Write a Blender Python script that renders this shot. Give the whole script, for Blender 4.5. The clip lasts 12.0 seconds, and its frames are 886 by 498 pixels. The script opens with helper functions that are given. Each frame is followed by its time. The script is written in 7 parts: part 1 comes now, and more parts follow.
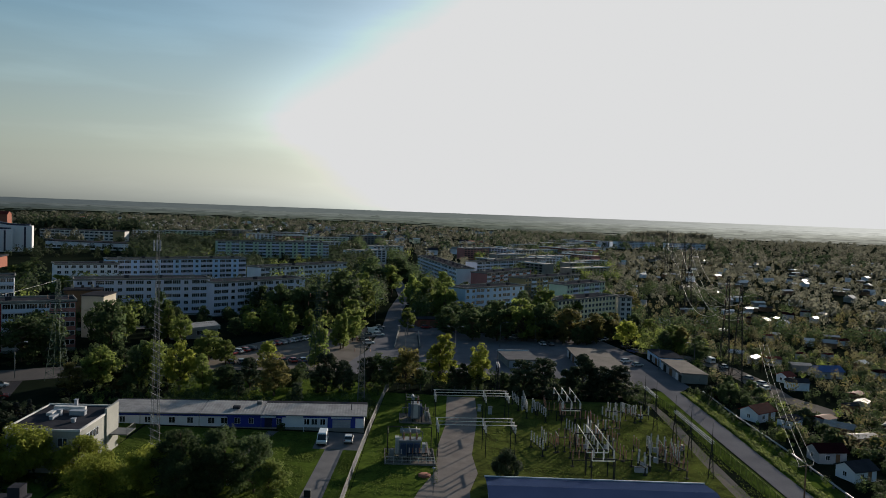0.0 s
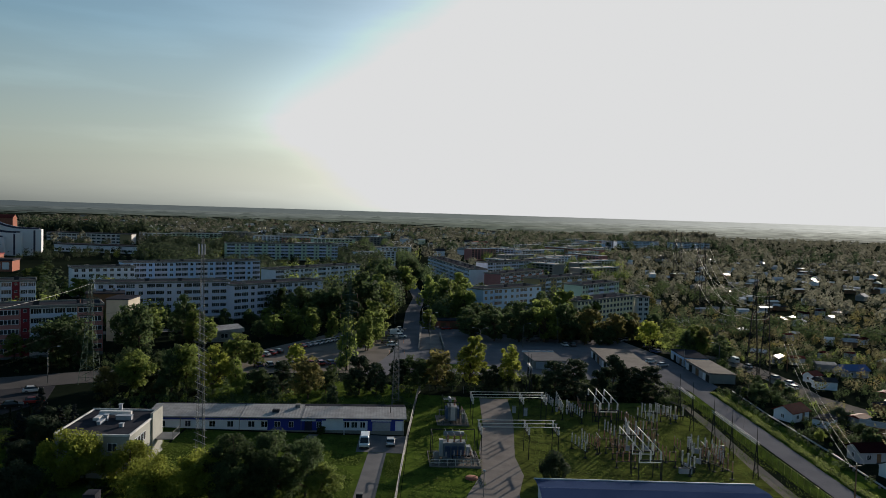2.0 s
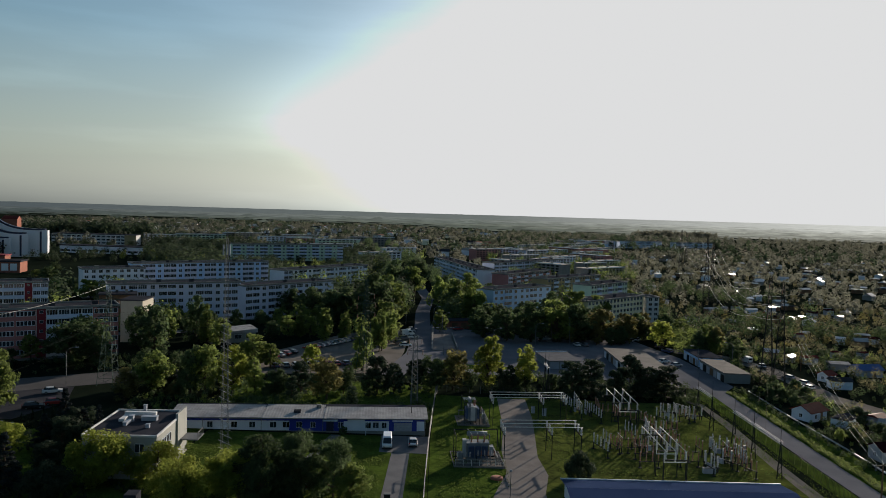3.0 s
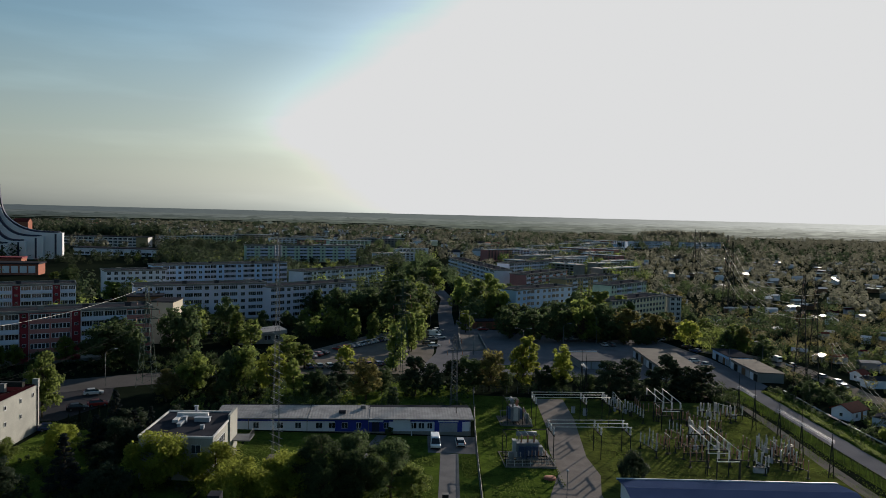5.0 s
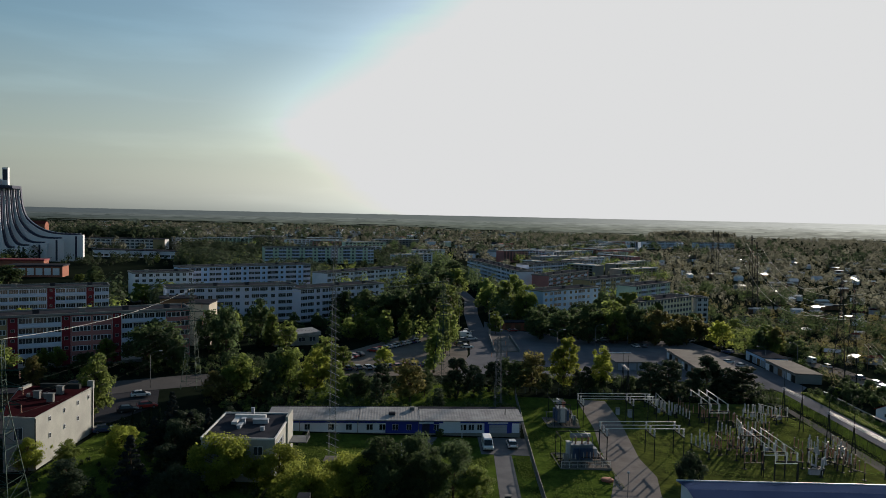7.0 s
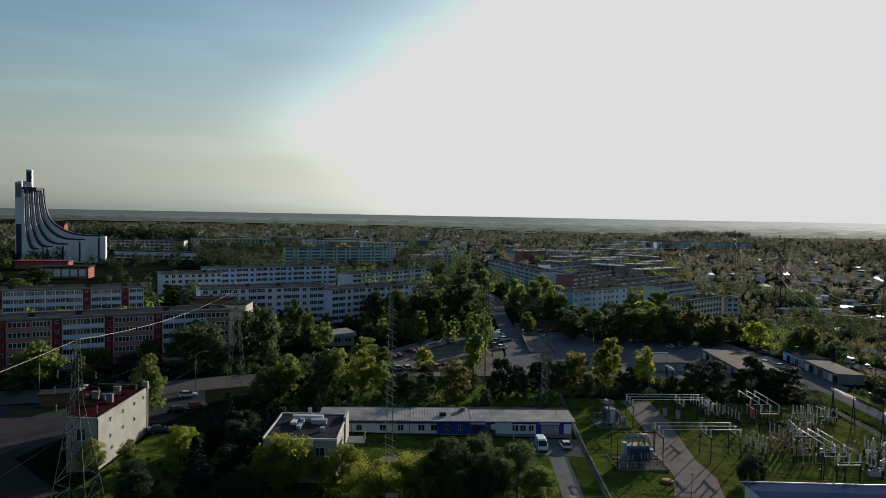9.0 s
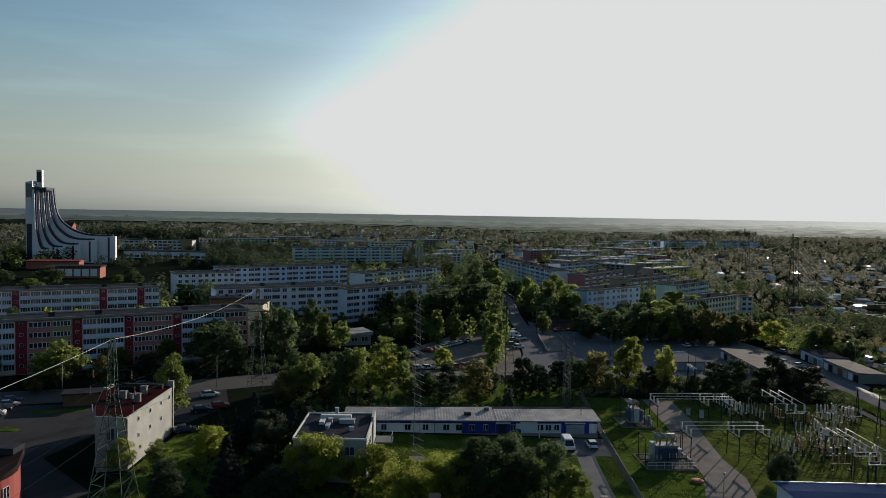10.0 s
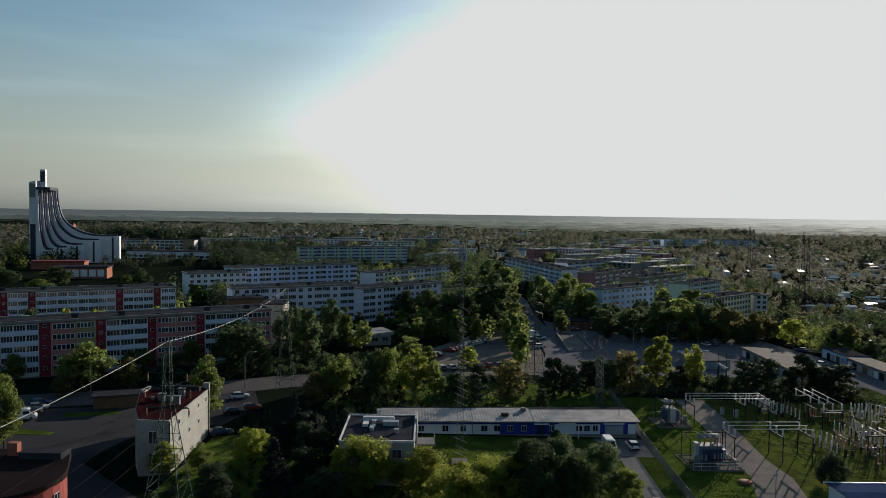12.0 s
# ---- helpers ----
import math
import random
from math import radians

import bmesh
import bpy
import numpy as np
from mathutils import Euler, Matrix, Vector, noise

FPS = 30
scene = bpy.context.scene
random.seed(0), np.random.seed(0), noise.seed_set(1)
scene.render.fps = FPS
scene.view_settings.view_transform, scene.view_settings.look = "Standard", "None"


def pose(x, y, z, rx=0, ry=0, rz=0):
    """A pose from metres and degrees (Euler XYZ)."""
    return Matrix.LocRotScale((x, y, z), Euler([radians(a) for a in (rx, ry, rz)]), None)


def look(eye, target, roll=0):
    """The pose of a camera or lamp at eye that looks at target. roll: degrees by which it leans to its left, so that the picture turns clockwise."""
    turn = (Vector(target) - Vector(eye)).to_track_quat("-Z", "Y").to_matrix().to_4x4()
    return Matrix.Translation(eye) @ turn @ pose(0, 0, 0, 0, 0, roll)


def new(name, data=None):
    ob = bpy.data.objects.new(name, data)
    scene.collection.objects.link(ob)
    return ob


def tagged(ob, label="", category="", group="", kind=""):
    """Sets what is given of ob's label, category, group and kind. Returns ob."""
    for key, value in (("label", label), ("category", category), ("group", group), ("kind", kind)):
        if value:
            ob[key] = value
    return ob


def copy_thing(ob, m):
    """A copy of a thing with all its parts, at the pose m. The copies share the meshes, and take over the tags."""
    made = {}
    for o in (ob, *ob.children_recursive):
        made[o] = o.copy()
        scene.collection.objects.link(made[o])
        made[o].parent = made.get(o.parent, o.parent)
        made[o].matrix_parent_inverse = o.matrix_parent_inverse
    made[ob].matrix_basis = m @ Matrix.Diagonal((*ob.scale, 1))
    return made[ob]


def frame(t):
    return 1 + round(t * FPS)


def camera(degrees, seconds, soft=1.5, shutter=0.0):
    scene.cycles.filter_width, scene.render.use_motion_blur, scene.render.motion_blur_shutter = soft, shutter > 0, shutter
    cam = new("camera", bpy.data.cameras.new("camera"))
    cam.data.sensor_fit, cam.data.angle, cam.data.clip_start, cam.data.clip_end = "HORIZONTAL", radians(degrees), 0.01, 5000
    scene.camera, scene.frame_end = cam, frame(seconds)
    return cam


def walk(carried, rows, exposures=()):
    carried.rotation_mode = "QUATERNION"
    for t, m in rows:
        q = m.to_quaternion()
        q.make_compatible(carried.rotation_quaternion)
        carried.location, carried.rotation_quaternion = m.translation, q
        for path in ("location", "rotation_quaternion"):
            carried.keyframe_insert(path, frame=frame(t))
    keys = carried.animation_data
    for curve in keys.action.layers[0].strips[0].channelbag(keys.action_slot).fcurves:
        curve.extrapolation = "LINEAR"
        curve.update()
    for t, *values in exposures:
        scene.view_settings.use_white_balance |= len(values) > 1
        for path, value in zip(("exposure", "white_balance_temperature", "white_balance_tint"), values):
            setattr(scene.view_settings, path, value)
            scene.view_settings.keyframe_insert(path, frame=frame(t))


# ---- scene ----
cam = camera(62.0, 12.0, 0.6)
PATH = [
    (0, 0.48, 0.17, 46.44, 87.20, -2.11, -0.32),
    (0.5, -1.60, 0.39, 46.37, 87.22, -2.01, -0.35),
    (1, -3.69, 0.50, 46.38, 87.23, -1.91, -0.40),
    (1.5, -5.63, 0.59, 46.36, 87.24, -1.84, -0.37),
    (2, -7.67, 0.51, 46.42, 87.25, -1.75, -0.38),
    (2.5, -9.78, 0.46, 46.36, 87.27, -1.69, -0.37),
    (3, -11.91, 0.49, 46.27, 87.28, -1.64, -0.34),
    (5, -20.45, 0.82, 45.81, 87.35, -1.38, -0.10),
    (5.5, -22.65, 0.65, 45.84, 87.36, -1.34, 0.03),
    (6, -24.86, 0.60, 45.85, 87.37, -1.30, 0.19),
    (6.5, -26.97, 0.65, 45.83, 87.38, -1.26, 0.32),
    (7, -29.08, 0.57, 45.81, 87.41, -1.20, 0.47),
    (9, -37.49, 0.90, 45.51, 87.45, -1.03, 1.24),
    (9.5, -39.65, 0.97, 45.47, 87.43, -0.98, 1.46),
    (10, -41.70, 1.30, 45.32, 87.40, -0.93, 1.55),
    (10.5, -43.98, 1.64, 45.23, 87.39, -0.88, 1.62),
    (11, -46.08, 1.94, 45.27, 87.37, -0.84, 1.58),
    (11.5, -48.16, 2.35, 45.19, 87.35, -0.82, 1.43),
    (12, -50.15, 2.85, 45.16, 87.33, -0.77, 1.18),
]
walk(cam, [(t, pose(*p)) for t, *p in PATH], [(0, 0.22, 6180, 13.5), (12, 0.22, 6180, 13.5)])

# ---------------------------------------------------------------- light
SUN_AZ, SUN_EL = radians(32.0), radians(13.0)     # to the right of +y, above the horizon
world = bpy.data.worlds.new("sky")
scene.world = world
world.use_nodes = True
wn, wl = world.node_tree.nodes, world.node_tree.links
sky = wn.new("ShaderNodeTexSky")
sky.sky_type, sky.sun_disc = "NISHITA", False
sky.sun_elevation, sky.sun_rotation = SUN_EL, SUN_AZ
sky.air_density, sky.dust_density, sky.ozone_density = 1.0, 1.3, 1.2
background = wn["Background"]
background.inputs["Strength"].default_value = 0.072
# hazy evening sky: paler than clear air, and an even white glow round the sun
pale, glow = wn.new("ShaderNodeHueSaturation"), wn.new("ShaderNodeVectorMath")
pale.inputs["Saturation"].default_value, pale.inputs["Hue"].default_value = 1.15, 0.485
glow.operation = "MINIMUM"
glow.inputs[1].default_value = (8.75, 8.7, 8.15)
wl.new(sky.outputs["Color"], pale.inputs["Color"])
# grey haze low over the land
way, split, low, grey, veil = wn.new("ShaderNodeTexCoord"), wn.new("ShaderNodeSeparateXYZ"), wn.new("ShaderNodeMapRange"), wn.new("ShaderNodeHueSaturation"), wn.new("ShaderNodeMix")
veil.data_type = "RGBA"
low.inputs["From Min"].default_value, low.inputs["From Max"].default_value = 0.0, 0.22
low.inputs["To Min"].default_value, low.inputs["To Max"].default_value = 1.0, 0.0
grey.inputs["Saturation"].default_value, grey.inputs["Value"].default_value = 0.12, 0.88
wl.new(way.outputs["Generated"], split.inputs[0])
wl.new(split.outputs["Z"], low.inputs["Value"])
wl.new(pale.outputs["Color"], grey.inputs["Color"])
wl.new(low.outputs["Result"], veil.inputs["Factor"])
wl.new(pale.outputs["Color"], veil.inputs["A"])
warm = wn.new("ShaderNodeVectorMath")
warm.operation = "MULTIPLY"
warm.inputs[1].default_value = (0.965, 1.03, 0.94)
wl.new(grey.outputs["Color"], warm.inputs[0])
wl.new(warm.outputs["Vector"], veil.inputs["B"])
# thin streaks of cirrus
where, stretch, streak, thin = wn.new("ShaderNodeTexCoord"), wn.new("ShaderNodeMapping"), wn.new("ShaderNodeTexNoise"), wn.new("ShaderNodeMapRange")
stretch.inputs["Scale"].default_value = (2.2, 2.2, 16.0)
stretch.inputs["Rotation"].default_value = (0, radians(4), 0)
streak.inputs["Scale"].default_value, streak.inputs["Detail"].default_value = 1.6, 7
thin.inputs["From Min"].default_value, thin.inputs["From Max"].default_value = 0.5, 0.8
thin.inputs["To Min"].default_value, thin.inputs["To Max"].default_value = 1.0, 1.14
cirrus = wn.new("ShaderNodeVectorMath")
cirrus.operation = "MULTIPLY"
wl.new(where.outputs["Generated"], stretch.inputs["Vector"])
wl.new(stretch.outputs["Vector"], streak.inputs["Vector"])
wl.new(streak.outputs["Fac"], thin.inputs["Value"])
air = wn.new("ShaderNodeVectorMath")
air.operation = "MULTIPLY"
air.inputs[1].default_value = (0.965, 1.0, 0.985)
wl.new(veil.outputs["Result"], air.inputs[0])
wl.new(air.outputs["Vector"], cirrus.inputs[0])
wl.new(thin.outputs["Result"], cirrus.inputs[1])
# the sunlit haze: a bright wedge that opens to the right of the view, soft at both its edges


def sky_math(operation, a, b):
    node = wn.new("ShaderNodeMath")
    node.operation = operation
    for socket, value in zip(node.inputs, (a, b)):
        if isinstance(value, float):
            socket.default_value = value
        else:
            wl.new(value, socket)
    return node.outputs[0]


def sky_step(value, start, end):
    node = wn.new("ShaderNodeMapRange")
    node.interpolation_type = "SMOOTHSTEP"
    node.inputs["From Min"].default_value, node.inputs["From Max"].default_value = start, end
    wl.new(value, node.inputs["Value"])
    return node.outputs["Result"]


ahead = sky_math("MAXIMUM", split.outputs["Y"], 0.05)
side, rise = sky_math("DIVIDE", split.outputs["X"], ahead), sky_math("DIVIDE", split.outputs["Z"], ahead)
upper = sky_math("ADD", side, sky_math("MULTIPLY", rise, -1.65))      # grows to the right of the haze's upper edge
lower = sky_math("ADD", sky_math("MULTIPLY", side, 0.32), rise)         # grows above its lower edge
wedge = sky_math("MULTIPLY", sky_step(upper, -0.62, -0.3), sky_step(lower, -0.02, 0.09))
wedge = sky_math("MULTIPLY", wedge, sky_step(split.outputs["Y"], 0.2, 0.7))
gain = sky_math("ADD", sky_math("MULTIPLY", wedge, 0.62), 0.9)
sunward = sky_math("ADD", sky_math("MULTIPLY", sky_step(split.outputs["Y"], 0.0, 0.8), 0.35), 1.0)
gain = sky_math("MULTIPLY", gain, sunward)
haze = wn.new("ShaderNodeVectorMath")
haze.operation = "MULTIPLY"
wl.new(cirrus.outputs["Vector"], haze.inputs[0])
wl.new(gain, haze.inputs[1])
wl.new(haze.outputs["Vector"], glow.inputs[0])
wl.new(glow.outputs["Vector"], background.inputs["Color"])
sun = new("sun", bpy.data.lights.new("sun", "SUN"))
sun.data.energy, sun.data.angle, sun.data.color = 5.0, radians(0.5), (1.0, 0.86, 0.66)
sun_way = Vector((math.sin(SUN_AZ) * math.cos(SUN_EL), math.cos(SUN_AZ) * math.cos(SUN_EL), math.sin(SUN_EL)))
sun.matrix_world = look(sun_way * 300, (0, 0, 0))


# ---------------------------------------------------------------- materials
def nodes_of(name):
    m = bpy.data.materials.new(name)
    m.use_nodes = True
    return m, m.node_tree.nodes, m.node_tree.links, m.node_tree.nodes["Principled BSDF"]


def surface(name, a, b=None, rough=0.8, metal=0.0, scale=1.0, fine=8.0, bump=0.2, island=0.0, per_object=0.0, coords="Object", spec=0.3, detail=5.0):
    """A two-scale mottled surface between the colours a and b; scale and fine are in patches per metre."""
    m, n, l, p = nodes_of(name)
    b = b or tuple(c * 0.72 for c in a)
    tc = n.new("ShaderNodeTexCoord")
    big, small = n.new("ShaderNodeTexNoise"), n.new("ShaderNodeTexNoise")
    big.inputs["Scale"].default_value, small.inputs["Scale"].default_value = scale, fine
    big.inputs["Detail"].default_value = detail
    if coords == "World":
        geo = n.new("ShaderNodeNewGeometry")
        for t in (big, small):
            l.new(geo.outputs["Position"], t.inputs["Vector"])
    else:
        for t in (big, small):
            l.new(tc.outputs[coords], t.inputs["Vector"])
    mix = n.new("ShaderNodeMath")
    mix.operation = "MULTIPLY_ADD"
    l.new(small.outputs["Fac"], mix.inputs[0])
    mix.inputs[1].default_value = 0.45
    l.new(big.outputs["Fac"], mix.inputs[2])
    ramp = n.new("ShaderNodeValToRGB")
    ramp.color_ramp.elements[0].position, ramp.color_ramp.elements[1].position = 0.55, 0.9
    ramp.color_ramp.elements[0].color = (*[0.8 * v + 0.2 * w for v, w in zip(b, a)], 1)
    ramp.color_ramp.elements[1].color = (*[0.8 * w + 0.2 * v for v, w in zip(b, a)], 1)
    l.new(mix.outputs[0], ramp.inputs["Fac"])
    col = ramp.outputs["Color"]
    for amount, source in ((island, "Random Per Island"), (per_object, "Random")):
        if amount:
            src = n.new("ShaderNodeNewGeometry" if source == "Random Per Island" else "ShaderNodeObjectInfo")
            hsv = n.new("ShaderNodeHueSaturation")
            rng = n.new("ShaderNodeMapRange")
            rng.inputs["To Min"].default_value, rng.inputs["To Max"].default_value = 1 - amount, 1 + amount
            l.new(src.outputs[source], rng.inputs["Value"])
            l.new(rng.outputs["Result"], hsv.inputs["Value"])
            l.new(col, hsv.inputs["Color"])
            col = hsv.outputs["Color"]
    l.new(col, p.inputs["Base Color"])
    p.inputs["Roughness"].default_value, p.inputs["Metallic"].default_value = rough, metal
    p.inputs["Specular IOR Level"].default_value = spec
    if bump:
        bm_ = n.new("ShaderNodeBump")
        bm_.inputs["Strength"].default_value, bm_.inputs["Distance"].default_value = bump, 0.05
        l.new(small.outputs["Fac"], bm_.inputs["Height"])
        l.new(bm_.outputs["Normal"], p.inputs["Normal"])
    return m


def leaf_material(name, a, b, through_light=0.45):
    """Leaves: each leaf has a colour of its own between a and b, and lets some light through."""
    m, n, l, p = nodes_of(name)
    geo, info = n.new("ShaderNodeNewGeometry"), n.new("ShaderNodeObjectInfo")
    ramp = n.new("ShaderNodeValToRGB")
    ramp.color_ramp.elements[0].color = (*[0.8 * v + 0.2 * w for v, w in zip(b, a)], 1)
    ramp.color_ramp.elements[1].color = (*[0.8 * w + 0.2 * v for v, w in zip(b, a)], 1)
    l.new(geo.outputs["Random Per Island"], ramp.inputs["Fac"])
    hsv, rng = n.new("ShaderNodeHueSaturation"), n.new("ShaderNodeMapRange")
    rng.inputs["To Min"].default_value, rng.inputs["To Max"].default_value = 0.6, 1.05
    l.new(info.outputs["Random"], rng.inputs["Value"])
    l.new(rng.outputs["Result"], hsv.inputs["Value"])
    l.new(ramp.outputs["Color"], hsv.inputs["Color"])
    l.new(hsv.outputs["Color"], p.inputs["Base Color"])
    p.inputs["Roughness"].default_value, p.inputs["Specular IOR Level"].default_value = 0.75, 0.1
    tr, mix = n.new("ShaderNodeBsdfTranslucent"), n.new("ShaderNodeMixShader")
    lit = n.new("ShaderNodeHueSaturation")
    lit.inputs["Hue"].default_value, lit.inputs["Saturation"].default_value, lit.inputs["Value"].default_value = 0.497, 0.95, 1.8
    l.new(hsv.outputs["Color"], lit.inputs["Color"])
    l.new(lit.outputs["Color"], tr.inputs["Color"])
    mix.inputs["Fac"].default_value = through_light
    l.new(p.outputs[0], mix.inputs[1])
    l.new(tr.outputs[0], mix.inputs[2])
    l.new(mix.outputs[0], n["Material Output"].inputs["Surface"])
    return m


GRASS = surface("grass", (0.105, 0.155, 0.026), (0.02, 0.032, 0.01), 0.9, scale=0.22, fine=1.8, bump=0.6, coords="World", spec=0.0)
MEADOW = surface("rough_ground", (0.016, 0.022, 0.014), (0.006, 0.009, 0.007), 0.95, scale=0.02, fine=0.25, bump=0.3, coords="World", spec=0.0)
ASPHALT = surface("asphalt", (0.18, 0.18, 0.2), (0.12, 0.121, 0.135), 0.8, scale=0.15, fine=3, bump=0.25, coords="World", spec=0.0)
CONCRETE = surface("concrete_slabs", (0.25, 0.228, 0.215), (0.15, 0.136, 0.13), 0.85, scale=0.3, fine=3, bump=0.2, coords="World", spec=0.0)
GRAVEL = surface("sandy_gravel", (0.21, 0.19, 0.172), (0.13, 0.118, 0.108), 0.95, scale=0.2, fine=4, bump=0.4, coords="World", spec=0.0)
PAVING = surface("grey_paving", (0.2, 0.197, 0.205), (0.13, 0.129, 0.135), 0.85, scale=0.4, fine=5, bump=0.2, coords="World", spec=0.0)
SOIL = surface("dry_soil", (0.18, 0.168, 0.158), (0.11, 0.102, 0.098), 0.95, scale=0.2, fine=2, bump=0.5, coords="World", spec=0.03)
# the blue cast of skylit shade is mixed into this white render
WHITE = surface("shade_blue_white_render", (0.74, 0.79, 0.88), (0.62, 0.66, 0.75), 0.85, scale=0.3, fine=4, bump=0.1)
OFFWHITE = surface("pale_grey_render", (0.62, 0.62, 0.63), (0.5, 0.5, 0.51), 0.85, scale=0.25, fine=4, bump=0.1)
PINK = surface("pink_render", (0.44, 0.19, 0.18), (0.34, 0.145, 0.14), 0.85, scale=0.3, fine=4, bump=0.1)
REDPAINT = surface("dark_red_render", (0.21, 0.022, 0.034), (0.16, 0.018, 0.027), 0.8, scale=0.3, fine=4, bump=0.1)
BLUEPAINT = surface("deep_blue_cladding", (0.028, 0.045, 0.33), (0.02, 0.034, 0.25), 0.55, scale=0.4, fine=5, bump=0.05)
LIGHTBLUE = surface("light_blue_render", (0.52, 0.69, 0.92), (0.44, 0.6, 0.82), 0.85, scale=0.3, fine=4, bump=0.1)
LILAC = surface("pale_lilac_render", (0.64, 0.67, 0.82), (0.54, 0.57, 0.7), 0.85, scale=0.3, fine=4, bump=0.1)
MINT = surface("pale_green_render", (0.55, 0.68, 0.56), (0.45, 0.56, 0.46), 0.85, scale=0.3, fine=4, bump=0.1)
YELLOW = surface("pale_yellow_render", (0.84, 0.77, 0.55), (0.72, 0.66, 0.46), 0.85, scale=0.3, fine=4, bump=0.1)
OCHRE = surface("ochre_render", (0.358, 0.273, 0.143), (0.293, 0.221, 0.117), 0.85, scale=0.3, fine=4, bump=0.1)
GREYWALL = surface("grey_render", (0.252, 0.252, 0.246), (0.192, 0.192, 0.186), 0.85, scale=0.3, fine=4, bump=0.1)
BRICK = surface("red_brick", (0.34, 0.13, 0.085), (0.22, 0.08, 0.055), 0.9, scale=0.5, fine=9, bump=0.3)
BITUMEN = surface("bitumen_roofing", (0.056, 0.058, 0.07), (0.03, 0.031, 0.038), 0.95, scale=0.35, fine=4, bump=0.15, spec=0.0)
REDROOF = surface("dark_red_sheet_roof", (0.036, 0.01, 0.013), (0.02, 0.007, 0.009), 0.9, scale=0.3, fine=4, bump=0.1, spec=0.0)
TILEROOF = surface("red_roof_tiles", (0.15, 0.024, 0.019), (0.1, 0.018, 0.014), 0.75, scale=0.6, fine=6, bump=0.3, spec=0.1)
SHEETROOF = surface("weathered_corrugated_sheet", (0.42, 0.41, 0.41), (0.2, 0.19, 0.19), 0.55, metal=0.0, scale=0.5, fine=3, bump=0.15, spec=0.1)
BLUEROOF = surface("blue_sheet_roof", (0.11, 0.165, 0.34), (0.085, 0.13, 0.28), 0.8, metal=0.0, scale=0.2, fine=3, bump=0.04, spec=0.0)
GALV = surface("galvanised_steel", (0.2, 0.205, 0.21), (0.12, 0.125, 0.13), 0.65, metal=0.1, scale=0.8, fine=8, bump=0.05, spec=0.12)
DARKSTEEL = surface("painted_dark_steel", (0.03, 0.034, 0.034), (0.018, 0.02, 0.02), 0.7, metal=0.0, scale=0.8, fine=8, bump=0.05, spec=0.05)
GREYPAINT = surface("grey_equipment_paint", (0.36, 0.39, 0.45), (0.27, 0.295, 0.34), 0.5, scale=0.6, fine=6, bump=0.05, spec=0.15)
ALU = surface("bare_aluminium_tube", (0.72, 0.71, 0.68), (0.55, 0.54, 0.52), 0.6, metal=0.0, scale=0.8, fine=6, bump=0.03, spec=0.2)
PORCELAIN_W = surface("pale_grey_porcelain", (0.52, 0.52, 0.53), (0.4, 0.4, 0.42), 0.45, scale=1, fine=6, bump=0, spec=0.25)
PORCELAIN_B = surface("brown_porcelain", (0.36, 0.18, 0.13), (0.27, 0.13, 0.09), 0.45, scale=1, fine=6, bump=0, spec=0.4)
YELLOWSTEEL = surface("yellow_green_painted_steel", (0.24, 0.252, 0.072), (0.18, 0.186, 0.054), 0.5, metal=0.1, scale=0.6, fine=5, bump=0.05)
BARK = surface("bark", (0.10, 0.075, 0.05), (0.05, 0.04, 0.028), 0.95, scale=1.5, fine=12, bump=0.5)
TIMBER = surface("brown_timber", (0.19, 0.11, 0.06), (0.11, 0.065, 0.04), 0.8, scale=0.6, fine=6, bump=0.2)
RUBBER = surface("black_rubber", (0.02, 0.02, 0.02), (0.015, 0.015, 0.015), 0.8, bump=0)
GLASS = surface("dark_window_glass", (0.035, 0.04, 0.05), (0.02, 0.024, 0.03), 0.08, scale=0.5, fine=2, bump=0, per_object=0.6, spec=0.6)
# white frames; their blue cast is skylit shade put into the colour
FRAME = surface("white_window_frame", (0.72, 0.76, 0.84), (0.62, 0.66, 0.73), 0.5, bump=0)
FINWHITE = surface("white_painted_concrete", (0.74, 0.76, 0.80), (0.64, 0.66, 0.70), 0.7, scale=0.08, fine=1.0, bump=0.05)
DARKGLASS = surface("dark_blue_glazing", (0.03, 0.035, 0.075), (0.02, 0.025, 0.055), 0.3, scale=0.2, fine=1.5, bump=0)
LEAF_DARK = leaf_material("dark_green_leaves", (0.09, 0.135, 0.05), (0.034, 0.052, 0.028), 0.48)
LEAF_MID = leaf_material("green_leaves", (0.195, 0.25, 0.055), (0.085, 0.12, 0.036), 0.58)
LEAF_BRIGHT = leaf_material("fresh_yellow_green_leaves", (0.275, 0.315, 0.047), (0.145, 0.178, 0.032), 0.6)
LEAF_BROWN = leaf_material("olive_brown_leaves", (0.19, 0.175, 0.055), (0.09, 0.088, 0.035), 0.5)
LEAF_PINE = leaf_material("dark_needles", (0.05, 0.074, 0.042), (0.022, 0.036, 0.022), 0.3)
# far leaves, paled and greyed to put the distance haze into their colour
LEAF_HAZED = leaf_material("grey_green_leaves", (0.16, 0.165, 0.125), (0.11, 0.115, 0.088), 0.55)
# olive leaves; haze over the gardens is put in as extra paleness
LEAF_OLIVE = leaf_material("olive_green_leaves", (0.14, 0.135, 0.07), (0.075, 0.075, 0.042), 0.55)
BLUEGREY = surface("blue_grey_equipment_paint", (0.09, 0.13, 0.24), (0.06, 0.09, 0.17), 0.5, scale=0.6, fine=6, bump=0.05, spec=0.15)
TINROOF = surface("bright_tin_sheet", (0.62, 0.62, 0.62), (0.42, 0.42, 0.42), 0.42, metal=0.85, scale=0.6, fine=5, bump=0.08, spec=0.5, per_object=0.3)
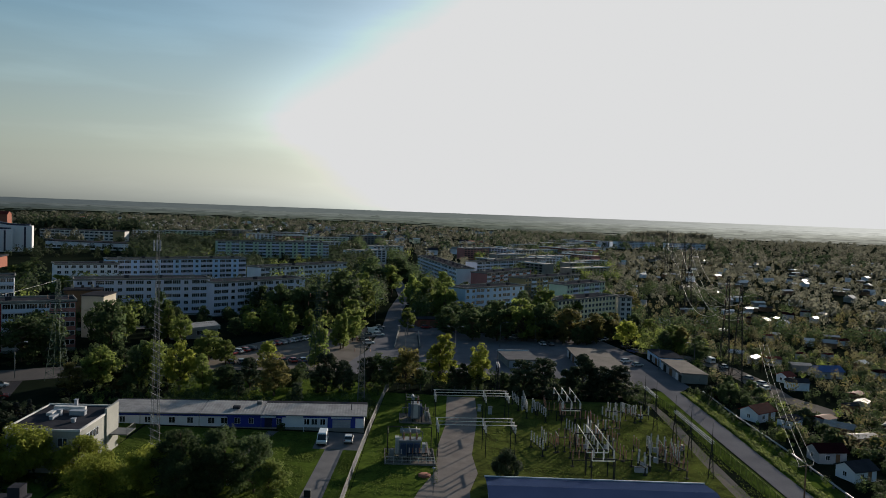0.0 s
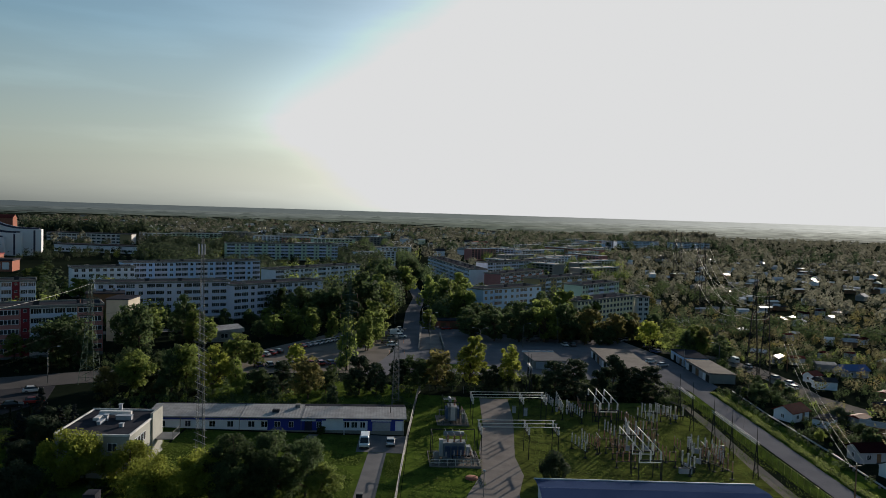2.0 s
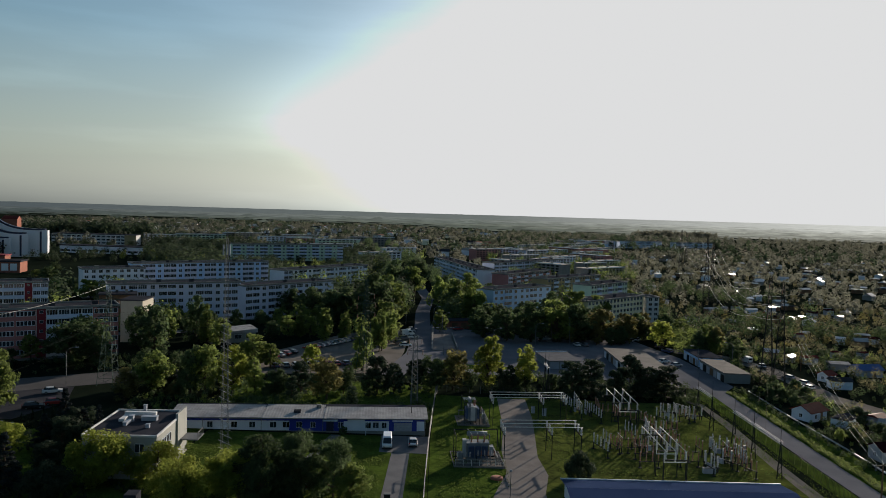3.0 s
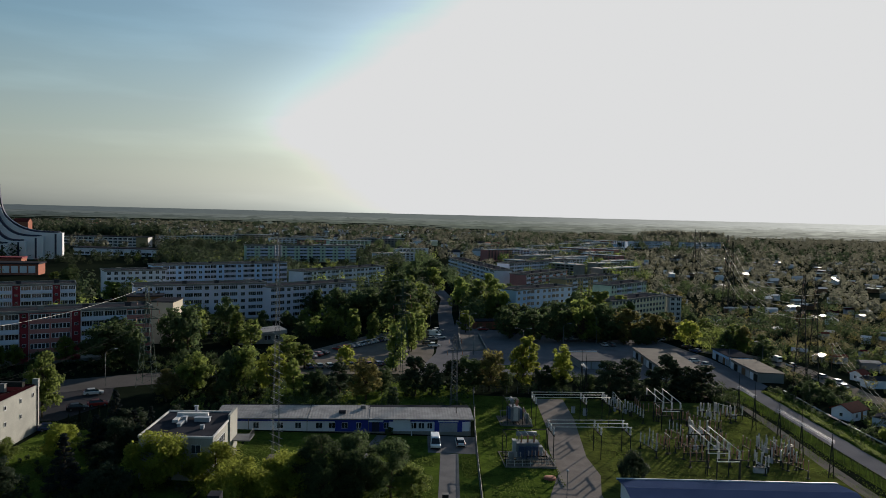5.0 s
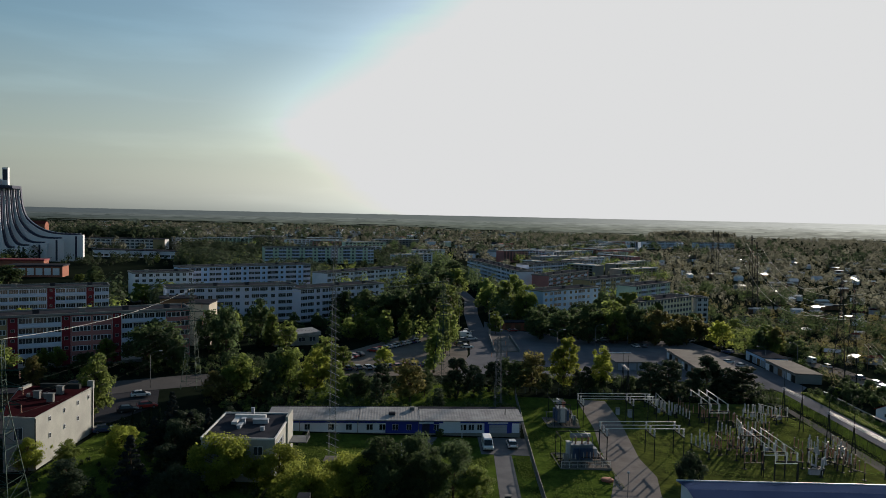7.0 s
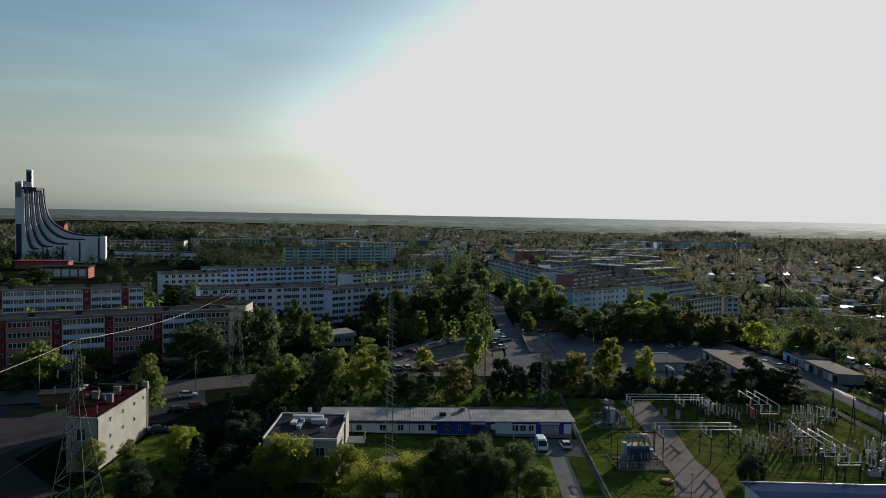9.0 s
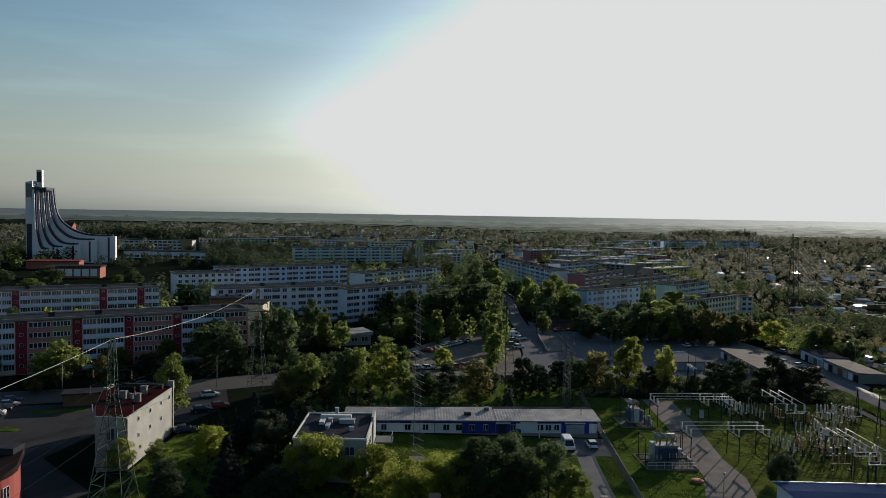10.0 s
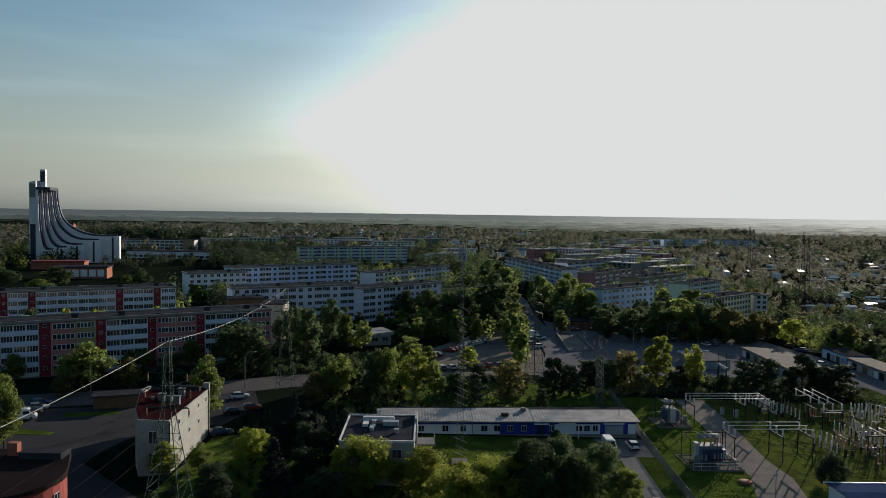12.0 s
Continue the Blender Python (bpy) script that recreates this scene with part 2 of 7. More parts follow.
BEIGE = surface("dull_beige_render", (0.5, 0.46, 0.38), (0.38, 0.35, 0.29), 0.9, scale=0.3, fine=4, bump=0.1)
TANKGREY = surface("weathered_tank_paint", (0.24, 0.27, 0.3), (0.15, 0.17, 0.2), 0.6, scale=0.8, fine=6, bump=0.08, spec=0.1)
LIMEWASH = surface("weathered_white_render", (0.36, 0.37, 0.345), (0.24, 0.248, 0.24), 0.85, scale=0.3, fine=4, bump=0.1)
STREET = surface("worn_street_asphalt", (0.115, 0.11, 0.11), (0.075, 0.072, 0.073), 0.85, scale=0.15, fine=3, bump=0.25, coords="World", spec=0.0)
BROWNROOF = surface("brown_bitumen_roofing", (0.034, 0.024, 0.025), (0.02, 0.015, 0.016), 0.95, scale=0.3, fine=4, bump=0.15, spec=0.0)
DARKASPHALT = surface("dark_asphalt", (0.062, 0.061, 0.068), (0.04, 0.04, 0.045), 0.8, scale=0.15, fine=3, bump=0.25, coords="World", spec=0.0)
# pale panels, with the blue tint of shade added to their colour
PANEL = surface("pale_blue_white_panels", (0.62, 0.70, 0.87), (0.52, 0.59, 0.75), 0.8, scale=0.3, fine=4, bump=0.05)
YARDGRASS = surface("thin_yard_grass", (0.13, 0.155, 0.035), (0.018, 0.022, 0.012), 0.95, scale=0.28, fine=1.4, bump=0.6, coords="World", spec=0.0)
GRASSBLADE = leaf_material("grass_blades", (0.12, 0.165, 0.03), (0.045, 0.07, 0.016), 0.45)
LEAF_GROVE = leaf_material("deep_green_leaves", (0.05, 0.072, 0.038), (0.028, 0.042, 0.024), 0.4)
CRIMSON = surface("brick_red_render", (0.26, 0.05, 0.042), (0.19, 0.04, 0.034), 0.85, scale=0.3, fine=4, bump=0.1)
LEAF_SPRUCE = leaf_material("blue_green_needles", (0.036, 0.05, 0.05124), (0.014, 0.021, 0.02196), 0.12)


# ---------------------------------------------------------------- mesh helpers
STEP = 10.0


def height(x):
    """The ground falls gently to the east; straight between lines 10 m apart."""
    i = math.floor(x / STEP)
    a, b = -4 * math.tanh(i * STEP / 140), -4 * math.tanh((i + 1) * STEP / 140)
    return a + (b - a) * (x / STEP - i)


def at(x, y, h=0.0, turn=0.0):
    """A pose on the ground at x, y, turned by degrees."""
    return pose(x, y, height(x) + h, 0, 0, turn)


def link_mesh(name, bm, mats, parent=None, label=""):
    me = bpy.data.meshes.new(name)
    bm.to_mesh(me)
    bm.free()
    for m in mats if isinstance(mats, (list, tuple)) else [mats]:
        me.materials.append(m)
    ob = new(name, me)
    if parent:
        ob.parent = parent
    if label:
        ob["label"] = label
    return ob


def part(name, bm, material, parent, label=""):
    return link_mesh(name, bm, material, parent, label)


def share(ob, parent, m):
    """One more object on ob's mesh."""
    c = new(ob.name.split(".")[0], ob.data)
    c.parent = parent
    c.matrix_basis = m
    return c


def thing(name, m, label, category, group="", kind=""):
    e = new(name)
    e.empty_display_size = 0.5
    e.matrix_basis = m
    return tagged(e, label, category, group, kind)


def box(bm, x0, x1, y0, y1, z0, z1, mat=0):
    v = [bm.verts.new(c) for c in ((x0, y0, z0), (x1, y0, z0), (x1, y1, z0), (x0, y1, z0), (x0, y0, z1), (x1, y0, z1), (x1, y1, z1), (x0, y1, z1))]
    for f in ((3, 2, 1, 0), (4, 5, 6, 7), (0, 1, 5, 4), (1, 2, 6, 5), (2, 3, 7, 6), (3, 0, 4, 7)):
        bm.faces.new([v[i] for i in f]).material_index = mat
    return bm


def boxes(*rows):
    bm = bmesh.new()
    for r in rows:
        box(bm, *r)
    return bm


def tube(bm, p, q, r, r2=None, seg=6, mat=0, caps=True):
    """A round bar from p to q."""
    p, q = Vector(p), Vector(q)
    r2 = r if r2 is None else r2
    rot = (q - p).to_track_quat("Z", "Y").to_matrix()
    ring = [[bm.verts.new(c + rot @ Vector((rr * math.cos(2 * math.pi * i / seg), rr * math.sin(2 * math.pi * i / seg), 0))) for i in range(seg)] for c, rr in ((p, r), (q, r2))]
    for i in range(seg):
        j = (i + 1) % seg
        f = bm.faces.new((ring[0][i], ring[0][j], ring[1][j], ring[1][i]))
        f.material_index, f.smooth = mat, seg > 6
    if caps:
        bm.faces.new(ring[0][::-1]).material_index = mat
        bm.faces.new(ring[1]).material_index = mat
    return bm


def tubes(*rows, seg=6):
    bm = bmesh.new()
    for r in rows:
        tube(bm, *r, seg=seg)
    return bm


def lathe(bm, profile, seg=10, x=0.0, y=0.0, mat=0):
    """A turned shape from rows of (radius, z)."""
    rings = [[bm.verts.new((x + r * math.cos(2 * math.pi * i / seg), y + r * math.sin(2 * math.pi * i / seg), z)) for i in range(seg)] for r, z in profile]
    for a, b in zip(rings, rings[1:]):
        for i in range(seg):
            f = bm.faces.new((a[i], a[(i + 1) % seg], b[(i + 1) % seg], b[i]))
            f.material_index, f.smooth = mat, True
    bm.faces.new(rings[0][::-1]).material_index = mat
    bm.faces.new(rings[-1]).material_index = mat
    return bm


def prism(bm, outline, z0, z1, mat=0, side=None):
    """An upright prism over a flat outline; z0 and z1 may be functions of x, y."""
    low = [bm.verts.new((x, y, z0(x, y) if callable(z0) else z0)) for x, y in outline]
    top = [bm.verts.new((x, y, z1(x, y) if callable(z1) else z1)) for x, y in outline]
    n = len(outline)
    bm.faces.new(top).material_index = mat
    bm.faces.new(low[::-1]).material_index = mat
    for i in range(n):
        bm.faces.new((low[i], low[(i + 1) % n], top[(i + 1) % n], top[i])).material_index = mat if side is None else side
    return bm


def patch(name, outline, lift, material, label, category, depth=0.3):
    """A slab that lies on the ground within an outline, its top by lift above it."""
    bm = bmesh.new()
    bm.faces.new([bm.verts.new((x, y, 0)) for x, y in outline])
    bmesh.ops.recalc_face_normals(bm, faces=bm.faces)
    for f in bm.faces:
        if f.normal.z < 0:
            f.normal_flip()
    xs = [p[0] for p in outline]
    for i in range(math.ceil(min(xs) / STEP), math.floor(max(xs) / STEP) + 1):
        bmesh.ops.bisect_plane(bm, geom=bm.verts[:] + bm.edges[:] + bm.faces[:], plane_co=(i * STEP, 0, 0), plane_no=(1, 0, 0))
    for v in bm.verts:
        v.co.z = height(v.co.x) + lift
    rim = [e for e in bm.edges if e.is_boundary]
    down = bmesh.ops.extrude_edge_only(bm, edges=rim)["geom"]
    for v in down:
        if isinstance(v, bmesh.types.BMVert):
            v.co.z -= depth
    ob = link_mesh(name, bm, material)
    return tagged(ob, label, category, kind="structure")


def band(points, width):
    """The outline of a road of that width along points."""
    left, right = [], []
    for i, p in enumerate(points):
        a, b = Vector(points[max(i - 1, 0)]), Vector(points[min(i + 1, len(points) - 1)])
        d = (b - a).normalized()
        n = Vector((-d.y, d.x)) * width / 2
        left.append((p[0] + n.x, p[1] + n.y))
        right.append((p[0] - n.x, p[1] - n.y))
    return left + right[::-1]


def quads(name, verts, material, parent=None, label=""):
    """A mesh of loose four-cornered leaves from an array of shape (n, 4, 3)."""
    n = len(verts)
    me = bpy.data.meshes.new(name)
    me.vertices.add(4 * n)
    me.vertices.foreach_set("co", np.asarray(verts, np.float32).ravel())
    me.loops.add(4 * n)
    me.loops.foreach_set("vertex_index", np.arange(4 * n, dtype=np.int32))
    me.polygons.add(n)
    me.polygons.foreach_set("loop_start", np.arange(0, 4 * n, 4, dtype=np.int32))
    me.update(calc_edges=True)
    me.materials.append(material)
    ob = new(name, me)
    if parent:
        ob.parent = parent
    if label:
        ob["label"] = label
    return ob


def leaves(rng, centres, out, size, loose=0.45):
    """Leaf quads at centres that face roughly along out, with sizes round size."""
    n = len(centres)
    nrm = out + rng.normal(0, loose, (n, 3))
    nrm /= np.linalg.norm(nrm, axis=1, keepdims=True) + 1e-9
    u = np.cross(nrm, rng.normal(0, 1, (n, 3)))
    u /= np.linalg.norm(u, axis=1, keepdims=True) + 1e-9
    v = np.cross(nrm, u)
    s = (size * rng.uniform(0.55, 1.35, n))[:, None]
    u, v = u * s, v * s * rng.uniform(0.5, 0.9, n)[:, None]
    bend = nrm * s * 0.25
    return np.stack([centres - u * 0.9 - v * 0.3, centres + u * 0.2 - v - bend, centres + u, centres - u * 0.1 + v - bend], 1)

# ---------------------------------------------------------------- ground
def ground_sheet():
    xs = sorted(set([i * STEP for i in range(-60, 71)] + [-5000, -3500, -2200, -1400, -1000, -800, 850, 1100, 1500, 2300, 3500, 5000]))
    ys = [-400, -100, 0, 100, 200, 400, 700, 1000, 1500, 2200, 3200, 4200, 5200]
    bm = bmesh.new()
    rows = [[bm.verts.new((x, y, height(x))) for x in xs] for y in ys]
    for a, b in zip(rows, rows[1:]):
        for i in range(len(xs) - 1):
            bm.faces.new((a[i], a[i + 1], b[i + 1], b[i]))
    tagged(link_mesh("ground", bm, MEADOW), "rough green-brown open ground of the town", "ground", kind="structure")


ground_sheet()


def ridge(name, y, top, wave, seed, material, label):
    """A low wooded rise along the horizon, with an uneven crest of tree clumps."""
    bm = bmesh.new()
    n = 1500
    low, mid, high = [], [], []
    for i in range(n + 1):
        x = -4600 + 9200 * i / n
        yy = math.sqrt(max(y * y - (x * 0.55) ** 2, 1e5))
        clump = max(0.0, noise.noise((x / 75 + seed, 3, 0)) + 0.15)
        h = top + 0.25 * wave * noise.noise((x / 900 + seed, 0, 0)) + 0.75 * wave * clump + clump * 0.8 * wave * noise.noise((x / 17 + seed, 9, 0))
        low.append(bm.verts.new((x, yy - 15, -8)))
        mid.append(bm.verts.new((x, yy - 8, h * 0.7)))
        high.append(bm.verts.new((x, yy, h)))
    for r, s in ((low, mid), (mid, high)):
        for i in range(n):
            bm.faces.new((r[i], r[i + 1], s[i + 1], s[i]))
    tagged(link_mesh(name, bm, material), label, "ridge", kind="structure")


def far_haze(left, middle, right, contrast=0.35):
    """Woods and fields with kilometres of sunlit haze put into their glow: paler sunward."""
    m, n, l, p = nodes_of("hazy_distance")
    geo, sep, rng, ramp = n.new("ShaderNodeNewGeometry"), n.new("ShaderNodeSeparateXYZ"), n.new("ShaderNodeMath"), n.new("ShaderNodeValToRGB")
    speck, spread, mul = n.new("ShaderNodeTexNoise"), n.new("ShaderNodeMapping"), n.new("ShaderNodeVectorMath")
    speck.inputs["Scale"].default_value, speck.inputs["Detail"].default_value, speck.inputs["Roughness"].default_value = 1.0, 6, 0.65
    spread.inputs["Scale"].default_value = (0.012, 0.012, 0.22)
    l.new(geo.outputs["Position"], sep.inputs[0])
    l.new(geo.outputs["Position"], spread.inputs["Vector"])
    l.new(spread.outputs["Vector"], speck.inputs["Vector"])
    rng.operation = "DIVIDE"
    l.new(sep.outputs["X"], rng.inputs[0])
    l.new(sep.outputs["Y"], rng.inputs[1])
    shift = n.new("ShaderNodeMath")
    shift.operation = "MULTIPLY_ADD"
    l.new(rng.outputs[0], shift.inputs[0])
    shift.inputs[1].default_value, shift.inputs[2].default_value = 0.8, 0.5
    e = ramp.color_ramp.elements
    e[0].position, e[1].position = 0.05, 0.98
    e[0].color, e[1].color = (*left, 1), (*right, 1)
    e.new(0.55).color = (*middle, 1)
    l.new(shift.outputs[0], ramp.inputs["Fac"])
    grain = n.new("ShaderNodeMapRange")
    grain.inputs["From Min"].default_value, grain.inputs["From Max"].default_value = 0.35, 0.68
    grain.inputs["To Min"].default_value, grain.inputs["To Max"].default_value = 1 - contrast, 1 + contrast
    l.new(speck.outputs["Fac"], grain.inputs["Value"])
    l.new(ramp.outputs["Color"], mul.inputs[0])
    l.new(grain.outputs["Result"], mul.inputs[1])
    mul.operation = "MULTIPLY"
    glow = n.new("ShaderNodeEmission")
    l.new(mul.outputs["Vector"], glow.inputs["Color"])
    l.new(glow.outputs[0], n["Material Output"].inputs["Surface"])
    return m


# backdrop strips that glow in painted haze colours, nearer ones darker
ridge("backdrop", 4450, 46.5, 2, 3.1, far_haze((0.07, 0.085, 0.085), (0.125, 0.14, 0.125), (0.56, 0.56, 0.49), 0.1), "distant wooded ridge along the horizon in painted blue-grey haze")
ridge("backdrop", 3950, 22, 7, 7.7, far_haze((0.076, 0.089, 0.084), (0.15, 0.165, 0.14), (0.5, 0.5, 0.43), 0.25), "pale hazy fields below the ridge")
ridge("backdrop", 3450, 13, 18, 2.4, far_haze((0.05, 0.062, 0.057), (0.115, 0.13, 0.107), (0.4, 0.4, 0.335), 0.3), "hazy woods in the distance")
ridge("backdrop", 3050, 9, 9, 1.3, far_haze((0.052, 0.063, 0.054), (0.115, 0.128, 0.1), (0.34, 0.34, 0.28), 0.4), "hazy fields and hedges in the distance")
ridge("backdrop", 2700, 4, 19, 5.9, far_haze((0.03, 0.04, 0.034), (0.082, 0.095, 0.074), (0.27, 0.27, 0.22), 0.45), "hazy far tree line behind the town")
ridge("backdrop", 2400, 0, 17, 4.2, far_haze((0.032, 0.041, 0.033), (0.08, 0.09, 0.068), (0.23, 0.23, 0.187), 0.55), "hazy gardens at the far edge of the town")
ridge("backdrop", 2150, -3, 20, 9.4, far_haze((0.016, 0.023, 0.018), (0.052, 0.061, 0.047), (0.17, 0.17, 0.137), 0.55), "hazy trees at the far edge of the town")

# lawns
patch("lawn", [(-57, 100), (-12.45, 100), (-12.45, 150), (-57, 147)], 0.02, GRASS, "mown lawn between the service building and the trees", "lawn")
patch("lawn", [(-12.4, 100), (-5.5, 100), (-1, 121), (1.7, 131), (1.9, 144), (3.7, 160), (4.2, 186.2), (-11.2, 186), (-12.3, 150)], 0.02, GRASS, "sunlit grass between the fence and the yard road", "lawn")
patch("lawn", [(4.2, 100), (56, 100), (56, 170), (52, 190), (4.2, 187)], 0.02, YARDGRASS, "thin worn grass of the electrical substation yard", "lawn")
patch("lawn", [(-96, 100), (-57.6, 100), (-57.6, 150), (-96, 141)], 0.02, GRASS, "shaded grass beside the white house", "lawn")
patch("lawn", [(-60, 160), (-12, 163), (-11, 198), (-64, 190)], 0.02, GRASS, "grass under the pines behind the service building", "lawn")
patch("lawn", [(60.6, 100), (63.6, 100), (63.6, 160), (65.3, 182), (65.4, 206), (59.5, 206), (60.6, 176), (59.6, 150)], 0.02, GRASS, "grass verge along the access road", "lawn")
patch("lawn", [(65.9, 100), (76, 100), (76.6, 206), (68.4, 206), (68.9, 180), (68, 160), (66.6, 140)], 0.02, GRASS, "grass verge with low hedge along the access road", "lawn")
# yards and roads
patch("driveway", [(-20.2, 100), (-16.6, 100), (-16.2, 139), (-19.6, 139)], 0.05, PAVING, "grey paved driveway across the lawn", "driveway")
patch("driveway", [(-22, 139.02), (-12.6, 139.4), (-12.5, 150.2), (-22.3, 149.6)], 0.05, PAVING, "grey paved forecourt before the garage door", "driveway")
patch("footpath", [(-36, 128), (-34.2, 128), (-30.5, 148.3), (-32.5, 148.2)], 0.05, PAVING, "narrow paved path to the entrance", "path")
patch("yard_road", [(-5.5, 100), (7, 100), (7.4, 122), (9.2, 131), (8.6, 141), (11, 168), (11.4, 186), (4.2, 185.5), (3.6, 160), (1.8, 144), (1.6, 131), (-1.2, 121)], 0.05, CONCRETE, "stained concrete road through the substation", "road")
patch("path", [(54.2, 100), (56.8, 100), (57.2, 130), (57.5, 145), (57.9, 156), (58.8, 172), (58.6, 190), (54, 198), (40, 197.5), (40, 195.6), (53, 196), (57.0, 188), (56.2, 169), (55.5, 155.6), (54.8, 143), (54.4, 131)], 0.04, GRAVEL, "bare gravel path inside the substation fence", "path")
patch("road", [(63.8, 100), (69.0, 100), (69.2, 140), (69.7, 160), (70.1, 180), (70.4, 206), (76, 214), (63.4, 214), (65.2, 206), (64.7, 182), (64.2, 160)], 0.05, ASPHALT, "narrow asphalt access road beside the fence", "road")
patch("road", band([(-24, 205), (-18, 240), (-17, 290), (-18, 340), (-16.5, 398), (-25, 480), (-38, 556), (-58, 713), (-80, 857), (-95, 1000)], 6.5), 0.05, ASPHALT, "straight town street running into the distance", "street")
patch("parking_lot", [(-66, 197), (-24.5, 208), (-22, 240), (-21.5, 285), (-33, 287), (-46, 268), (-62, 232)], 0.045, GRAVEL, "dusty parking lot beside the street", "parking lot")
patch("parking_lot", [(-19.4, 211), (34, 216), (62, 208), (69, 214.02), (76, 214.02), (74, 256), (66, 290), (40, 284), (0, 296), (-13, 318), (-14.4, 290), (-14.9, 240)], 0.045, ASPHALT, "large grey asphalt parking lot and garage yard", "parking lot")
patch("road", band([(74.2, 272), (90, 263), (98.5, 247), (100.5, 226), (99, 207), (106, 190)], 8.5), 0.045, GRAVEL, "sandy track between the garages and the allotments", "track")
patch("road", band([(-200, 140), (-150, 158), (-118, 171), (-94, 187), (-66, 201)], 13), 0.05, STREET, "worn asphalt street between the flats and the trees", "street")
patch("parking_lot", [(-175, 80), (-113, 80), (-97.5, 110), (-113, 124), (-109.5, 147), (-97, 148), (-93, 162), (-98, 176), (-128, 158), (-175, 141)], 0.045, DARKASPHALT, "dark asphalt yard around the white house", "yard")
patch("road", band([(-262, 232), (-190, 222), (-140, 236), (-95, 262)], 6), 0.05, ASPHALT, "narrow road between the blocks of flats", "road")
patch("lawn", [(-134.5, 141.2), (-126.2, 139.4), (-126, 137.6), (-133.4, 137.6)], 0.09, GRASS, "small grass island in the yard", "lawn")
patch("lawn", [(-131, 152.2), (-121, 155.6), (-120.6, 152.6), (-130, 149.4)], 0.09, GRASS, "grass verge before the brown kiosk", "lawn")
patch("lawn", [(-12.2, 232), (-5, 226), (10, 226), (12, 222), (-12, 218)], 0.09, GRASS, "grass island at the edge of the parking lot", "lawn")

# ---------------------------------------------------------------- blocks of flats
WINDOWS = {}


def window_mesh(w, h, panes=2, rim_width=0.055):
    """A window with a white frame that stands a little out of the wall, its panes set back in it; it faces -y."""
    key = (round(w, 2), round(h, 2), panes, rim_width)
    if key not in WINDOWS:
        bm = bmesh.new()
        rows = [[bm.verts.new((-w / 2 + w * i / panes, -0.07, z)) for i in range(panes + 1)] for z in (-h / 2, h / 2)]
        glass = [bm.faces.new((rows[0][i], rows[0][i + 1], rows[1][i + 1], rows[1][i])) for i in range(panes)]
        rim = [e for e in bm.edges if e.is_boundary]
        for v in bmesh.ops.extrude_edge_only(bm, edges=rim)["geom"]:
            if isinstance(v, bmesh.types.BMVert):
                v.co.y = 0.05
        bmesh.ops.inset_individual(bm, faces=glass, thickness=rim_width)
        for g in glass:
            g.material_index = 1
        for g in bmesh.ops.extrude_discrete_faces(bm, faces=glass)["faces"]:
            for v in g.verts:
                v.co.y = -0.02
            g.material_index = 1
        me = bpy.data.meshes.new("window")
        bm.to_mesh(me)
        bm.free()
        me.materials.append(FRAME)
        me.materials.append(GLASS)
        WINDOWS[key] = me
    return WINDOWS[key]


def loft(bm, rings, cx=0.0, cy=0.0):
    """One closed body through level rectangles, rows of (half x, half y, z)."""
    vs = [[bm.verts.new((cx + a * hx, cy + b * hy, z)) for a, b in ((-1, -1), (1, -1), (1, 1), (-1, 1))] for hx, hy, z in rings]
    for r, q in zip(vs, vs[1:]):
        for i in range(4):
            bm.faces.new((r[i], r[(i + 1) % 4], q[(i + 1) % 4], q[i]))
    bm.faces.new(vs[0][::-1])
    bm.faces.new(vs[-1])
    return bm


FRONTS = []


def window(parent, x, y, z, w, h, panes=2, turn=0.0, rim_width=0.055):
    ob = new("window", window_mesh(w, h, panes, rim_width))
    ob.parent = parent
    ob.matrix_basis = pose(x, y, z, 0, 0, turn)
    return ob


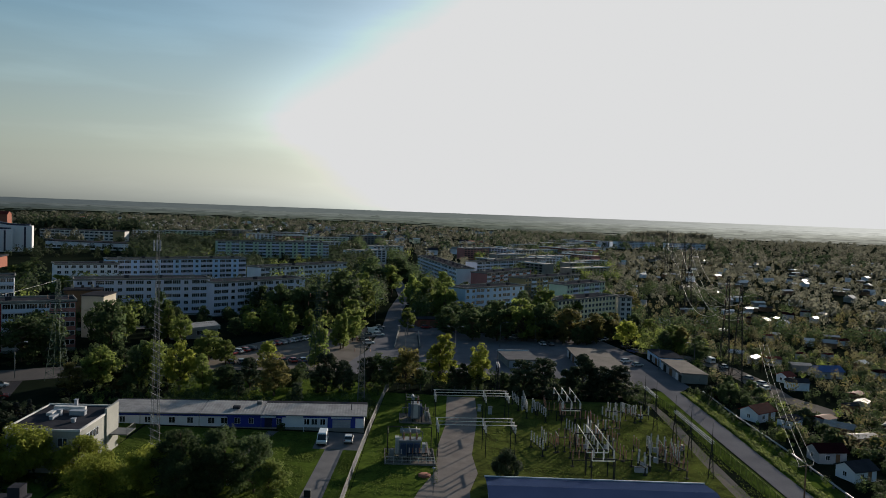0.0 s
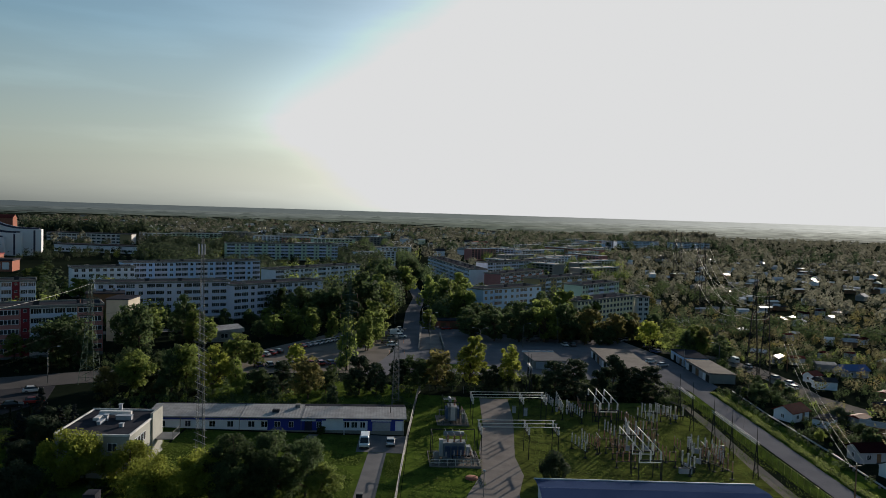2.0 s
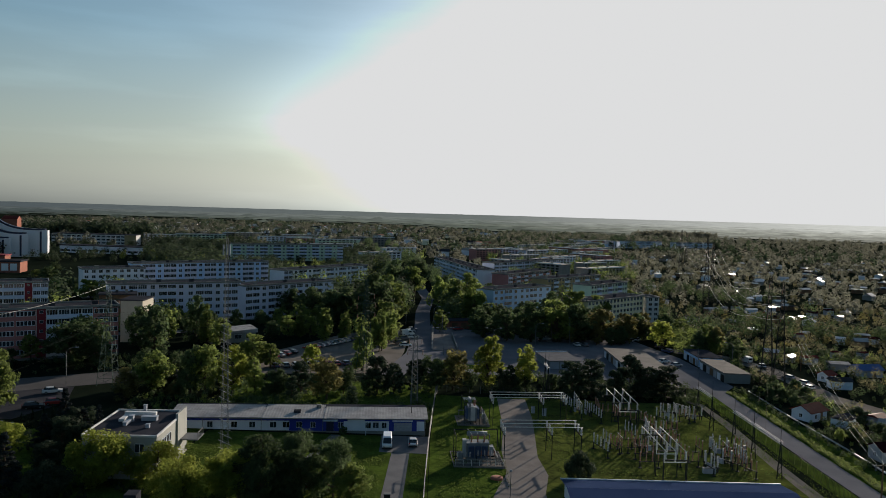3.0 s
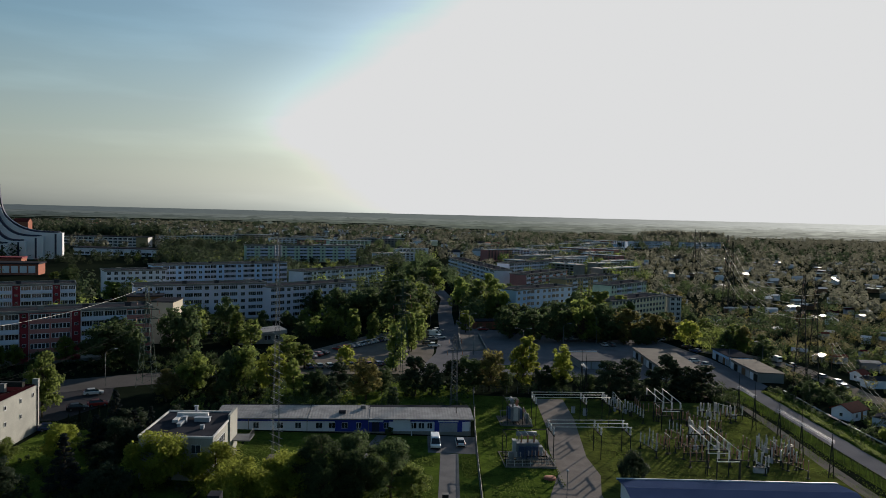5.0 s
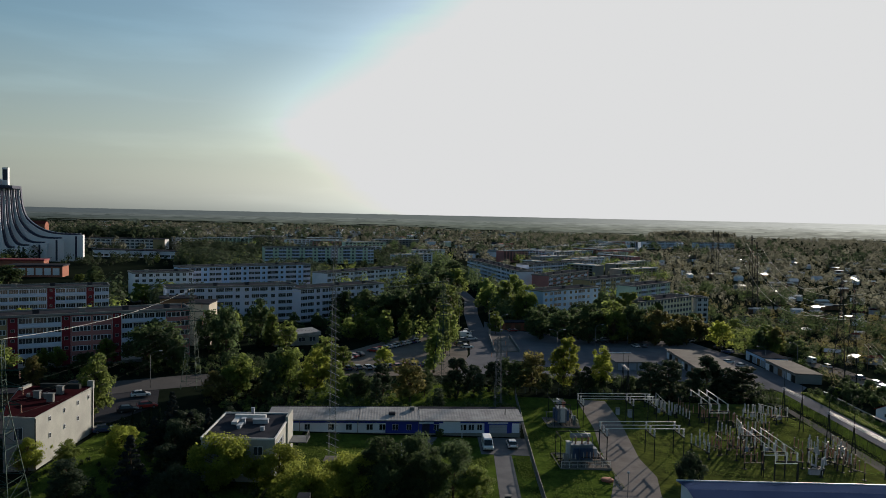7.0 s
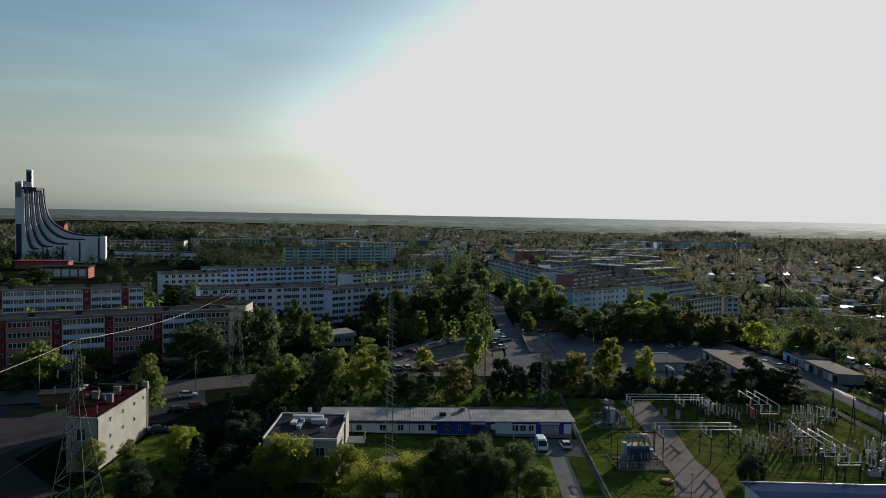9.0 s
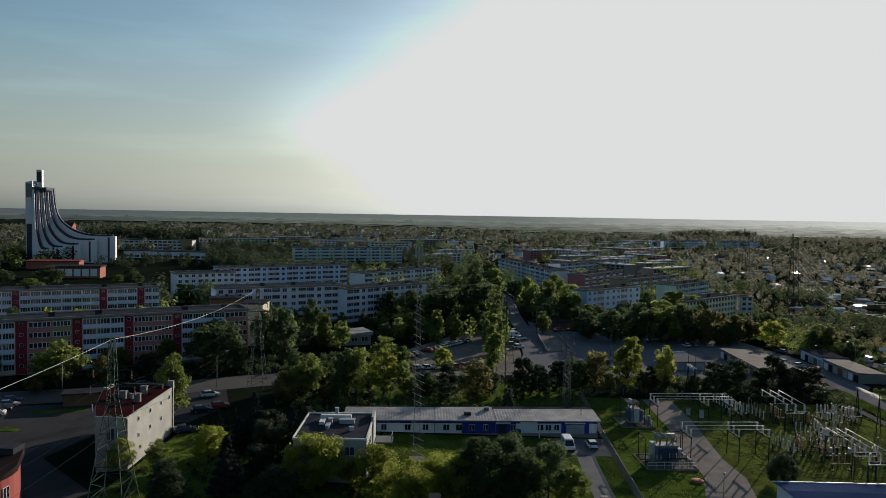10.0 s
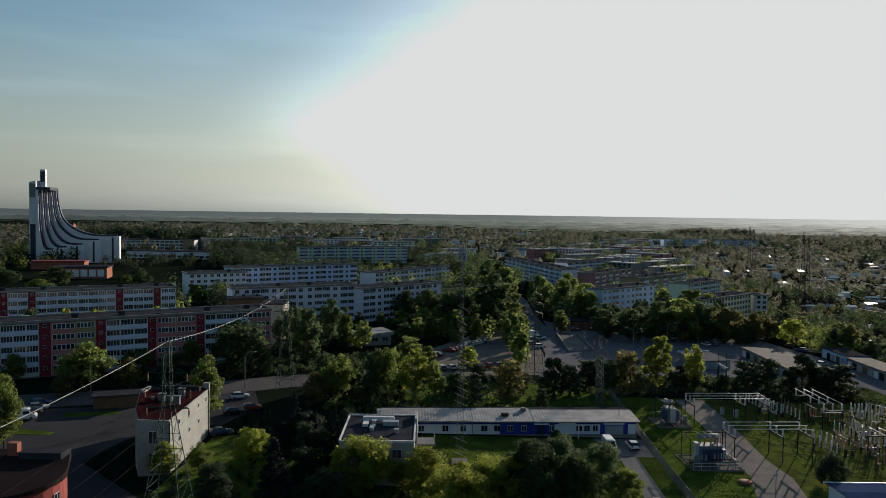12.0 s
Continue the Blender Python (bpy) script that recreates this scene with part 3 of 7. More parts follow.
def flats(p0, p1, depth, tall, storeys, scheme, walls, label, panels=None, fine=True, chimney_every=11.0, side_windows=0, category="apartment block"):
    """A block of flats whose front runs from p0 to p1. scheme: rows of (kind, metres) repeated along the front:
    l: loggias with solid parapets, w: plain wall with windows, s: a coloured stair strip, c, o: a second or third wall colour with windows."""
    a, b = Vector(p0), Vector(p1)
    length = (b - a).length
    turn = math.degrees(math.atan2(b.y - a.y, b.x - a.x))
    base = min(height(a.x), height(b.x))
    if 385 < a.y < 560:
        FRONTS.append((tuple(p0), tuple(p1)))
    main, second, strip = walls
    ob = thing("apartment_block", pose(a.x, a.y, base, 0, 0, turn), label, category, "blocks of flats")
    plinth, top = 1.0, tall - 0.7
    storey = (top - plinth) / storeys
    part("plinth", boxes((-0.05, length + 0.05, -0.05, depth, -2.0, plinth)), GREYWALL, ob)
    part("wall", boxes((0, length, 0, depth, plinth, top)), main, ob)
    part("roof", boxes((-0.35, length + 0.35, -0.35, depth + 0.35, top, top + 0.28)), BITUMEN, ob, "flat dark bitumen roof")
    bm = bmesh.new()
    for r in ((-0.35, length + 0.35, -0.36, -0.1, top + 0.1, tall), (-0.35, length + 0.35, depth + 0.1, depth + 0.36, top + 0.1, tall),
              (-0.36, -0.1, -0.36, depth + 0.36, top + 0.11, tall), (length + 0.1, length + 0.36, -0.36, depth + 0.36, top + 0.11, tall)):
        box(bm, *r)
    part("parapet", bm, GREYWALL, ob, "pale roof edge")
    x = 0.0
    i = 0
    while x < length - 2.0:
        kind, wide = scheme[i % len(scheme)]
        i += 1
        wide = min(wide, length - x)
        mid = x + wide / 2
        if kind == "s":
            part("stair_strip", boxes((x + 0.1, x + wide - 0.1, -0.12, 0.3, plinth - 0.2, top)), strip, ob, "dark painted stairwell strip")
        if kind in "co":
            part("wall_panel", boxes((x, x + wide, -0.06, 0.2, plinth, top)), second if kind == "c" else OCHRE, ob, "render of a second colour")
        for s in range(storeys):
            z = plinth + s * storey
            if kind == "l":
                if s:
                    part_ob = new("balcony_front", balcony_mesh(wide, panels or PANEL))
                    part_ob.parent = ob
                    part_ob.matrix_basis = pose(mid, -0.35, z + 0.02)
                n = max(1, round(wide / 3.0))
                for k in range(n):
                    window(ob, x + wide * (k + 0.5) / n, -0.03, z + 1.7, wide / n - 0.3, 1.4, 4)
            elif kind == "s":
                window(ob, mid, -0.17, z + 1.9, min(0.9, wide * 0.5), 0.8, 1)
            else:
                n = max(1, round(wide / (5.0 if kind in "co" else 3.4)))
                for k in range(n):
                    if kind in "co":
                        window(ob, x + wide * (k + 0.5) / n, -0.1, z + 1.6, wide / n - 0.5, 1.4, 5, 0.0, 0.13)
                    else:
                        window(ob, x + wide * (k + 0.5) / n, -0.03, z + 1.6, min(1.6, wide / n * 0.6), 1.35, 2)
        x += wide
    for k in range(side_windows):
        for s in range(storeys):
            window(ob, length + 0.03, depth * (k + 0.7) / (side_windows + 0.4), plinth + s * storey + 1.6, 1.2, 1.35, 2, 90)
    if chimney_every:
        for k in range(int(length / chimney_every)):
            cx = (k + 0.5) * length / int(length / chimney_every)
            part("chimney", loft(bmesh.new(), [(0.8, 0.35, top), (0.8, 0.35, top + 1.2), (0.95, 0.45, top + 1.25), (0.95, 0.45, top + 1.4)], cx, depth * 0.45), BITUMEN if k % 3 else GREYWALL, ob)
    return ob


PARAPETS = {}


def balcony_mesh(wide, material):
    key = (round(wide, 1), material.name)
    if key not in PARAPETS:
        me = bpy.data.meshes.new("balcony_front")
        bm = boxes((-wide / 2 + 0.06, wide / 2 - 0.06, -0.08, 0.08, 0.0, 0.98), (-wide / 2 + 0.06, wide / 2 - 0.06, -0.06, 0.36, -0.14, -0.01),
                   (-wide / 2 + 0.04, wide / 2 - 0.04, -0.11, 0.11, 0.985, 1.04))
        bm.to_mesh(me)
        bm.free()
        me.materials.append(material)
        PARAPETS[key] = me
    return PARAPETS[key]


flats((-190, 161.2), (-104, 214), 11, 15.0, 5, [("c", 10), ("s", 2.4), ("l", 10), ("s", 2.4), ("l", 9.0), ("l", 8.2), ("s", 2.8), ("c", 5.5), ("o", 4.6), ("s", 2.5), ("l", 10.1), ("s", 2.3), ("c", 10.2), ("s", 2.4), ("l", 11.8), ("c", 8.0)], (OFFWHITE, PINK, REDPAINT), "long five-storey block of flats with white, pink and dark red bays")
flats((-215, 231.4), (-152, 266.5), 11, 15.0, 5, [("s", 2.4), ("l", 15.0), ("s", 2.4), ("l", 5.7), ("s", 2.4), ("l", 18.9), ("l", 5.4), ("s", 2.6), ("l", 9.8), ("s", 2.6), ("l", 5.0)], (WHITE, WHITE, REDPAINT), "five-storey block with white balcony bands and dark red stair strips")
flats((-133, 272), (-90, 294.5), 11, 15.0, 5, [("w", 7.0), ("l", 6.5), ("w", 4.0), ("l", 6.5)], (LILAC, WHITE, LILAC), "five-storey pale lilac block of flats with white balcony fronts", side_windows=0)
flats((-87, 290), (-57, 322), 11, 14.6, 5, [("l", 6.5), ("w", 4.0)], (LILAC, WHITE, LILAC), "five-storey pale block of flats behind trees")
flats((-172, 334), (-150, 349), 12, 14.0, 5, [("w", 6.0)], (WHITE, WHITE, WHITE), "end of a pale block of flats among trees")
flats((-163, 368), (-106, 411), 11, 15.0, 5, [("w", 4.0), ("l", 6.5)], (LIGHTBLUE, WHITE, WHITE), "long pale blue block of flats with white balconies", panels=LILAC)
flats((-94, 396), (-55, 454), 11, 12.5, 4, [("l", 6.5), ("w", 4.5)], (WHITE, WHITE, WHITE), "white four-storey block beside the street")
flats((-179, 602), (-94, 641), 12, 15.0, 5, [("l", 6.5), ("w", 4.5)], (MINT, WHITE, MINT), "long pale green block of flats")
flats((13.3, 325), (42.6, 350.6), 11, 15.0, 5, [("w", 7.0), ("l", 5.0), ("w", 5.0)], (LIGHTBLUE, WHITE, WHITE), "light blue five-storey block of flats above the trees", panels=LIGHTBLUE)
flats((52.5, 312), (85, 343), 11, 13.4, 5, [("w", 5.5)], (YELLOW, WHITE, WHITE), "pale yellow block of flats with small windows", side_windows=2)
flats((68.6, 383), (95, 412), 11, 14.0, 5, [("w", 6.0), ("l", 5.0)], (MINT, WHITE, WHITE), "grey-green block of flats")
flats((50, 411), (89, 453), 11, 14.2, 5, [("w", 6.0), ("l", 5.0)], (OCHRE, WHITE, WHITE), "ochre block of flats")
flats((30, 432), (62, 479), 11, 14.0, 5, [("l", 5.0), ("c", 5.0)], (PINK, BRICK, PINK), "reddish block of flats")
flats((-14, 563), (12.5, 446), 11, 14.0, 5, [("l", 6.0), ("w", 4.0)], (WHITE, WHITE, WHITE), "long white block of flats along the street")
flats((30, 540), (90, 610), 11, 14.0, 5, [("l", 6.0), ("w", 4.0)], (LILAC, WHITE, WHITE), "pale block of flats in the estate")
flats((310, 1266), (384, 1300), 14, 13.0, 4, [("l", 12.0), ("w", 12.0)], (WHITE, WHITE, WHITE), "long pale building far beyond the allotments", chimney_every=0)
flats((399, 1270), (475, 1304), 14, 13.0, 4, [("l", 12.0), ("w", 12.0)], (WHITE, WHITE, WHITE), "long pale building far beyond the allotments", chimney_every=0)


flats((86.3, 341), (91.8, 341.6), 9, 13.0, 5, [("w", 5.5)], (OFFWHITE, WHITE, WHITE), "narrow white end wing of the yellow block", chimney_every=0)


def cream_wing():
    """A windowless wing behind the end of the red and white block, and a low brown annex before the lilac one."""
    ob = thing("stair_wing", pose(-112.0, 234.0, height(-108) - 1.1, 0, 0, 4), "windowless beige end wing behind the red block", "building")
    part("wall", boxes((0, 6.8, 0, 11, -2, 14.4)), BEIGE, ob, "dull beige rendered wall")
    part("roof", boxes((-0.3, 7.1, -0.3, 11.3, 14.4, 14.8)), BITUMEN, ob)
    ob = thing("brown_annex", pose(-130.5, 259.5, height(-125), 0, 0, 22), "dark brown annex with a cluttered flat roof", "building")
    part("wall", boxes((0, 12.0, 0, 8, -2, 11.4)), TIMBER, ob)
    part("roof", boxes((-0.4, 12.4, -0.4, 8.4, 11.4, 11.8)), BITUMEN, ob)
    for x, y, z in ((2.0, 3.0, 1.2), (5.2, 4.6, 0.9), (8.4, 2.6, 1.4), (10.0, 5.0, 0.8)):
        part("roof_vent", boxes((x, x + 0.9, y, y + 0.7, 11.8, 11.8 + z)), GREYWALL if z > 1 else BITUMEN, ob)


cream_wing()


def far_block(x, y, length, turn, tall, wall, label):
    """A block too far off for more than window bands, wall and roof."""
    ob = thing("apartment_block", pose(x, y, height(x), 0, 0, turn), label, "apartment block", "far blocks of flats")
    part("wall", boxes((0, length, 0, 11, -2, tall - 0.5)), wall, ob)
    part("roof", boxes((-0.4, length + 0.4, -0.4, 11.4, tall - 0.5, tall)), GREYWALL, ob)
    bm = bmesh.new()
    for s in range(5):
        z = 1.6 + s * (tall - 1.6) / 5
        k = 0.0
        while k < length - 4:
            box(bm, k + 0.8, k + 3.6, -0.06, 0.1, z, z + 1.3)
            k += 4.4
    tagged(part("window_band", bm, GLASS, ob), kind="stuff")
    for k in np.arange(5, length - 3, 13):
        part("chimney", boxes((k, k + 2, 5, 5.8, tall - 0.02, tall + 1.2)), GREYWALL, ob)
    part("roof_edge", boxes((-0.5, length + 0.5, -0.5, -0.3, tall - 0.25, tall + 0.35)), FRAME, ob, "pale roof edge")
    FRONTS.append(((x, y), (x + length * math.cos(radians(turn)), y + length * math.sin(radians(turn)))))


far_rng = random.Random(4)
for row in range(15):
    for col in range(8):
        if far_rng.random() < 0.12:
            continue
        bx, by = -30 + col * 43 + row * 20 + far_rng.uniform(-8, 8), 590 + row * 56 - col * 6 + far_rng.uniform(-12, 12)
        if bx < 20 - (by - 600) * 0.1 or bx > 0.2 * by + 10:
            continue
        far_block(bx, by, far_rng.uniform(28, 48), far_rng.choice((40, 40, -48)), far_rng.choice((11.0, 12, 10.0)),
                  far_rng.choice((WHITE, LILAC, GREYWALL, OFFWHITE, PINK, LIGHTBLUE)), "distant five-storey block of flats in the hazy estate")
for row in range(2):
    for col in range(3):
        far_block(-290 + col * 75 + row * 14 + far_rng.uniform(-8, 8), 800 + row * 90 + far_rng.uniform(-12, 12), far_rng.uniform(40, 60), 25, 12.5, far_rng.choice((WHITE, GREYWALL, MINT)), "distant block of flats among trees")


for bx, by, bl, bt, wall in ((-70, 600, 36, 40, WHITE), (-140, 700, 50, 24, LILAC), (-60, 690, 34, 36, WHITE), (-330, 800, 46, 18, WHITE), (-180, 820, 44, 22, PINK)):
    far_block(bx, by, bl, bt, 11.5, wall, "distant pale block of flats half hidden by trees")


# ---------------------------------------------------------------- church and school
def church():
    """White concrete walls in parallel that sweep up into a tower."""
    ob = thing("church", pose(-372.3, 549.5, height(-366), 0, 0, 13), "modern white concrete church whose walls sweep up into a tall tower", "church")
    def sweep(x0, x1, y, low, high, thick, name, mat):
        n = 34
        bm = bmesh.new()
        line = [(x0 - 1.5, high)]
        for i in range(n + 1):
            u = (i / n) ** 1.6
            line.append((x0 + (x1 - x0) * u, low + (high - low) * (0.5 * (1 - u) ** 30 + 0.5 * (1 - u) ** 3.6)))
        vt = [[bm.verts.new((x, yy, z)) for x, z in line] for yy in (y, y + thick)]
        vb = [[bm.verts.new((x, yy, -2)) for x, z in line] for yy in (y, y + thick)]
        n = len(line) - 1
        for i in range(n):
            bm.faces.new((vt[0][i], vt[0][i + 1], vt[1][i + 1], vt[1][i]))
            bm.faces.new((vb[0][i], vb[0][i + 1], vt[0][i + 1], vt[0][i]))
            bm.faces.new((vb[1][i + 1], vb[1][i], vt[1][i], vt[1][i + 1]))
        bm.faces.new((vb[0][0], vt[0][0], vt[1][0], vb[1][0]))
        bm.faces.new((vb[0][n], vb[1][n], vt[1][n], vt[0][n]))
        return part(name, bm, mat, ob)
    ends = (13.5, 22.5, 32.5, 43.5, 56.5)
    lows = (10.5, 12.0, 14.0, 17.5, 20.5)
    for i in range(5):
        y = i * 4.0
        top = 56.0 + i * 0.5
        sweep(6.8 + i * 1.95, ends[i], y, lows[i], top, 1.2, "sweeping_wall", FINWHITE)
        sweep(7.6 + i * 1.95, ends[i] + 2.0, y + 1.2, lows[i] + 1.3, top - 0.4, 2.8, "glazing", DARKGLASS)
        part("end_pier", boxes((ends[i], ends[i] + 4.2, y - 1.2, y + 3.9, -2, lows[i] + 0.2)), FINWHITE, ob)
        part("window_slit", boxes((ends[i] - 1.7, ends[i] - 0.02, y - 0.2, y + 0.6, 0.5, lows[i] - 0.8)), DARKGLASS, ob)
    part("tower_head", boxes((5.2, 15.2, 0.2, 17.5, 55.6, 57.8)), DARKGLASS, ob, "dark slotted head of the wall bundle")
    bm = bmesh.new()
    prism(bm, [(0, 2), (4.7, 2), (4.9, 18), (0.4, 18)], -2, lambda x, y: 61.5 + 0.25 * x)
    part("tower_wall", bm, FINWHITE, ob)
    part("tower_window", boxes((0.6, 4.3, 1.85, 2.2, 3, 30)), DARKGLASS, ob)
    part("tower_panel", boxes((0.5, 4.4, 1.88, 2.2, 50, 60.5)), GREYWALL, ob)
    part("tower_pylon", boxes((5.6, 9.4, 9, 13, -2, 71.5)), FINWHITE, ob)
    part("tower_louvre", boxes((6.0, 9.0, 8.85, 9.2, 62, 70)), DARKGLASS, ob)


church()


def parish_house():
    ob = thing("parish_hall", pose(-291, 436, height(-304), 0, 0, 13), "low red brick parish hall with white window bays", "hall")
    part("wall", boxes((0, 30, 0, 14, -2, 6.4)), BRICK, ob)
    part("roof", boxes((-0.6, 30.6, -0.6, 14.6, 6.4, 7.3)), BITUMEN, ob)
    for i in range(6):
        part("bay", boxes((1.2 + i * 4.7, 4.9 + i * 4.7, -0.2, 0.2, 1.2, 5.4)), FINWHITE, ob, "white bay")
    low = thing("parish_house", pose(-342, 500, height(-325), 0, 0, 13), "low brick house with red roof edge", "house")
    part("wall", boxes((0, 34, 0, 12, -2, 5)), BRICK, low)
    part("roof", boxes((-0.5, 34.5, -0.5, 12.5, 5, 5.8)), REDPAINT, low)


parish_house()


def school():
    for x, y, l, t, tall, wall in ((-415, 772, 86, 4, 10.5, OFFWHITE), (-338, 638, 86, -4, 6.0, WHITE)):
        ob = thing("school", pose(x, y, height(x), 0, 0, t), "long low pale school building with window bands", "school")
        part("wall", boxes((0, l, 0, 14, -2, tall)), wall, ob)
        part("roof", boxes((-0.5, l + 0.5, -0.5, 14.5, tall, tall + 0.7)), BITUMEN, ob)
        for s in range(int(tall / 3.4)):
            for i in range(int(l / 5)):
                window(ob, 2.5 + i * 5, -0.05, 1.9 + s * 3.3, 3.8, 1.8, 3)
        part("bay", boxes((l - 12, l - 0.1, -0.4, 0.1, 0.0, tall - 0.2)), OCHRE, ob, "ochre end bay")


school()


# ---------------------------------------------------------------- service building
def corrugated(bm, x0, x1, y0, y1, z0, z1, pitch=0.6, deep=0.018, mat=0):
    """A ribbed roof sheet that rises from y0 to y1."""
    n = int((x1 - x0) / pitch * 4)
    rows = [[], [], [], []]
    for i in range(n + 1):
        x = x0 + (x1 - x0) * i / n
        d = deep if i % 4 in (1, 2) else 0
        rows[0].append(bm.verts.new((x, y0, z0 + d)))
        rows[1].append(bm.verts.new((x, y1, z1 + d)))
        rows[2].append(bm.verts.new((x, y1, z1 - 0.12)))
        rows[3].append(bm.verts.new((x, y0, z0 - 0.12)))
    for a, b in ((0, 1), (1, 2), (2, 3), (3, 0)):
        for i in range(n):
            bm.faces.new((rows[a][i], rows[a][i + 1], rows[b][i + 1], rows[b][i])).material_index = mat


def service_building():
    ob = thing("service_building", pose(-58.7, 147.9, height(-35), 0, 0, 4.0), "long single-storey white and deep blue service building with weathered ribbed roof", "building")
    part("plinth", boxes((-6.05, 45.4, -0.06, 9.0, -1.5, 0.35)), GREYWALL, ob)
    part("wall", boxes((-6, 45.35, 0, 9.0, 0.35, 2.95)), WHITE, ob)
    # deep blue fields: the band under the eaves and the entrance and garage bays
    part("cladding", boxes((-6.0, 45.35, -0.08, 0.1, 2.35, 2.97)), BLUEPAINT, ob, "deep blue band under the eaves")
    part("cladding", boxes((17.6, 28.6, -0.12, 0.1, 0.3, 2.98)), BLUEPAINT, ob, "deep blue entrance bay")
    part("cladding", boxes((37.9, 43.6, -0.12, 0.1, 0.3, 2.98)), BLUEPAINT, ob, "deep blue garage bay")
    door = part("garage_door", boxes(*[(38.9, 42.6, -0.2, 0.0, 0.32 + 0.36 * i, 0.65 + 0.36 * i) for i in range(5)]), GREYPAINT, ob, "grey sectional garage door")
    part("door", boxes((25.1, 26.6, -0.2, 0.0, 0.3, 2.35)), DARKGLASS, ob, "glazed entrance door")
    part("canopy", boxes((24.4, 27.4, -1.0, 0.0, 2.5, 2.66)), FRAME, ob)
    part("sign_board", boxes((29.4, 32.9, -0.2, -0.09, 2.3, 2.75)), FRAME, ob, "blank white sign board")
    part("sign_board", boxes((38.6, 42.8, -0.22, -0.14, 2.3, 2.58)), FRAME, ob, "white strip above the garage door")
    for x, w in ((-3.2, 1.1), (1.8, 1.1), (6.6, 1.2), (10.2, 1.2), (14.4, 1.3), (17.0, 1.3), (19.6, 1.2), (33.6, 1.2), (35.2, 1.2), (36.9, 1.0), (28.0, 1.0), (22.4, 1.0)):
        window(ob, x, -0.13, 1.55, w, 1.2, 2)
    for x0, x1, z0, z1, y1 in ((-6.5, 12.0, 3.16, 3.78, 6.9), (12.1, 24.4, 3.1, 3.7, 7.4), (24.5, 45.9, 3.04, 3.6, 6.4)):
        bm = bmesh.new()
        corrugated(bm, x0, x1, -0.7, y1, z0, z1)
        part("roof", bm, SHEETROOF, ob, "weathered ribbed sheet roof")
    part("rear_roof", boxes((-6.4, 45.8, 7.5, 9.5, 3.0, 3.3)), BITUMEN, ob)
    bm = bmesh.new()
    prism(bm, [(-6.0, 0.1), (45.35, 0.1), (45.35, 6.3), (-6.0, 6.3)], 2.95, lambda x, y: 2.9 + max(0, (y + 0.6) * 0.07))
    part("gable", bm, WHITE, ob)
    part("gutter", tubes(((-6.5, -0.75, 3.0), (45.9, -0.75, 2.93), 0.08)), GALV, ob)
    for x in (0.3, 12.0, 24.4, 45.2):
        part("downpipe", tubes(((x, -0.25, 3.0), (x, -0.25, 0.2), 0.06)), GALV, ob)
    part("roof_box", boxes((18.2, 19.6, 2.2, 3.2, 3.1, 3.85)), BITUMEN, ob, "dark roof hatch")
    part("roof_box", boxes((22.6, 23.6, 5.2, 6.2, 3.4, 4.2)), GALV, ob, "grey vent box")
    part("vent_pipe", tubes(((42.6, 3.0, 3.1), (42.6, 3.0, 4.6), 0.07)), DARKSTEEL, ob)


service_building()


def annex():
    ob = thing("annex_building", pose(-68.6, 118.6, height(-63), 0, 0, 2.0), "two-storey weathered white annex with flat dark roof and roof-top ducts", "building")
    w, d, h = 11.9, 15.0, 7.1
    part("wall", boxes((0, w, 0, d, -2, h)), LIMEWASH, ob)
    part("roof", boxes((0.25, w - 0.25, 0.25, d - 0.25, h, h + 0.12)), BITUMEN, ob, "flat dark bitumen roof")
    for r in ((-0.1, w + 0.1, -0.1, 0.22, h - 0.12, h + 0.2), (-0.12, 0.12, -0.1, d + 0.1, h - 0.1, h + 0.28), (-0.1, w + 0.1, d - 0.15, d + 0.1, h - 0.1, h + 0.35), (w - 0.12, w + 0.12, -0.1, 9.9, h - 0.1, h + 0.24)):
        part("parapet", boxes(r), OFFWHITE, ob)
    # the taller stair wall on the east side
    part("stair_wall", boxes((w - 0.1, w + 0.3, 10.0, 15.2, -1.5, h + 1.0)), LIMEWASH, ob, "taller cream stair wall")
    bm = bmesh.new()
    for k in range(9):
        tube(bm, (w + 3.4, 11 + k * 0.5, 3.3), (w + 3.4, 11 + k * 0.5, 4.4), 0.03)
    tube(bm, (w + 3.4, 11, 4.4), (w + 3.4, 15, 4.4), 0.05)
    box(bm, w + 0.4, w + 3.5, 11.0, 15.0, 3.1, 3.28)
    part("balcony", bm, GALV, ob, "steel balcony with railing")
    for k in range(5):
        for z in (1.9, 5.2):
            window(ob, w + 0.03, 1.4 + k * 1.3, z, 0.9, 1.4, 1, 90)
    for z in (2.0, 5.2):
        for x in (2.5, 6.0, 9.2):
            window(ob, x, -0.05, z, 1.5, 1.4, 2)
    duct = boxes((2.8, 8.2, 10.4, 11.2, h + 0.5, h + 1.1), (3.0, 3.9, 7.2, 10.4, h + 0.3, h + 0.75))
    part("duct", duct, OFFWHITE, ob, "pale sheet-metal air duct")
    for x, y, a, b, z in ((6.4, 8.4, 2.6, 1.0, 0.8), (4.4, 5.4, 0.6, 2.2, 0.6), (4.6, 7.8, 0.6, 0.8, 1.1), (5.0, 13.4, 0.5, 0.5, 1.5), (8.6, 4.2, 0.6, 0.6, 0.7)):
        part("roof_unit", boxes((x, x + a, y, y + b, h + 0.1, h + z), (x - 0.08, x + a + 0.08, y - 0.08, y + b + 0.08, h + z, h + z + 0.1)), GREYPAINT, ob, "pale roof-top ventilation unit")


annex()


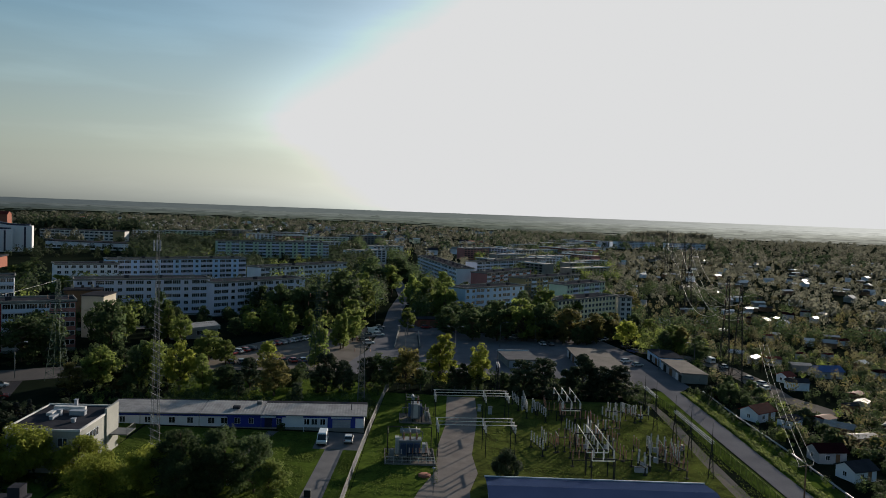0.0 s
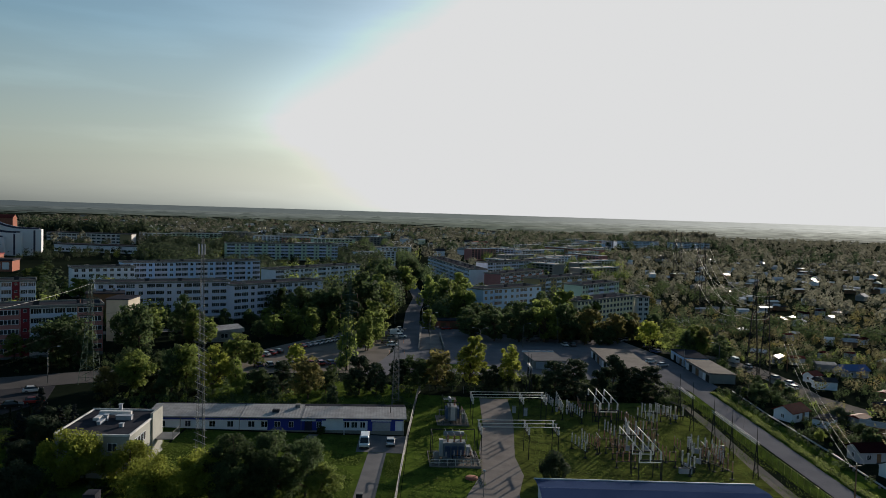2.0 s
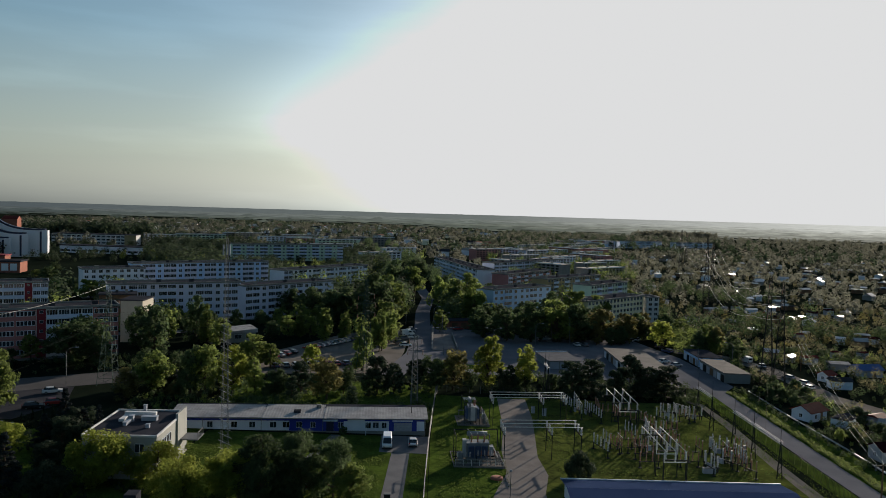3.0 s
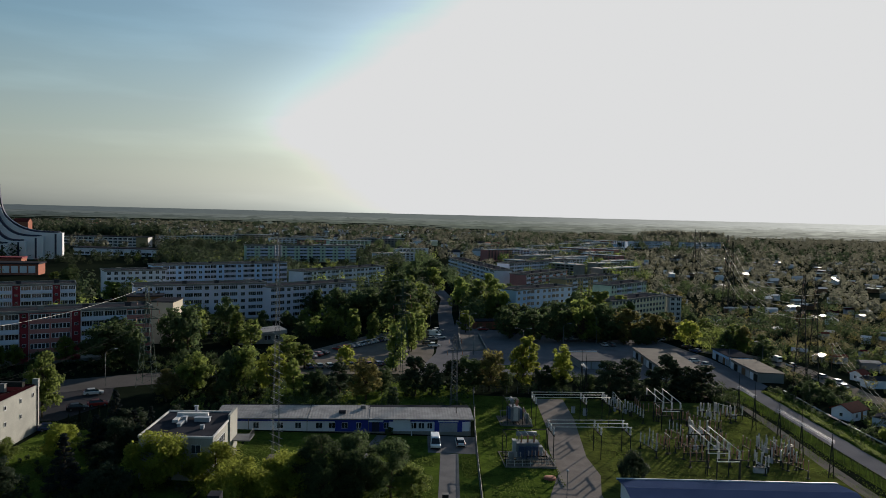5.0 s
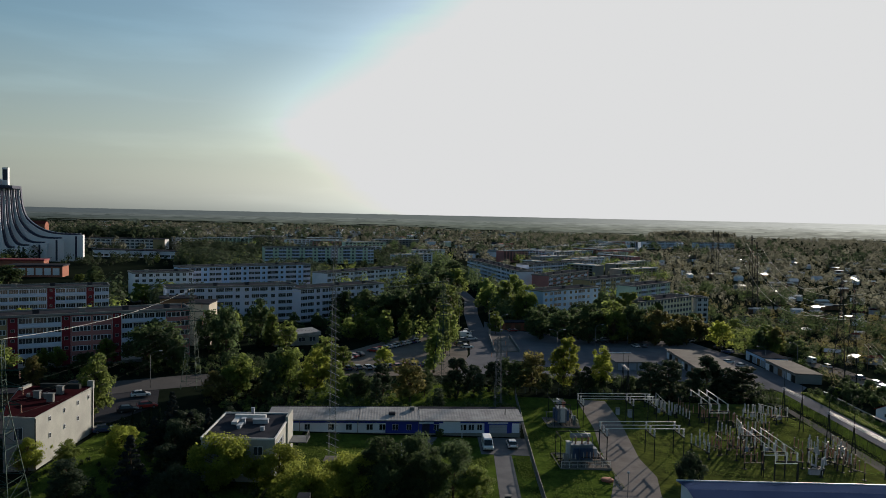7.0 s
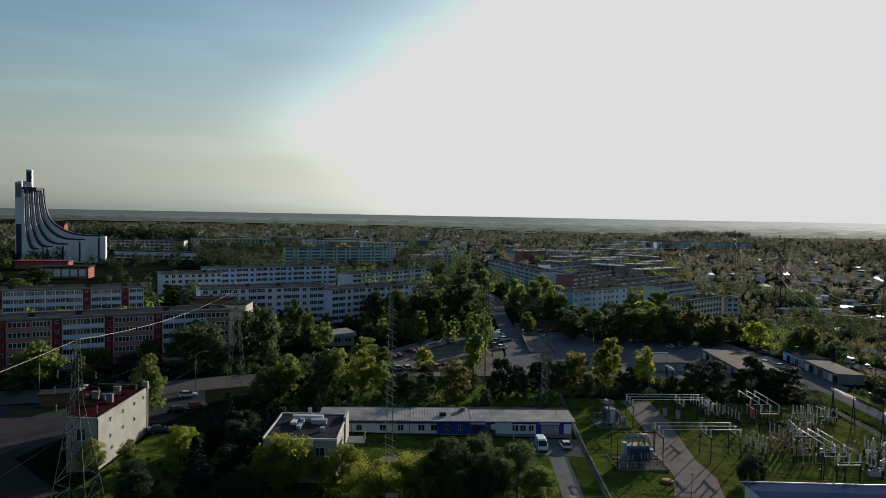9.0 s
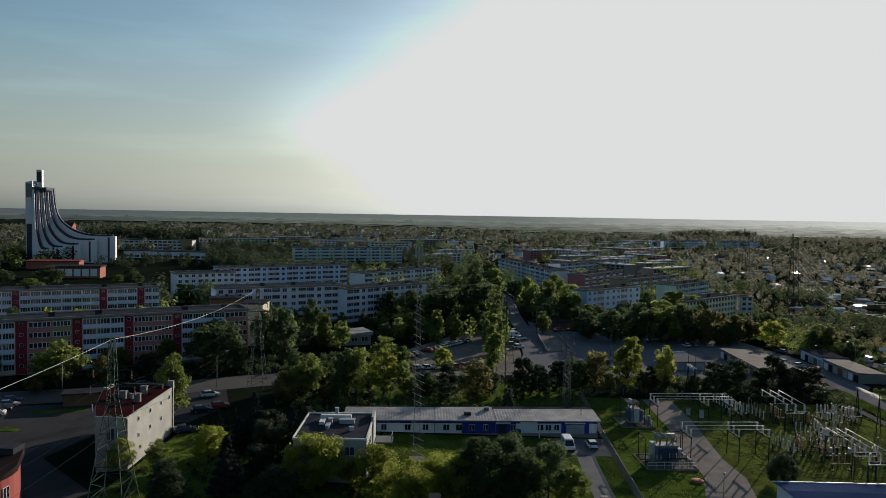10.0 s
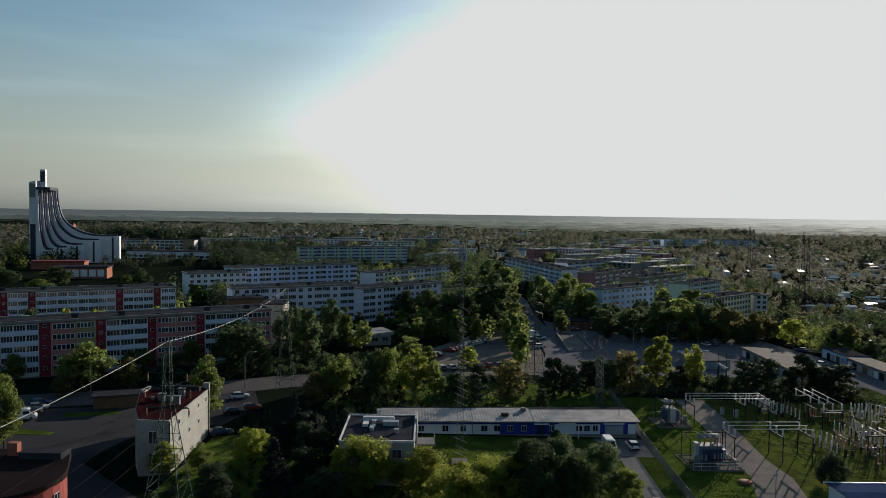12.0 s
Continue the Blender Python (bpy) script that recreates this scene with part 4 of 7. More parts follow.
def control_building():
    ob = thing("control_building", pose(9.8, 122.0, height(28) - 0.25, 0, 0, 0.0), "long substation control building with blue sheet roof", "building")
    part("wall", boxes((0.6, 36.2, -10.5, -0.6, -1.5, 3.4)), WHITE, ob)
    bm = bmesh.new()
    for y0, y1, z0, z1 in ((-0.0, -5.6, 3.5, 4.2), (-11.2, -5.62, 3.5, 4.2)):
        n = 46
        a = [bm.verts.new((0 + 37 * i / n, y0, z0)) for i in range(n + 1)]
        b = [bm.verts.new((0 + 37 * i / n, y1, z1)) for i in range(n + 1)]
        for i in range(n):
            bm.faces.new((a[i], a[i + 1], b[i + 1], b[i]))
    bmesh.ops.solidify(bm, geom=bm.faces[:], thickness=0.12)
    part("roof", bm, BLUEROOF, ob, "smooth blue sheet roof")
    part("roof_edge", boxes((-0.05, 37.05, -0.05, 0.12, 3.42, 3.68)), FRAME, ob, "white roof edge")
    for x in (4, 9, 14, 20, 26, 32):
        window(ob, x, -0.58, 1.9, 1.5, 1.2, 2, 180)


control_building()


def white_house():
    ob = thing("white_house", pose(-103.2, 117.5, height(-101), 0, 0, 0), "tall white rendered house with dark red lean-to roof", "house")
    out = [(2.3, 0.9), (6.7, 2.5), (5.8, 24.5), (-3.2, 19.0), (-3.6, 15.0), (-0.4, 6.0)]
    slope = lambda x, y: 8.7 + 0.13 * max(0, 6.6 - x)
    bm = bmesh.new()
    prism(bm, out, -2, slope)
    part("wall", bm, LIMEWASH, ob)
    cx = sum(p[0] for p in out) / 6
    cy = sum(p[1] for p in out) / 6
    inner = [(cx + (x - cx) * 0.96, cy + (y - cy) * 0.975) for x, y in out]
    bm = bmesh.new()
    prism(bm, inner, lambda x, y: slope(x, y) - 0.1, lambda x, y: slope(x, y) + 0.07)
    part("roof", bm, REDROOF, ob, "dark red sheet roof")
    part("ridge_cap", boxes((-1.4, 5.9, 18.6, 19.4, 9.6, 10.5)), DARKSTEEL, ob, "dark raised roof edge")
    for k in range(5):
        part("roof_clutter", boxes((-0.4 + k * 0.8, 0.1 + k * 0.8, 12.2 + 0.9 * (k % 2), 12.8 + 0.9 * (k % 2), 9.3, 10.1 + 0.15 * (k % 3))), GALV, ob, "small grey vent on the roof")
    part("parapet", boxes((-3.5, -2.9, 15.2, 18.4, 8.4, 10.5)), LIMEWASH, ob)
    part("parapet", boxes((4.9, 6.0, 23.7, 24.3, 8.5, 10.0)), LIMEWASH, ob)
    for k, (y, z) in enumerate(((7.2, 7.3), (12.4, 7.3), (17.6, 7.3), (7.2, 4.4), (12.4, 4.4), (17.6, 4.4), (22, 7.3))):
        window(ob, 6.74 - (y - 2.5) / 22 * 0.9, y, z, 0.55, 0.8, 1, 87.7)
    for z in (2.6, 6.2):
        window(ob, 4.4, 1.6, z, 1.3, 2.0, 2, 20)
    part("downpipe", tubes(((6.78, 2.4, 8.5), (6.78, 2.4, 0), 0.09)), DARKSTEEL, ob)
    part("downpipe", tubes(((5.95, 23.6, 8.5), (5.95, 23.6, 0), 0.09)), DARKSTEEL, ob)
    for x, y in ((1.0, 12), (3.0, 16), (4.2, 10.5)):
        part("roof_unit", boxes((x, x + 1.1, y, y + 0.7, 9.2, 10.6), (x - 0.1, x + 1.2, y - 0.1, y + 0.8, 10.6, 10.75)), GALV, ob, "grey roof-top vent")


white_house()


def curved_house():
    ob = thing("curved_house", pose(-109.2, 97.0, height(-108) - 0.4, 0, 0, 0), "red rendered house with curved dark roof", "house")
    arc = [(7.0 * math.cos(radians(a)), 7.0 * math.sin(radians(a))) for a in range(-125, 31, 13)]
    out = arc + [(4.0, 8.0), (-7.5, 8.5), (-8.0, -3.0)]
    bm = bmesh.new()
    prism(bm, out, -2, 7.2)
    part("wall", bm, CRIMSON, ob, "brick-red rendered wall")
    bm = bmesh.new()
    prism(bm, [(x * 1.06, y * 1.06) for x, y in out], lambda x, y: 7.2, lambda x, y: 7.5 + 0.06 * (y + 8))
    part("roof", bm, BROWNROOF, ob, "dark brown curved roof")
    part("roof_step", boxes((-1.5, 4.5, 5.5, 8.2, 7.4, 9.2)), BITUMEN, ob)
    part("chimney", boxes((-3.6, -2.2, 6.4, 7.4, 7.4, 10.2)), BRICK, ob)
    for a in range(-90, 10, 22):
        for z in (1.8, 5.0):
            window(ob, 7.02 * math.cos(radians(a)), 7.02 * math.sin(radians(a)), z, 1.2, 1.8, 2, a + 90)
    bm = bmesh.new()
    pts = [(7.5 * math.cos(radians(a)), 7.5 * math.sin(radians(a))) for a in range(-60, 1, 6)]
    for (xa, ya), (xb, yb) in zip(pts, pts[1:]):
        tube(bm, (xa, ya, 4.6), (xb, yb, 4.6), 0.04)
        tube(bm, (xa, ya, 3.6), (xa, ya, 4.6), 0.03)
    part("railing", bm, GALV, ob)


curved_house()


def garage_row(x, y, turn, n, wide, deep, tall, label, wall=GREYWALL, face=1, roof=BITUMEN):
    """A row of lock-up garages along +x, doors on -y."""
    ob = thing("garage_row", pose(x, y, min(height(x), height(x + n * wide * math.cos(radians(turn)))), 0, 0, turn), label, "garages", "lock-up garages")
    part("wall", boxes((0, n * wide, 0, deep, -1.5, tall)), wall, ob)
    bm = bmesh.new()
    prism(bm, [(-0.3, -0.5), (n * wide + 0.3, -0.5), (n * wide + 0.3, deep + 0.3), (-0.3, deep + 0.3)], lambda x, y: tall + 0.03 * (deep - y), lambda x, y: tall + 0.2 + 0.03 * (deep - y))
    part("roof", bm, roof, ob)
    for i in range(n):
        part("garage_door", boxes((i * wide + 0.3, (i + 1) * wide - 0.3, -0.07, 0.05, 0.0, 2.15), (i * wide + wide / 2 - 0.03, i * wide + wide / 2 + 0.03, -0.09, 0.05, 0.0, 2.15)),
             (FRAME, DARKSTEEL, GREYPAINT, TIMBER, GREYPAINT)[i % 5], ob)
    return ob


garage_row(75.2, 240, -90, 7, 3.0, 7.8, 2.7, "row of grey lock-up garages with flat brown roof", roof=SOIL)
garage_row(75.6, 257, -90, 5, 3.0, 7.8, 3.0, "row of pale lock-up garages with flat roof", wall=LIGHTBLUE, roof=BITUMEN)
garage_row(46.5, 252, -90, 11, 3.2, 12.5, 2.6, "row of lock-up garages with white doors and brown roof", roof=SOIL)


def low_shop():
    ob = thing("low_shop", at(-85, 238, 0, 28), "low pale pavilion with a pitched grey roof among trees", "building")
    part("wall", boxes((0, 15, 0, 9, -1, 3.0)), GREYWALL, ob)
    bm = bmesh.new()
    prism(bm, [(-0.6, -0.6), (15.6, -0.6), (15.6, 9.6), (-0.6, 9.6)], 3.0, lambda x, y: 3.3 + 0.06 * x)
    part("roof", bm, SHEETROOF, ob)
    for i in range(4):
        window(ob, 2 + i * 3.6, -0.05, 1.8, 2.2, 1.4, 2)


low_shop()


def cottage(x, y, turn, w, d, h, wall, roof, label, group=""):
    ob = thing("garden_house", at(x, y, 0, turn), label, "house", group)
    part("wall", boxes((0, w, 0, d, -1, h)), wall, ob)
    bm = bmesh.new()
    r = d * 0.28
    prof = [(-0.4, h - 0.1), (d / 2, h + r), (d + 0.4, h - 0.1), (d + 0.4, h + 0.1), (d / 2, h + r + 0.22), (-0.4, h + 0.1)]
    lo = [bm.verts.new((-0.4, a, b)) for a, b in prof]
    hi = [bm.verts.new((w + 0.4, a, b)) for a, b in prof]
    for i in range(6):
        bm.faces.new((lo[i], lo[(i + 1) % 6], hi[(i + 1) % 6], hi[i]))
    bm.faces.new(lo[::-1])
    bm.faces.new(hi)
    part("roof", bm, roof, ob)
    for xx in (0.0, w):
        bm = bmesh.new()
        s = 0.15
        v = [bm.verts.new(c) for c in ((xx - s, 0, h), (xx - s, d, h), (xx - s, d / 2, h + r), (xx + s, 0, h), (xx + s, d, h), (xx + s, d / 2, h + r))]
        for f in ((0, 1, 2), (3, 5, 4), (0, 3, 4, 1), (1, 4, 5, 2), (2, 5, 3, 0)):
            bm.faces.new([v[k] for k in f])
        part("gable", bm, wall, ob)
    window(ob, w * 0.3, -0.05, h * 0.55, 0.9, 1.0, 2)
    part("door", boxes((w * 0.6, w * 0.6 + 0.9, -0.06, 0.05, 0, 2.0)), TIMBER, ob)
    window(ob, -0.05, d * 0.5, h * 0.55, 0.8, 0.9, 2, -90)
    return ob


def low_depot():
    """A low brown store beside the parking lot and the concrete ramp walls before it."""
    ob = thing("low_store", at(-6.5, 296, 0, 14), "low brown-walled store with flat roof under the trees", "building")
    part("wall", boxes((0, 13, 0, 6, -1, 3.0)), BRICK, ob)
    part("roof", boxes((-0.4, 13.4, -0.5, 6.4, 3.0, 3.3)), BITUMEN, ob)
    for i in range(3):
        part("door", boxes((1.2 + i * 4, 3.6 + i * 4, -0.08, 0.05, 0, 2.3)), TIMBER, ob)
    ramp = thing("loading_ramp", at(-13.2, 246, 0.02, 0), "pale concrete loading ramp with low side walls", "ramp")
    bm = bmesh.new()
    prism(bm, [(0.6, 0), (8.4, 3), (7.0, 28), (0.4, 28)], -0.5, lambda x, y: 0.15 + 0.032 * y)
    part("deck", bm, CONCRETE, ramp)
    for a, b in (((0.2, 0), (0.0, 29)), ((8.8, 3), (7.4, 29))):
        bm = bmesh.new()
        prism(bm, [(a[0], a[1]), (a[0] + 0.35, a[1]), (b[0] + 0.35, b[1]), (b[0], b[1])], -0.5, lambda x, y: 0.7 + 0.034 * y)
        part("side_wall", bm, GREYWALL, ramp, "low pale concrete side wall")
    part("gate_post", boxes((-0.1, 0.7, 28.6, 29.4, -0.5, 3.4)), GREYWALL, ramp)


low_depot()


def car_park_shed():
    ob = thing("low_garage", pose(23.6, 226.5, height(28), 0, 0, 8), "low concrete garage with a white roof edge on the car park", "garage")
    part("wall", boxes((0, 10, 0, 14, -1, 2.5)), GREYWALL, ob)
    part("roof", boxes((-0.3, 10.3, -0.3, 14.3, 2.5, 2.72)), PAVING, ob)
    part("roof_edge", boxes((-0.35, 10.35, 14.3, 14.55, 2.5, 3.0)), FRAME, ob, "white roof edge")
    for i in range(3):
        part("garage_door", boxes((0.4 + i * 3.2, 3.1 + i * 3.2, -0.08, 0.05, 0.0, 2.2)), GREYPAINT, ob)


car_park_shed()
cottage(-545, 905, 10, 17, 14, 21, BRICK, TILEROOF, "tall brick house with a steep red roof beyond the church")
cottage(80.2, 177.6, 32, 7.0, 5.0, 2.3, WHITE, TILEROOF, "white garden house with red tiled gable roof")
cottage(81.4, 137.6, 20, 5.6, 4.4, 2.2, WHITE, BITUMEN, "white garden house with dark gable roof")
cottage(80.1, 148.4, 6, 6.1, 4.2, 2.4, GREYPAINT, REDROOF, "blue-grey garden shed with dark red roof")
cottage(110.3, 226.2, 30, 4.0, 3.6, 2.2, WHITE, TILEROOF, "small white garden hut with a red roof")
cottage(125.5, 236.5, 8, 9.0, 5.0, 2.3, GREYPAINT, BLUEROOF, "grey-blue garden house with a blue sheet roof")
cottage(125.5, 341, 12, 7.5, 5.0, 2.4, TIMBER, SHEETROOF, "dark timber garden house with pale sheet roof")

# ---------------------------------------------------------------- trees
def crown_points(rng, kind, h, r):
    """Clump centres, radii and the crown's foot for a tree of height h and crown radius r."""
    out = []
    if kind in ("broad", "bush"):
        foot = 0.03 * h if kind == "broad" else 0.02 * h
        n = 64 if kind == "broad" else 40
        lean = rng.normal(0, 0.12, 2) * r
        while len(out) < n:
            p = rng.uniform(-1, 1, 3)
            q = np.linalg.norm(p)
            if 0.35 < q < 1.0:
                z = (p[2] + 1) / 2
                wide = (1.04 - 0.42 * z if kind == "broad" else 1.0 - 0.2 * z) * rng.uniform(0.8, 1.15)
                squeeze = 0.92 if kind == "broad" else 0.86
                out.append((p[0] * r * squeeze * wide + lean[0] * z, p[1] * r * squeeze * wide + lean[1] * z, foot + (h - foot) * (0.05 + 0.84 * z), r * rng.uniform(0.13, 0.31)))
    elif kind == "poplar":
        for i in range(30):
            z = rng.uniform(0.12, 0.93)
            wide = r * (1.0 - z) ** 0.45 * min(1, z * 4 + 0.2)
            a = rng.uniform(0, 6.28)
            out.append((math.cos(a) * wide * 0.5, math.sin(a) * wide * 0.5, z * h, max(0.25 * r, wide * 0.5)))
    elif kind == "pine":
        for i in range(60):
            z = rng.uniform(0.05, 0.93)
            wide = r * (1.04 - z) ** 0.42 * rng.uniform(0.55, 1.0)
            a = rng.uniform(0, 6.28)
            out.append((math.cos(a) * wide * 0.86, math.sin(a) * wide * 0.86, z * h, r * rng.uniform(0.17, 0.33)))
    else:
        for i in range(44):
            z = (i + 0.5) / 44
            wide = r * (1.0 - z) ** 0.85
            a = i * 2.4
            out.append((math.cos(a) * wide * 0.66, math.sin(a) * wide * 0.66, (0.04 + 0.94 * z) * h, max(0.12 * r, wide * 0.36)))
    return out


def grow(name, kind, h, r, leaf, seed, count, size, label, category="tree"):
    """One tree at the origin: a tapered trunk with limbs, and a crown of loose leaves in clumps."""
    rng = np.random.default_rng(seed)
    ob = thing(name, Matrix(), label, category)
    clumps = crown_points(rng, kind, h, r)
    bm = bmesh.new()
    top = h * (0.75 if kind in ("broad", "bush") else 0.95)
    tr = 0.016 * h + 0.05
    p = Vector((0, 0, -0.4))
    for k in range(5):
        q = Vector((rng.normal(0, 0.015 * h), rng.normal(0, 0.015 * h), top * (k + 1) / 5))
        tube(bm, p, q, tr * (1 - k / 5.6), tr * (1 - (k + 1) / 5.6), seg=7, caps=False)
        p = q
    for x, y, z, cr in clumps[::2]:
        z0 = max(0.15 * h, z - 0.22 * h)
        tube(bm, (0, 0, min(z0, top * 0.9)), (x * 0.9, y * 0.9, z), tr * 0.32, tr * 0.08, seg=4, caps=False)
    part("trunk", bm, BARK, ob)
    cs, ns = [], []
    per = max(8, count // len(clumps))
    for x, y, z, cr in clumps:
        d = rng.normal(0, 1, (per, 3))
        d /= np.linalg.norm(d, axis=1, keepdims=True)
        squash = np.array((1.0, 1.0, 0.75 if kind != "poplar" else 1.3))
        rad = cr * rng.uniform(0.55, 1.12, per)[:, None]
        cs.append(np.array((x, y, z)) + d * rad * squash)
        up = np.array((0, 0, 0.35)) if kind != "spruce" else np.array((0, 0, -0.2))
        ns.append(d + up)
    quads("crown", leaves(rng, np.concatenate(cs), np.concatenate(ns), size), leaf, ob)
    return ob


PROTO = {}
KINDS = {
    "broad": ("deciduous_tree", "broad", 11, 4.2, LEAF_MID, 4560, 0.25, "leafy green deciduous tree with uneven crown"),
    "dark": ("deciduous_tree", "broad", 11, 4.4, LEAF_DARK, 4560, 0.25, "dense dark green deciduous tree"),
    "bright": ("deciduous_tree", "broad", 11, 3.8, LEAF_BRIGHT, 4320, 0.23, "fresh yellow-green deciduous tree lit from behind"),
    "brown": ("deciduous_tree", "broad", 11, 3.6, LEAF_BROWN, 3840, 0.23, "olive-brown tree in young leaf"),
    "poplar": ("poplar_tree", "poplar", 13, 2.8, LEAF_MID, 4080, 0.25, "slender upright fresh green tree"),
    "pine": ("pine_tree", "pine", 10, 3.2, LEAF_PINE, 4320, 0.24, "dark green bushy pine tree"),
    "larch": ("larch_tree", "pine", 10, 4.6, LEAF_DARK, 5200, 0.25, "feathery dark green conifer"),
    "spruce": ("spruce_tree", "spruce", 11, 2.8, LEAF_SPRUCE, 4080, 0.23, "blue-green conical spruce tree"),
    "thuja": ("thuja_shrub", "spruce", 3.4, 0.75, LEAF_PINE, 700, 0.16, "narrow dark clipped conifer"),
    "bush": ("large_shrub", "bush", 7, 5.0, LEAF_BRIGHT, 5760, 0.23, "large spreading yellow-green shrub"),
    "darkbush": ("evergreen_shrub", "bush", 5, 3.6, LEAF_PINE, 4080, 0.21, "dark rounded evergreen shrub"),
    "shrub": ("garden_shrub", "bush", 2.2, 1.4, LEAF_DARK, 700, 0.2, "small round green shrub"),
}
tree_count = 0


def plant(kind, x, y, h, r=None):
    """A tree of that kind on the ground at x, y with its height and, if given, its crown's radius."""
    global tree_count
    tree_count += 1
    name, shape, h0, r0, leaf, count, size, label = KINDS[kind]
    turn = (tree_count * 137.5) % 360
    far = 0 if y < 136 else 1 if y < 205 else 2
    variant = (kind, tree_count % 3, far)
    sz = h / h0
    sx = (r / r0) if r else sz
    if variant not in PROTO:
        ob = PROTO[variant] = grow(name, shape, h0, r0, leaf, 10 + len(PROTO), int(count * (2.3, 1, 0.5)[far]), size * (0.62, 1, 1.35)[far], label, "shrub" if "shrub" in name else "tree")
        ob.matrix_basis = at(x, y, -0.05, turn)
    else:
        ob = copy_thing(PROTO[variant], at(x, y, -0.05, turn))
    ob.scale = (sx, sx, sz)
    return ob


def plant_all(*rows):
    for r in rows:
        plant(*r)
plant_all(("brown", -6.8, 192.0, 13.2, 4.8), ("bright", 2.2, 195.5, 16.3, 4.9), ("bright", 13.2, 197.9, 12.9, 4.4), ("pine", 8.4, 195.6, 7.1, 2.1), ("dark", -12.6, 189.4, 10.8, 4.6), ("pine", -16.7, 189.2, 8.4, 3.5), ("pine", 24.1, 190.9, 10.2, 4.6), ("pine", 29.6, 192.1, 10.6, 4.8), ("pine", 40.8, 196.2, 11.4, 4.4), ("pine", 44.9, 195, 8.8, 4.8), ("pine", 50, 195.4, 9.2, 5.4), ("pine", 36.1, 194, 7.4, 2.7), ("brown", -37.6, 175.6, 12.6, 5.0), ("poplar", -32.5, 209.5, 15.5, 4.2), ("pine", -26.2, 182.4, 10.2, 3.9), ("pine", -22.0, 184.1, 8.4, 3.2), ("dark", -50, 178.5, 6.9, 3.4), ("pine", -44.6, 179.6, 8.4, 3.2))
plant_all(("dark", -34.3, 181.7, 7, 3.1), ("broad", -66.5, 175.3, 13.3, 4.7), ("bright", -59.9, 174.3, 13.3, 4.4), ("broad", -55.3, 177.4, 9.7, 2.7), ("dark", -80.3, 178.3, 10.8, 5.4), ("brown", -71.9, 169.9, 3.7, 2.6), ("dark", -75.1, 179.3, 9.7, 3.4), ("broad", -101.1, 150, 15.0, 4.0), ("dark", -110.8, 206.7, 14.8, 8.3), ("dark", -101.7, 224.2, 14.2, 5.3), ("broad", -97.1, 229.1, 13, 5.3), ("poplar", -85.8, 237.8, 13.2, 3.5), ("dark", -92.9, 249.1, 15.4, 4.8), ("broad", -63.4, 256.9, 8.7, 3.5), ("poplar", -59.2, 258.1, 9.6, 3), ("poplar", -49.8, 252.5, 12.2, 3.9), ("poplar", -43.4, 256.0, 11.0, 3.3))
plant_all(("dark", -67.4, 251.2, 7.6, 3.5), ("broad", -55.5, 256.8, 8.4, 2.9), ("bright", -47, 208.7, 8.1, 3.2), ("broad", -58, 206.2, 8.8, 3.9), ("dark", -35.8, 284.5, 23.5, 9.1), ("broad", -28.9, 301.6, 19.3, 6.9), ("dark", -45.7, 295.9, 17.1, 8.4), ("dark", -61.3, 295.5, 15.1, 7.5), ("dark", -71.7, 303.4, 13.3, 7), ("dark", -53.2, 293.5, 15.8, 7.4), ("broad", -23.8, 395.4, 18.2, 7.6), ("dark", -35.2, 390.4, 22.5, 9), ("dark", -26.8, 493.9, 18.2, 8.7), ("broad", -3.6, 327.2, 18.9, 7.5), ("broad", 4.4, 318, 19.1, 6.8), ("broad", -10.6, 341.5, 20.5, 6.5), ("broad", 2.8, 363.3, 19, 7.8), ("broad", -10.1, 285.8, 9.9, 3.7))
plant_all(("broad", -29.9, 266.6, 16.5, 6.1), ("dark", -38.7, 276.7, 14.9, 5.3), ("dark", 6.2, 277.7, 11.8, 6.6), ("dark", 14.5, 272.7, 13.9, 7.3), ("dark", 24, 274.3, 16.2, 7.6), ("broad", 33.9, 277.2, 18.5, 8.1), ("dark", 43, 279.9, 17.5, 7.5), ("brown", 52.3, 282.5, 15.5, 7.1), ("brown", 61.8, 285.1, 12.6, 6.3), ("broad", 46.9, 311.4, 20.4, 9.1), ("dark", 38.3, 316.5, 16.6, 6.8), ("broad", 58.2, 322.8, 16.2, 7.4), ("dark", 23, 296.5, 12.6, 5.7), ("brown", 70.9, 291.4, 10.4, 5.1), ("bright", 72.6, 272.2, 13, 5.2), ("broad", 89.2, 273.9, 11.9, 7.7), ("dark", 99, 272.7, 7.4, 4.2), ("broad", 88.7, 301.4, 9.3, 4.6))
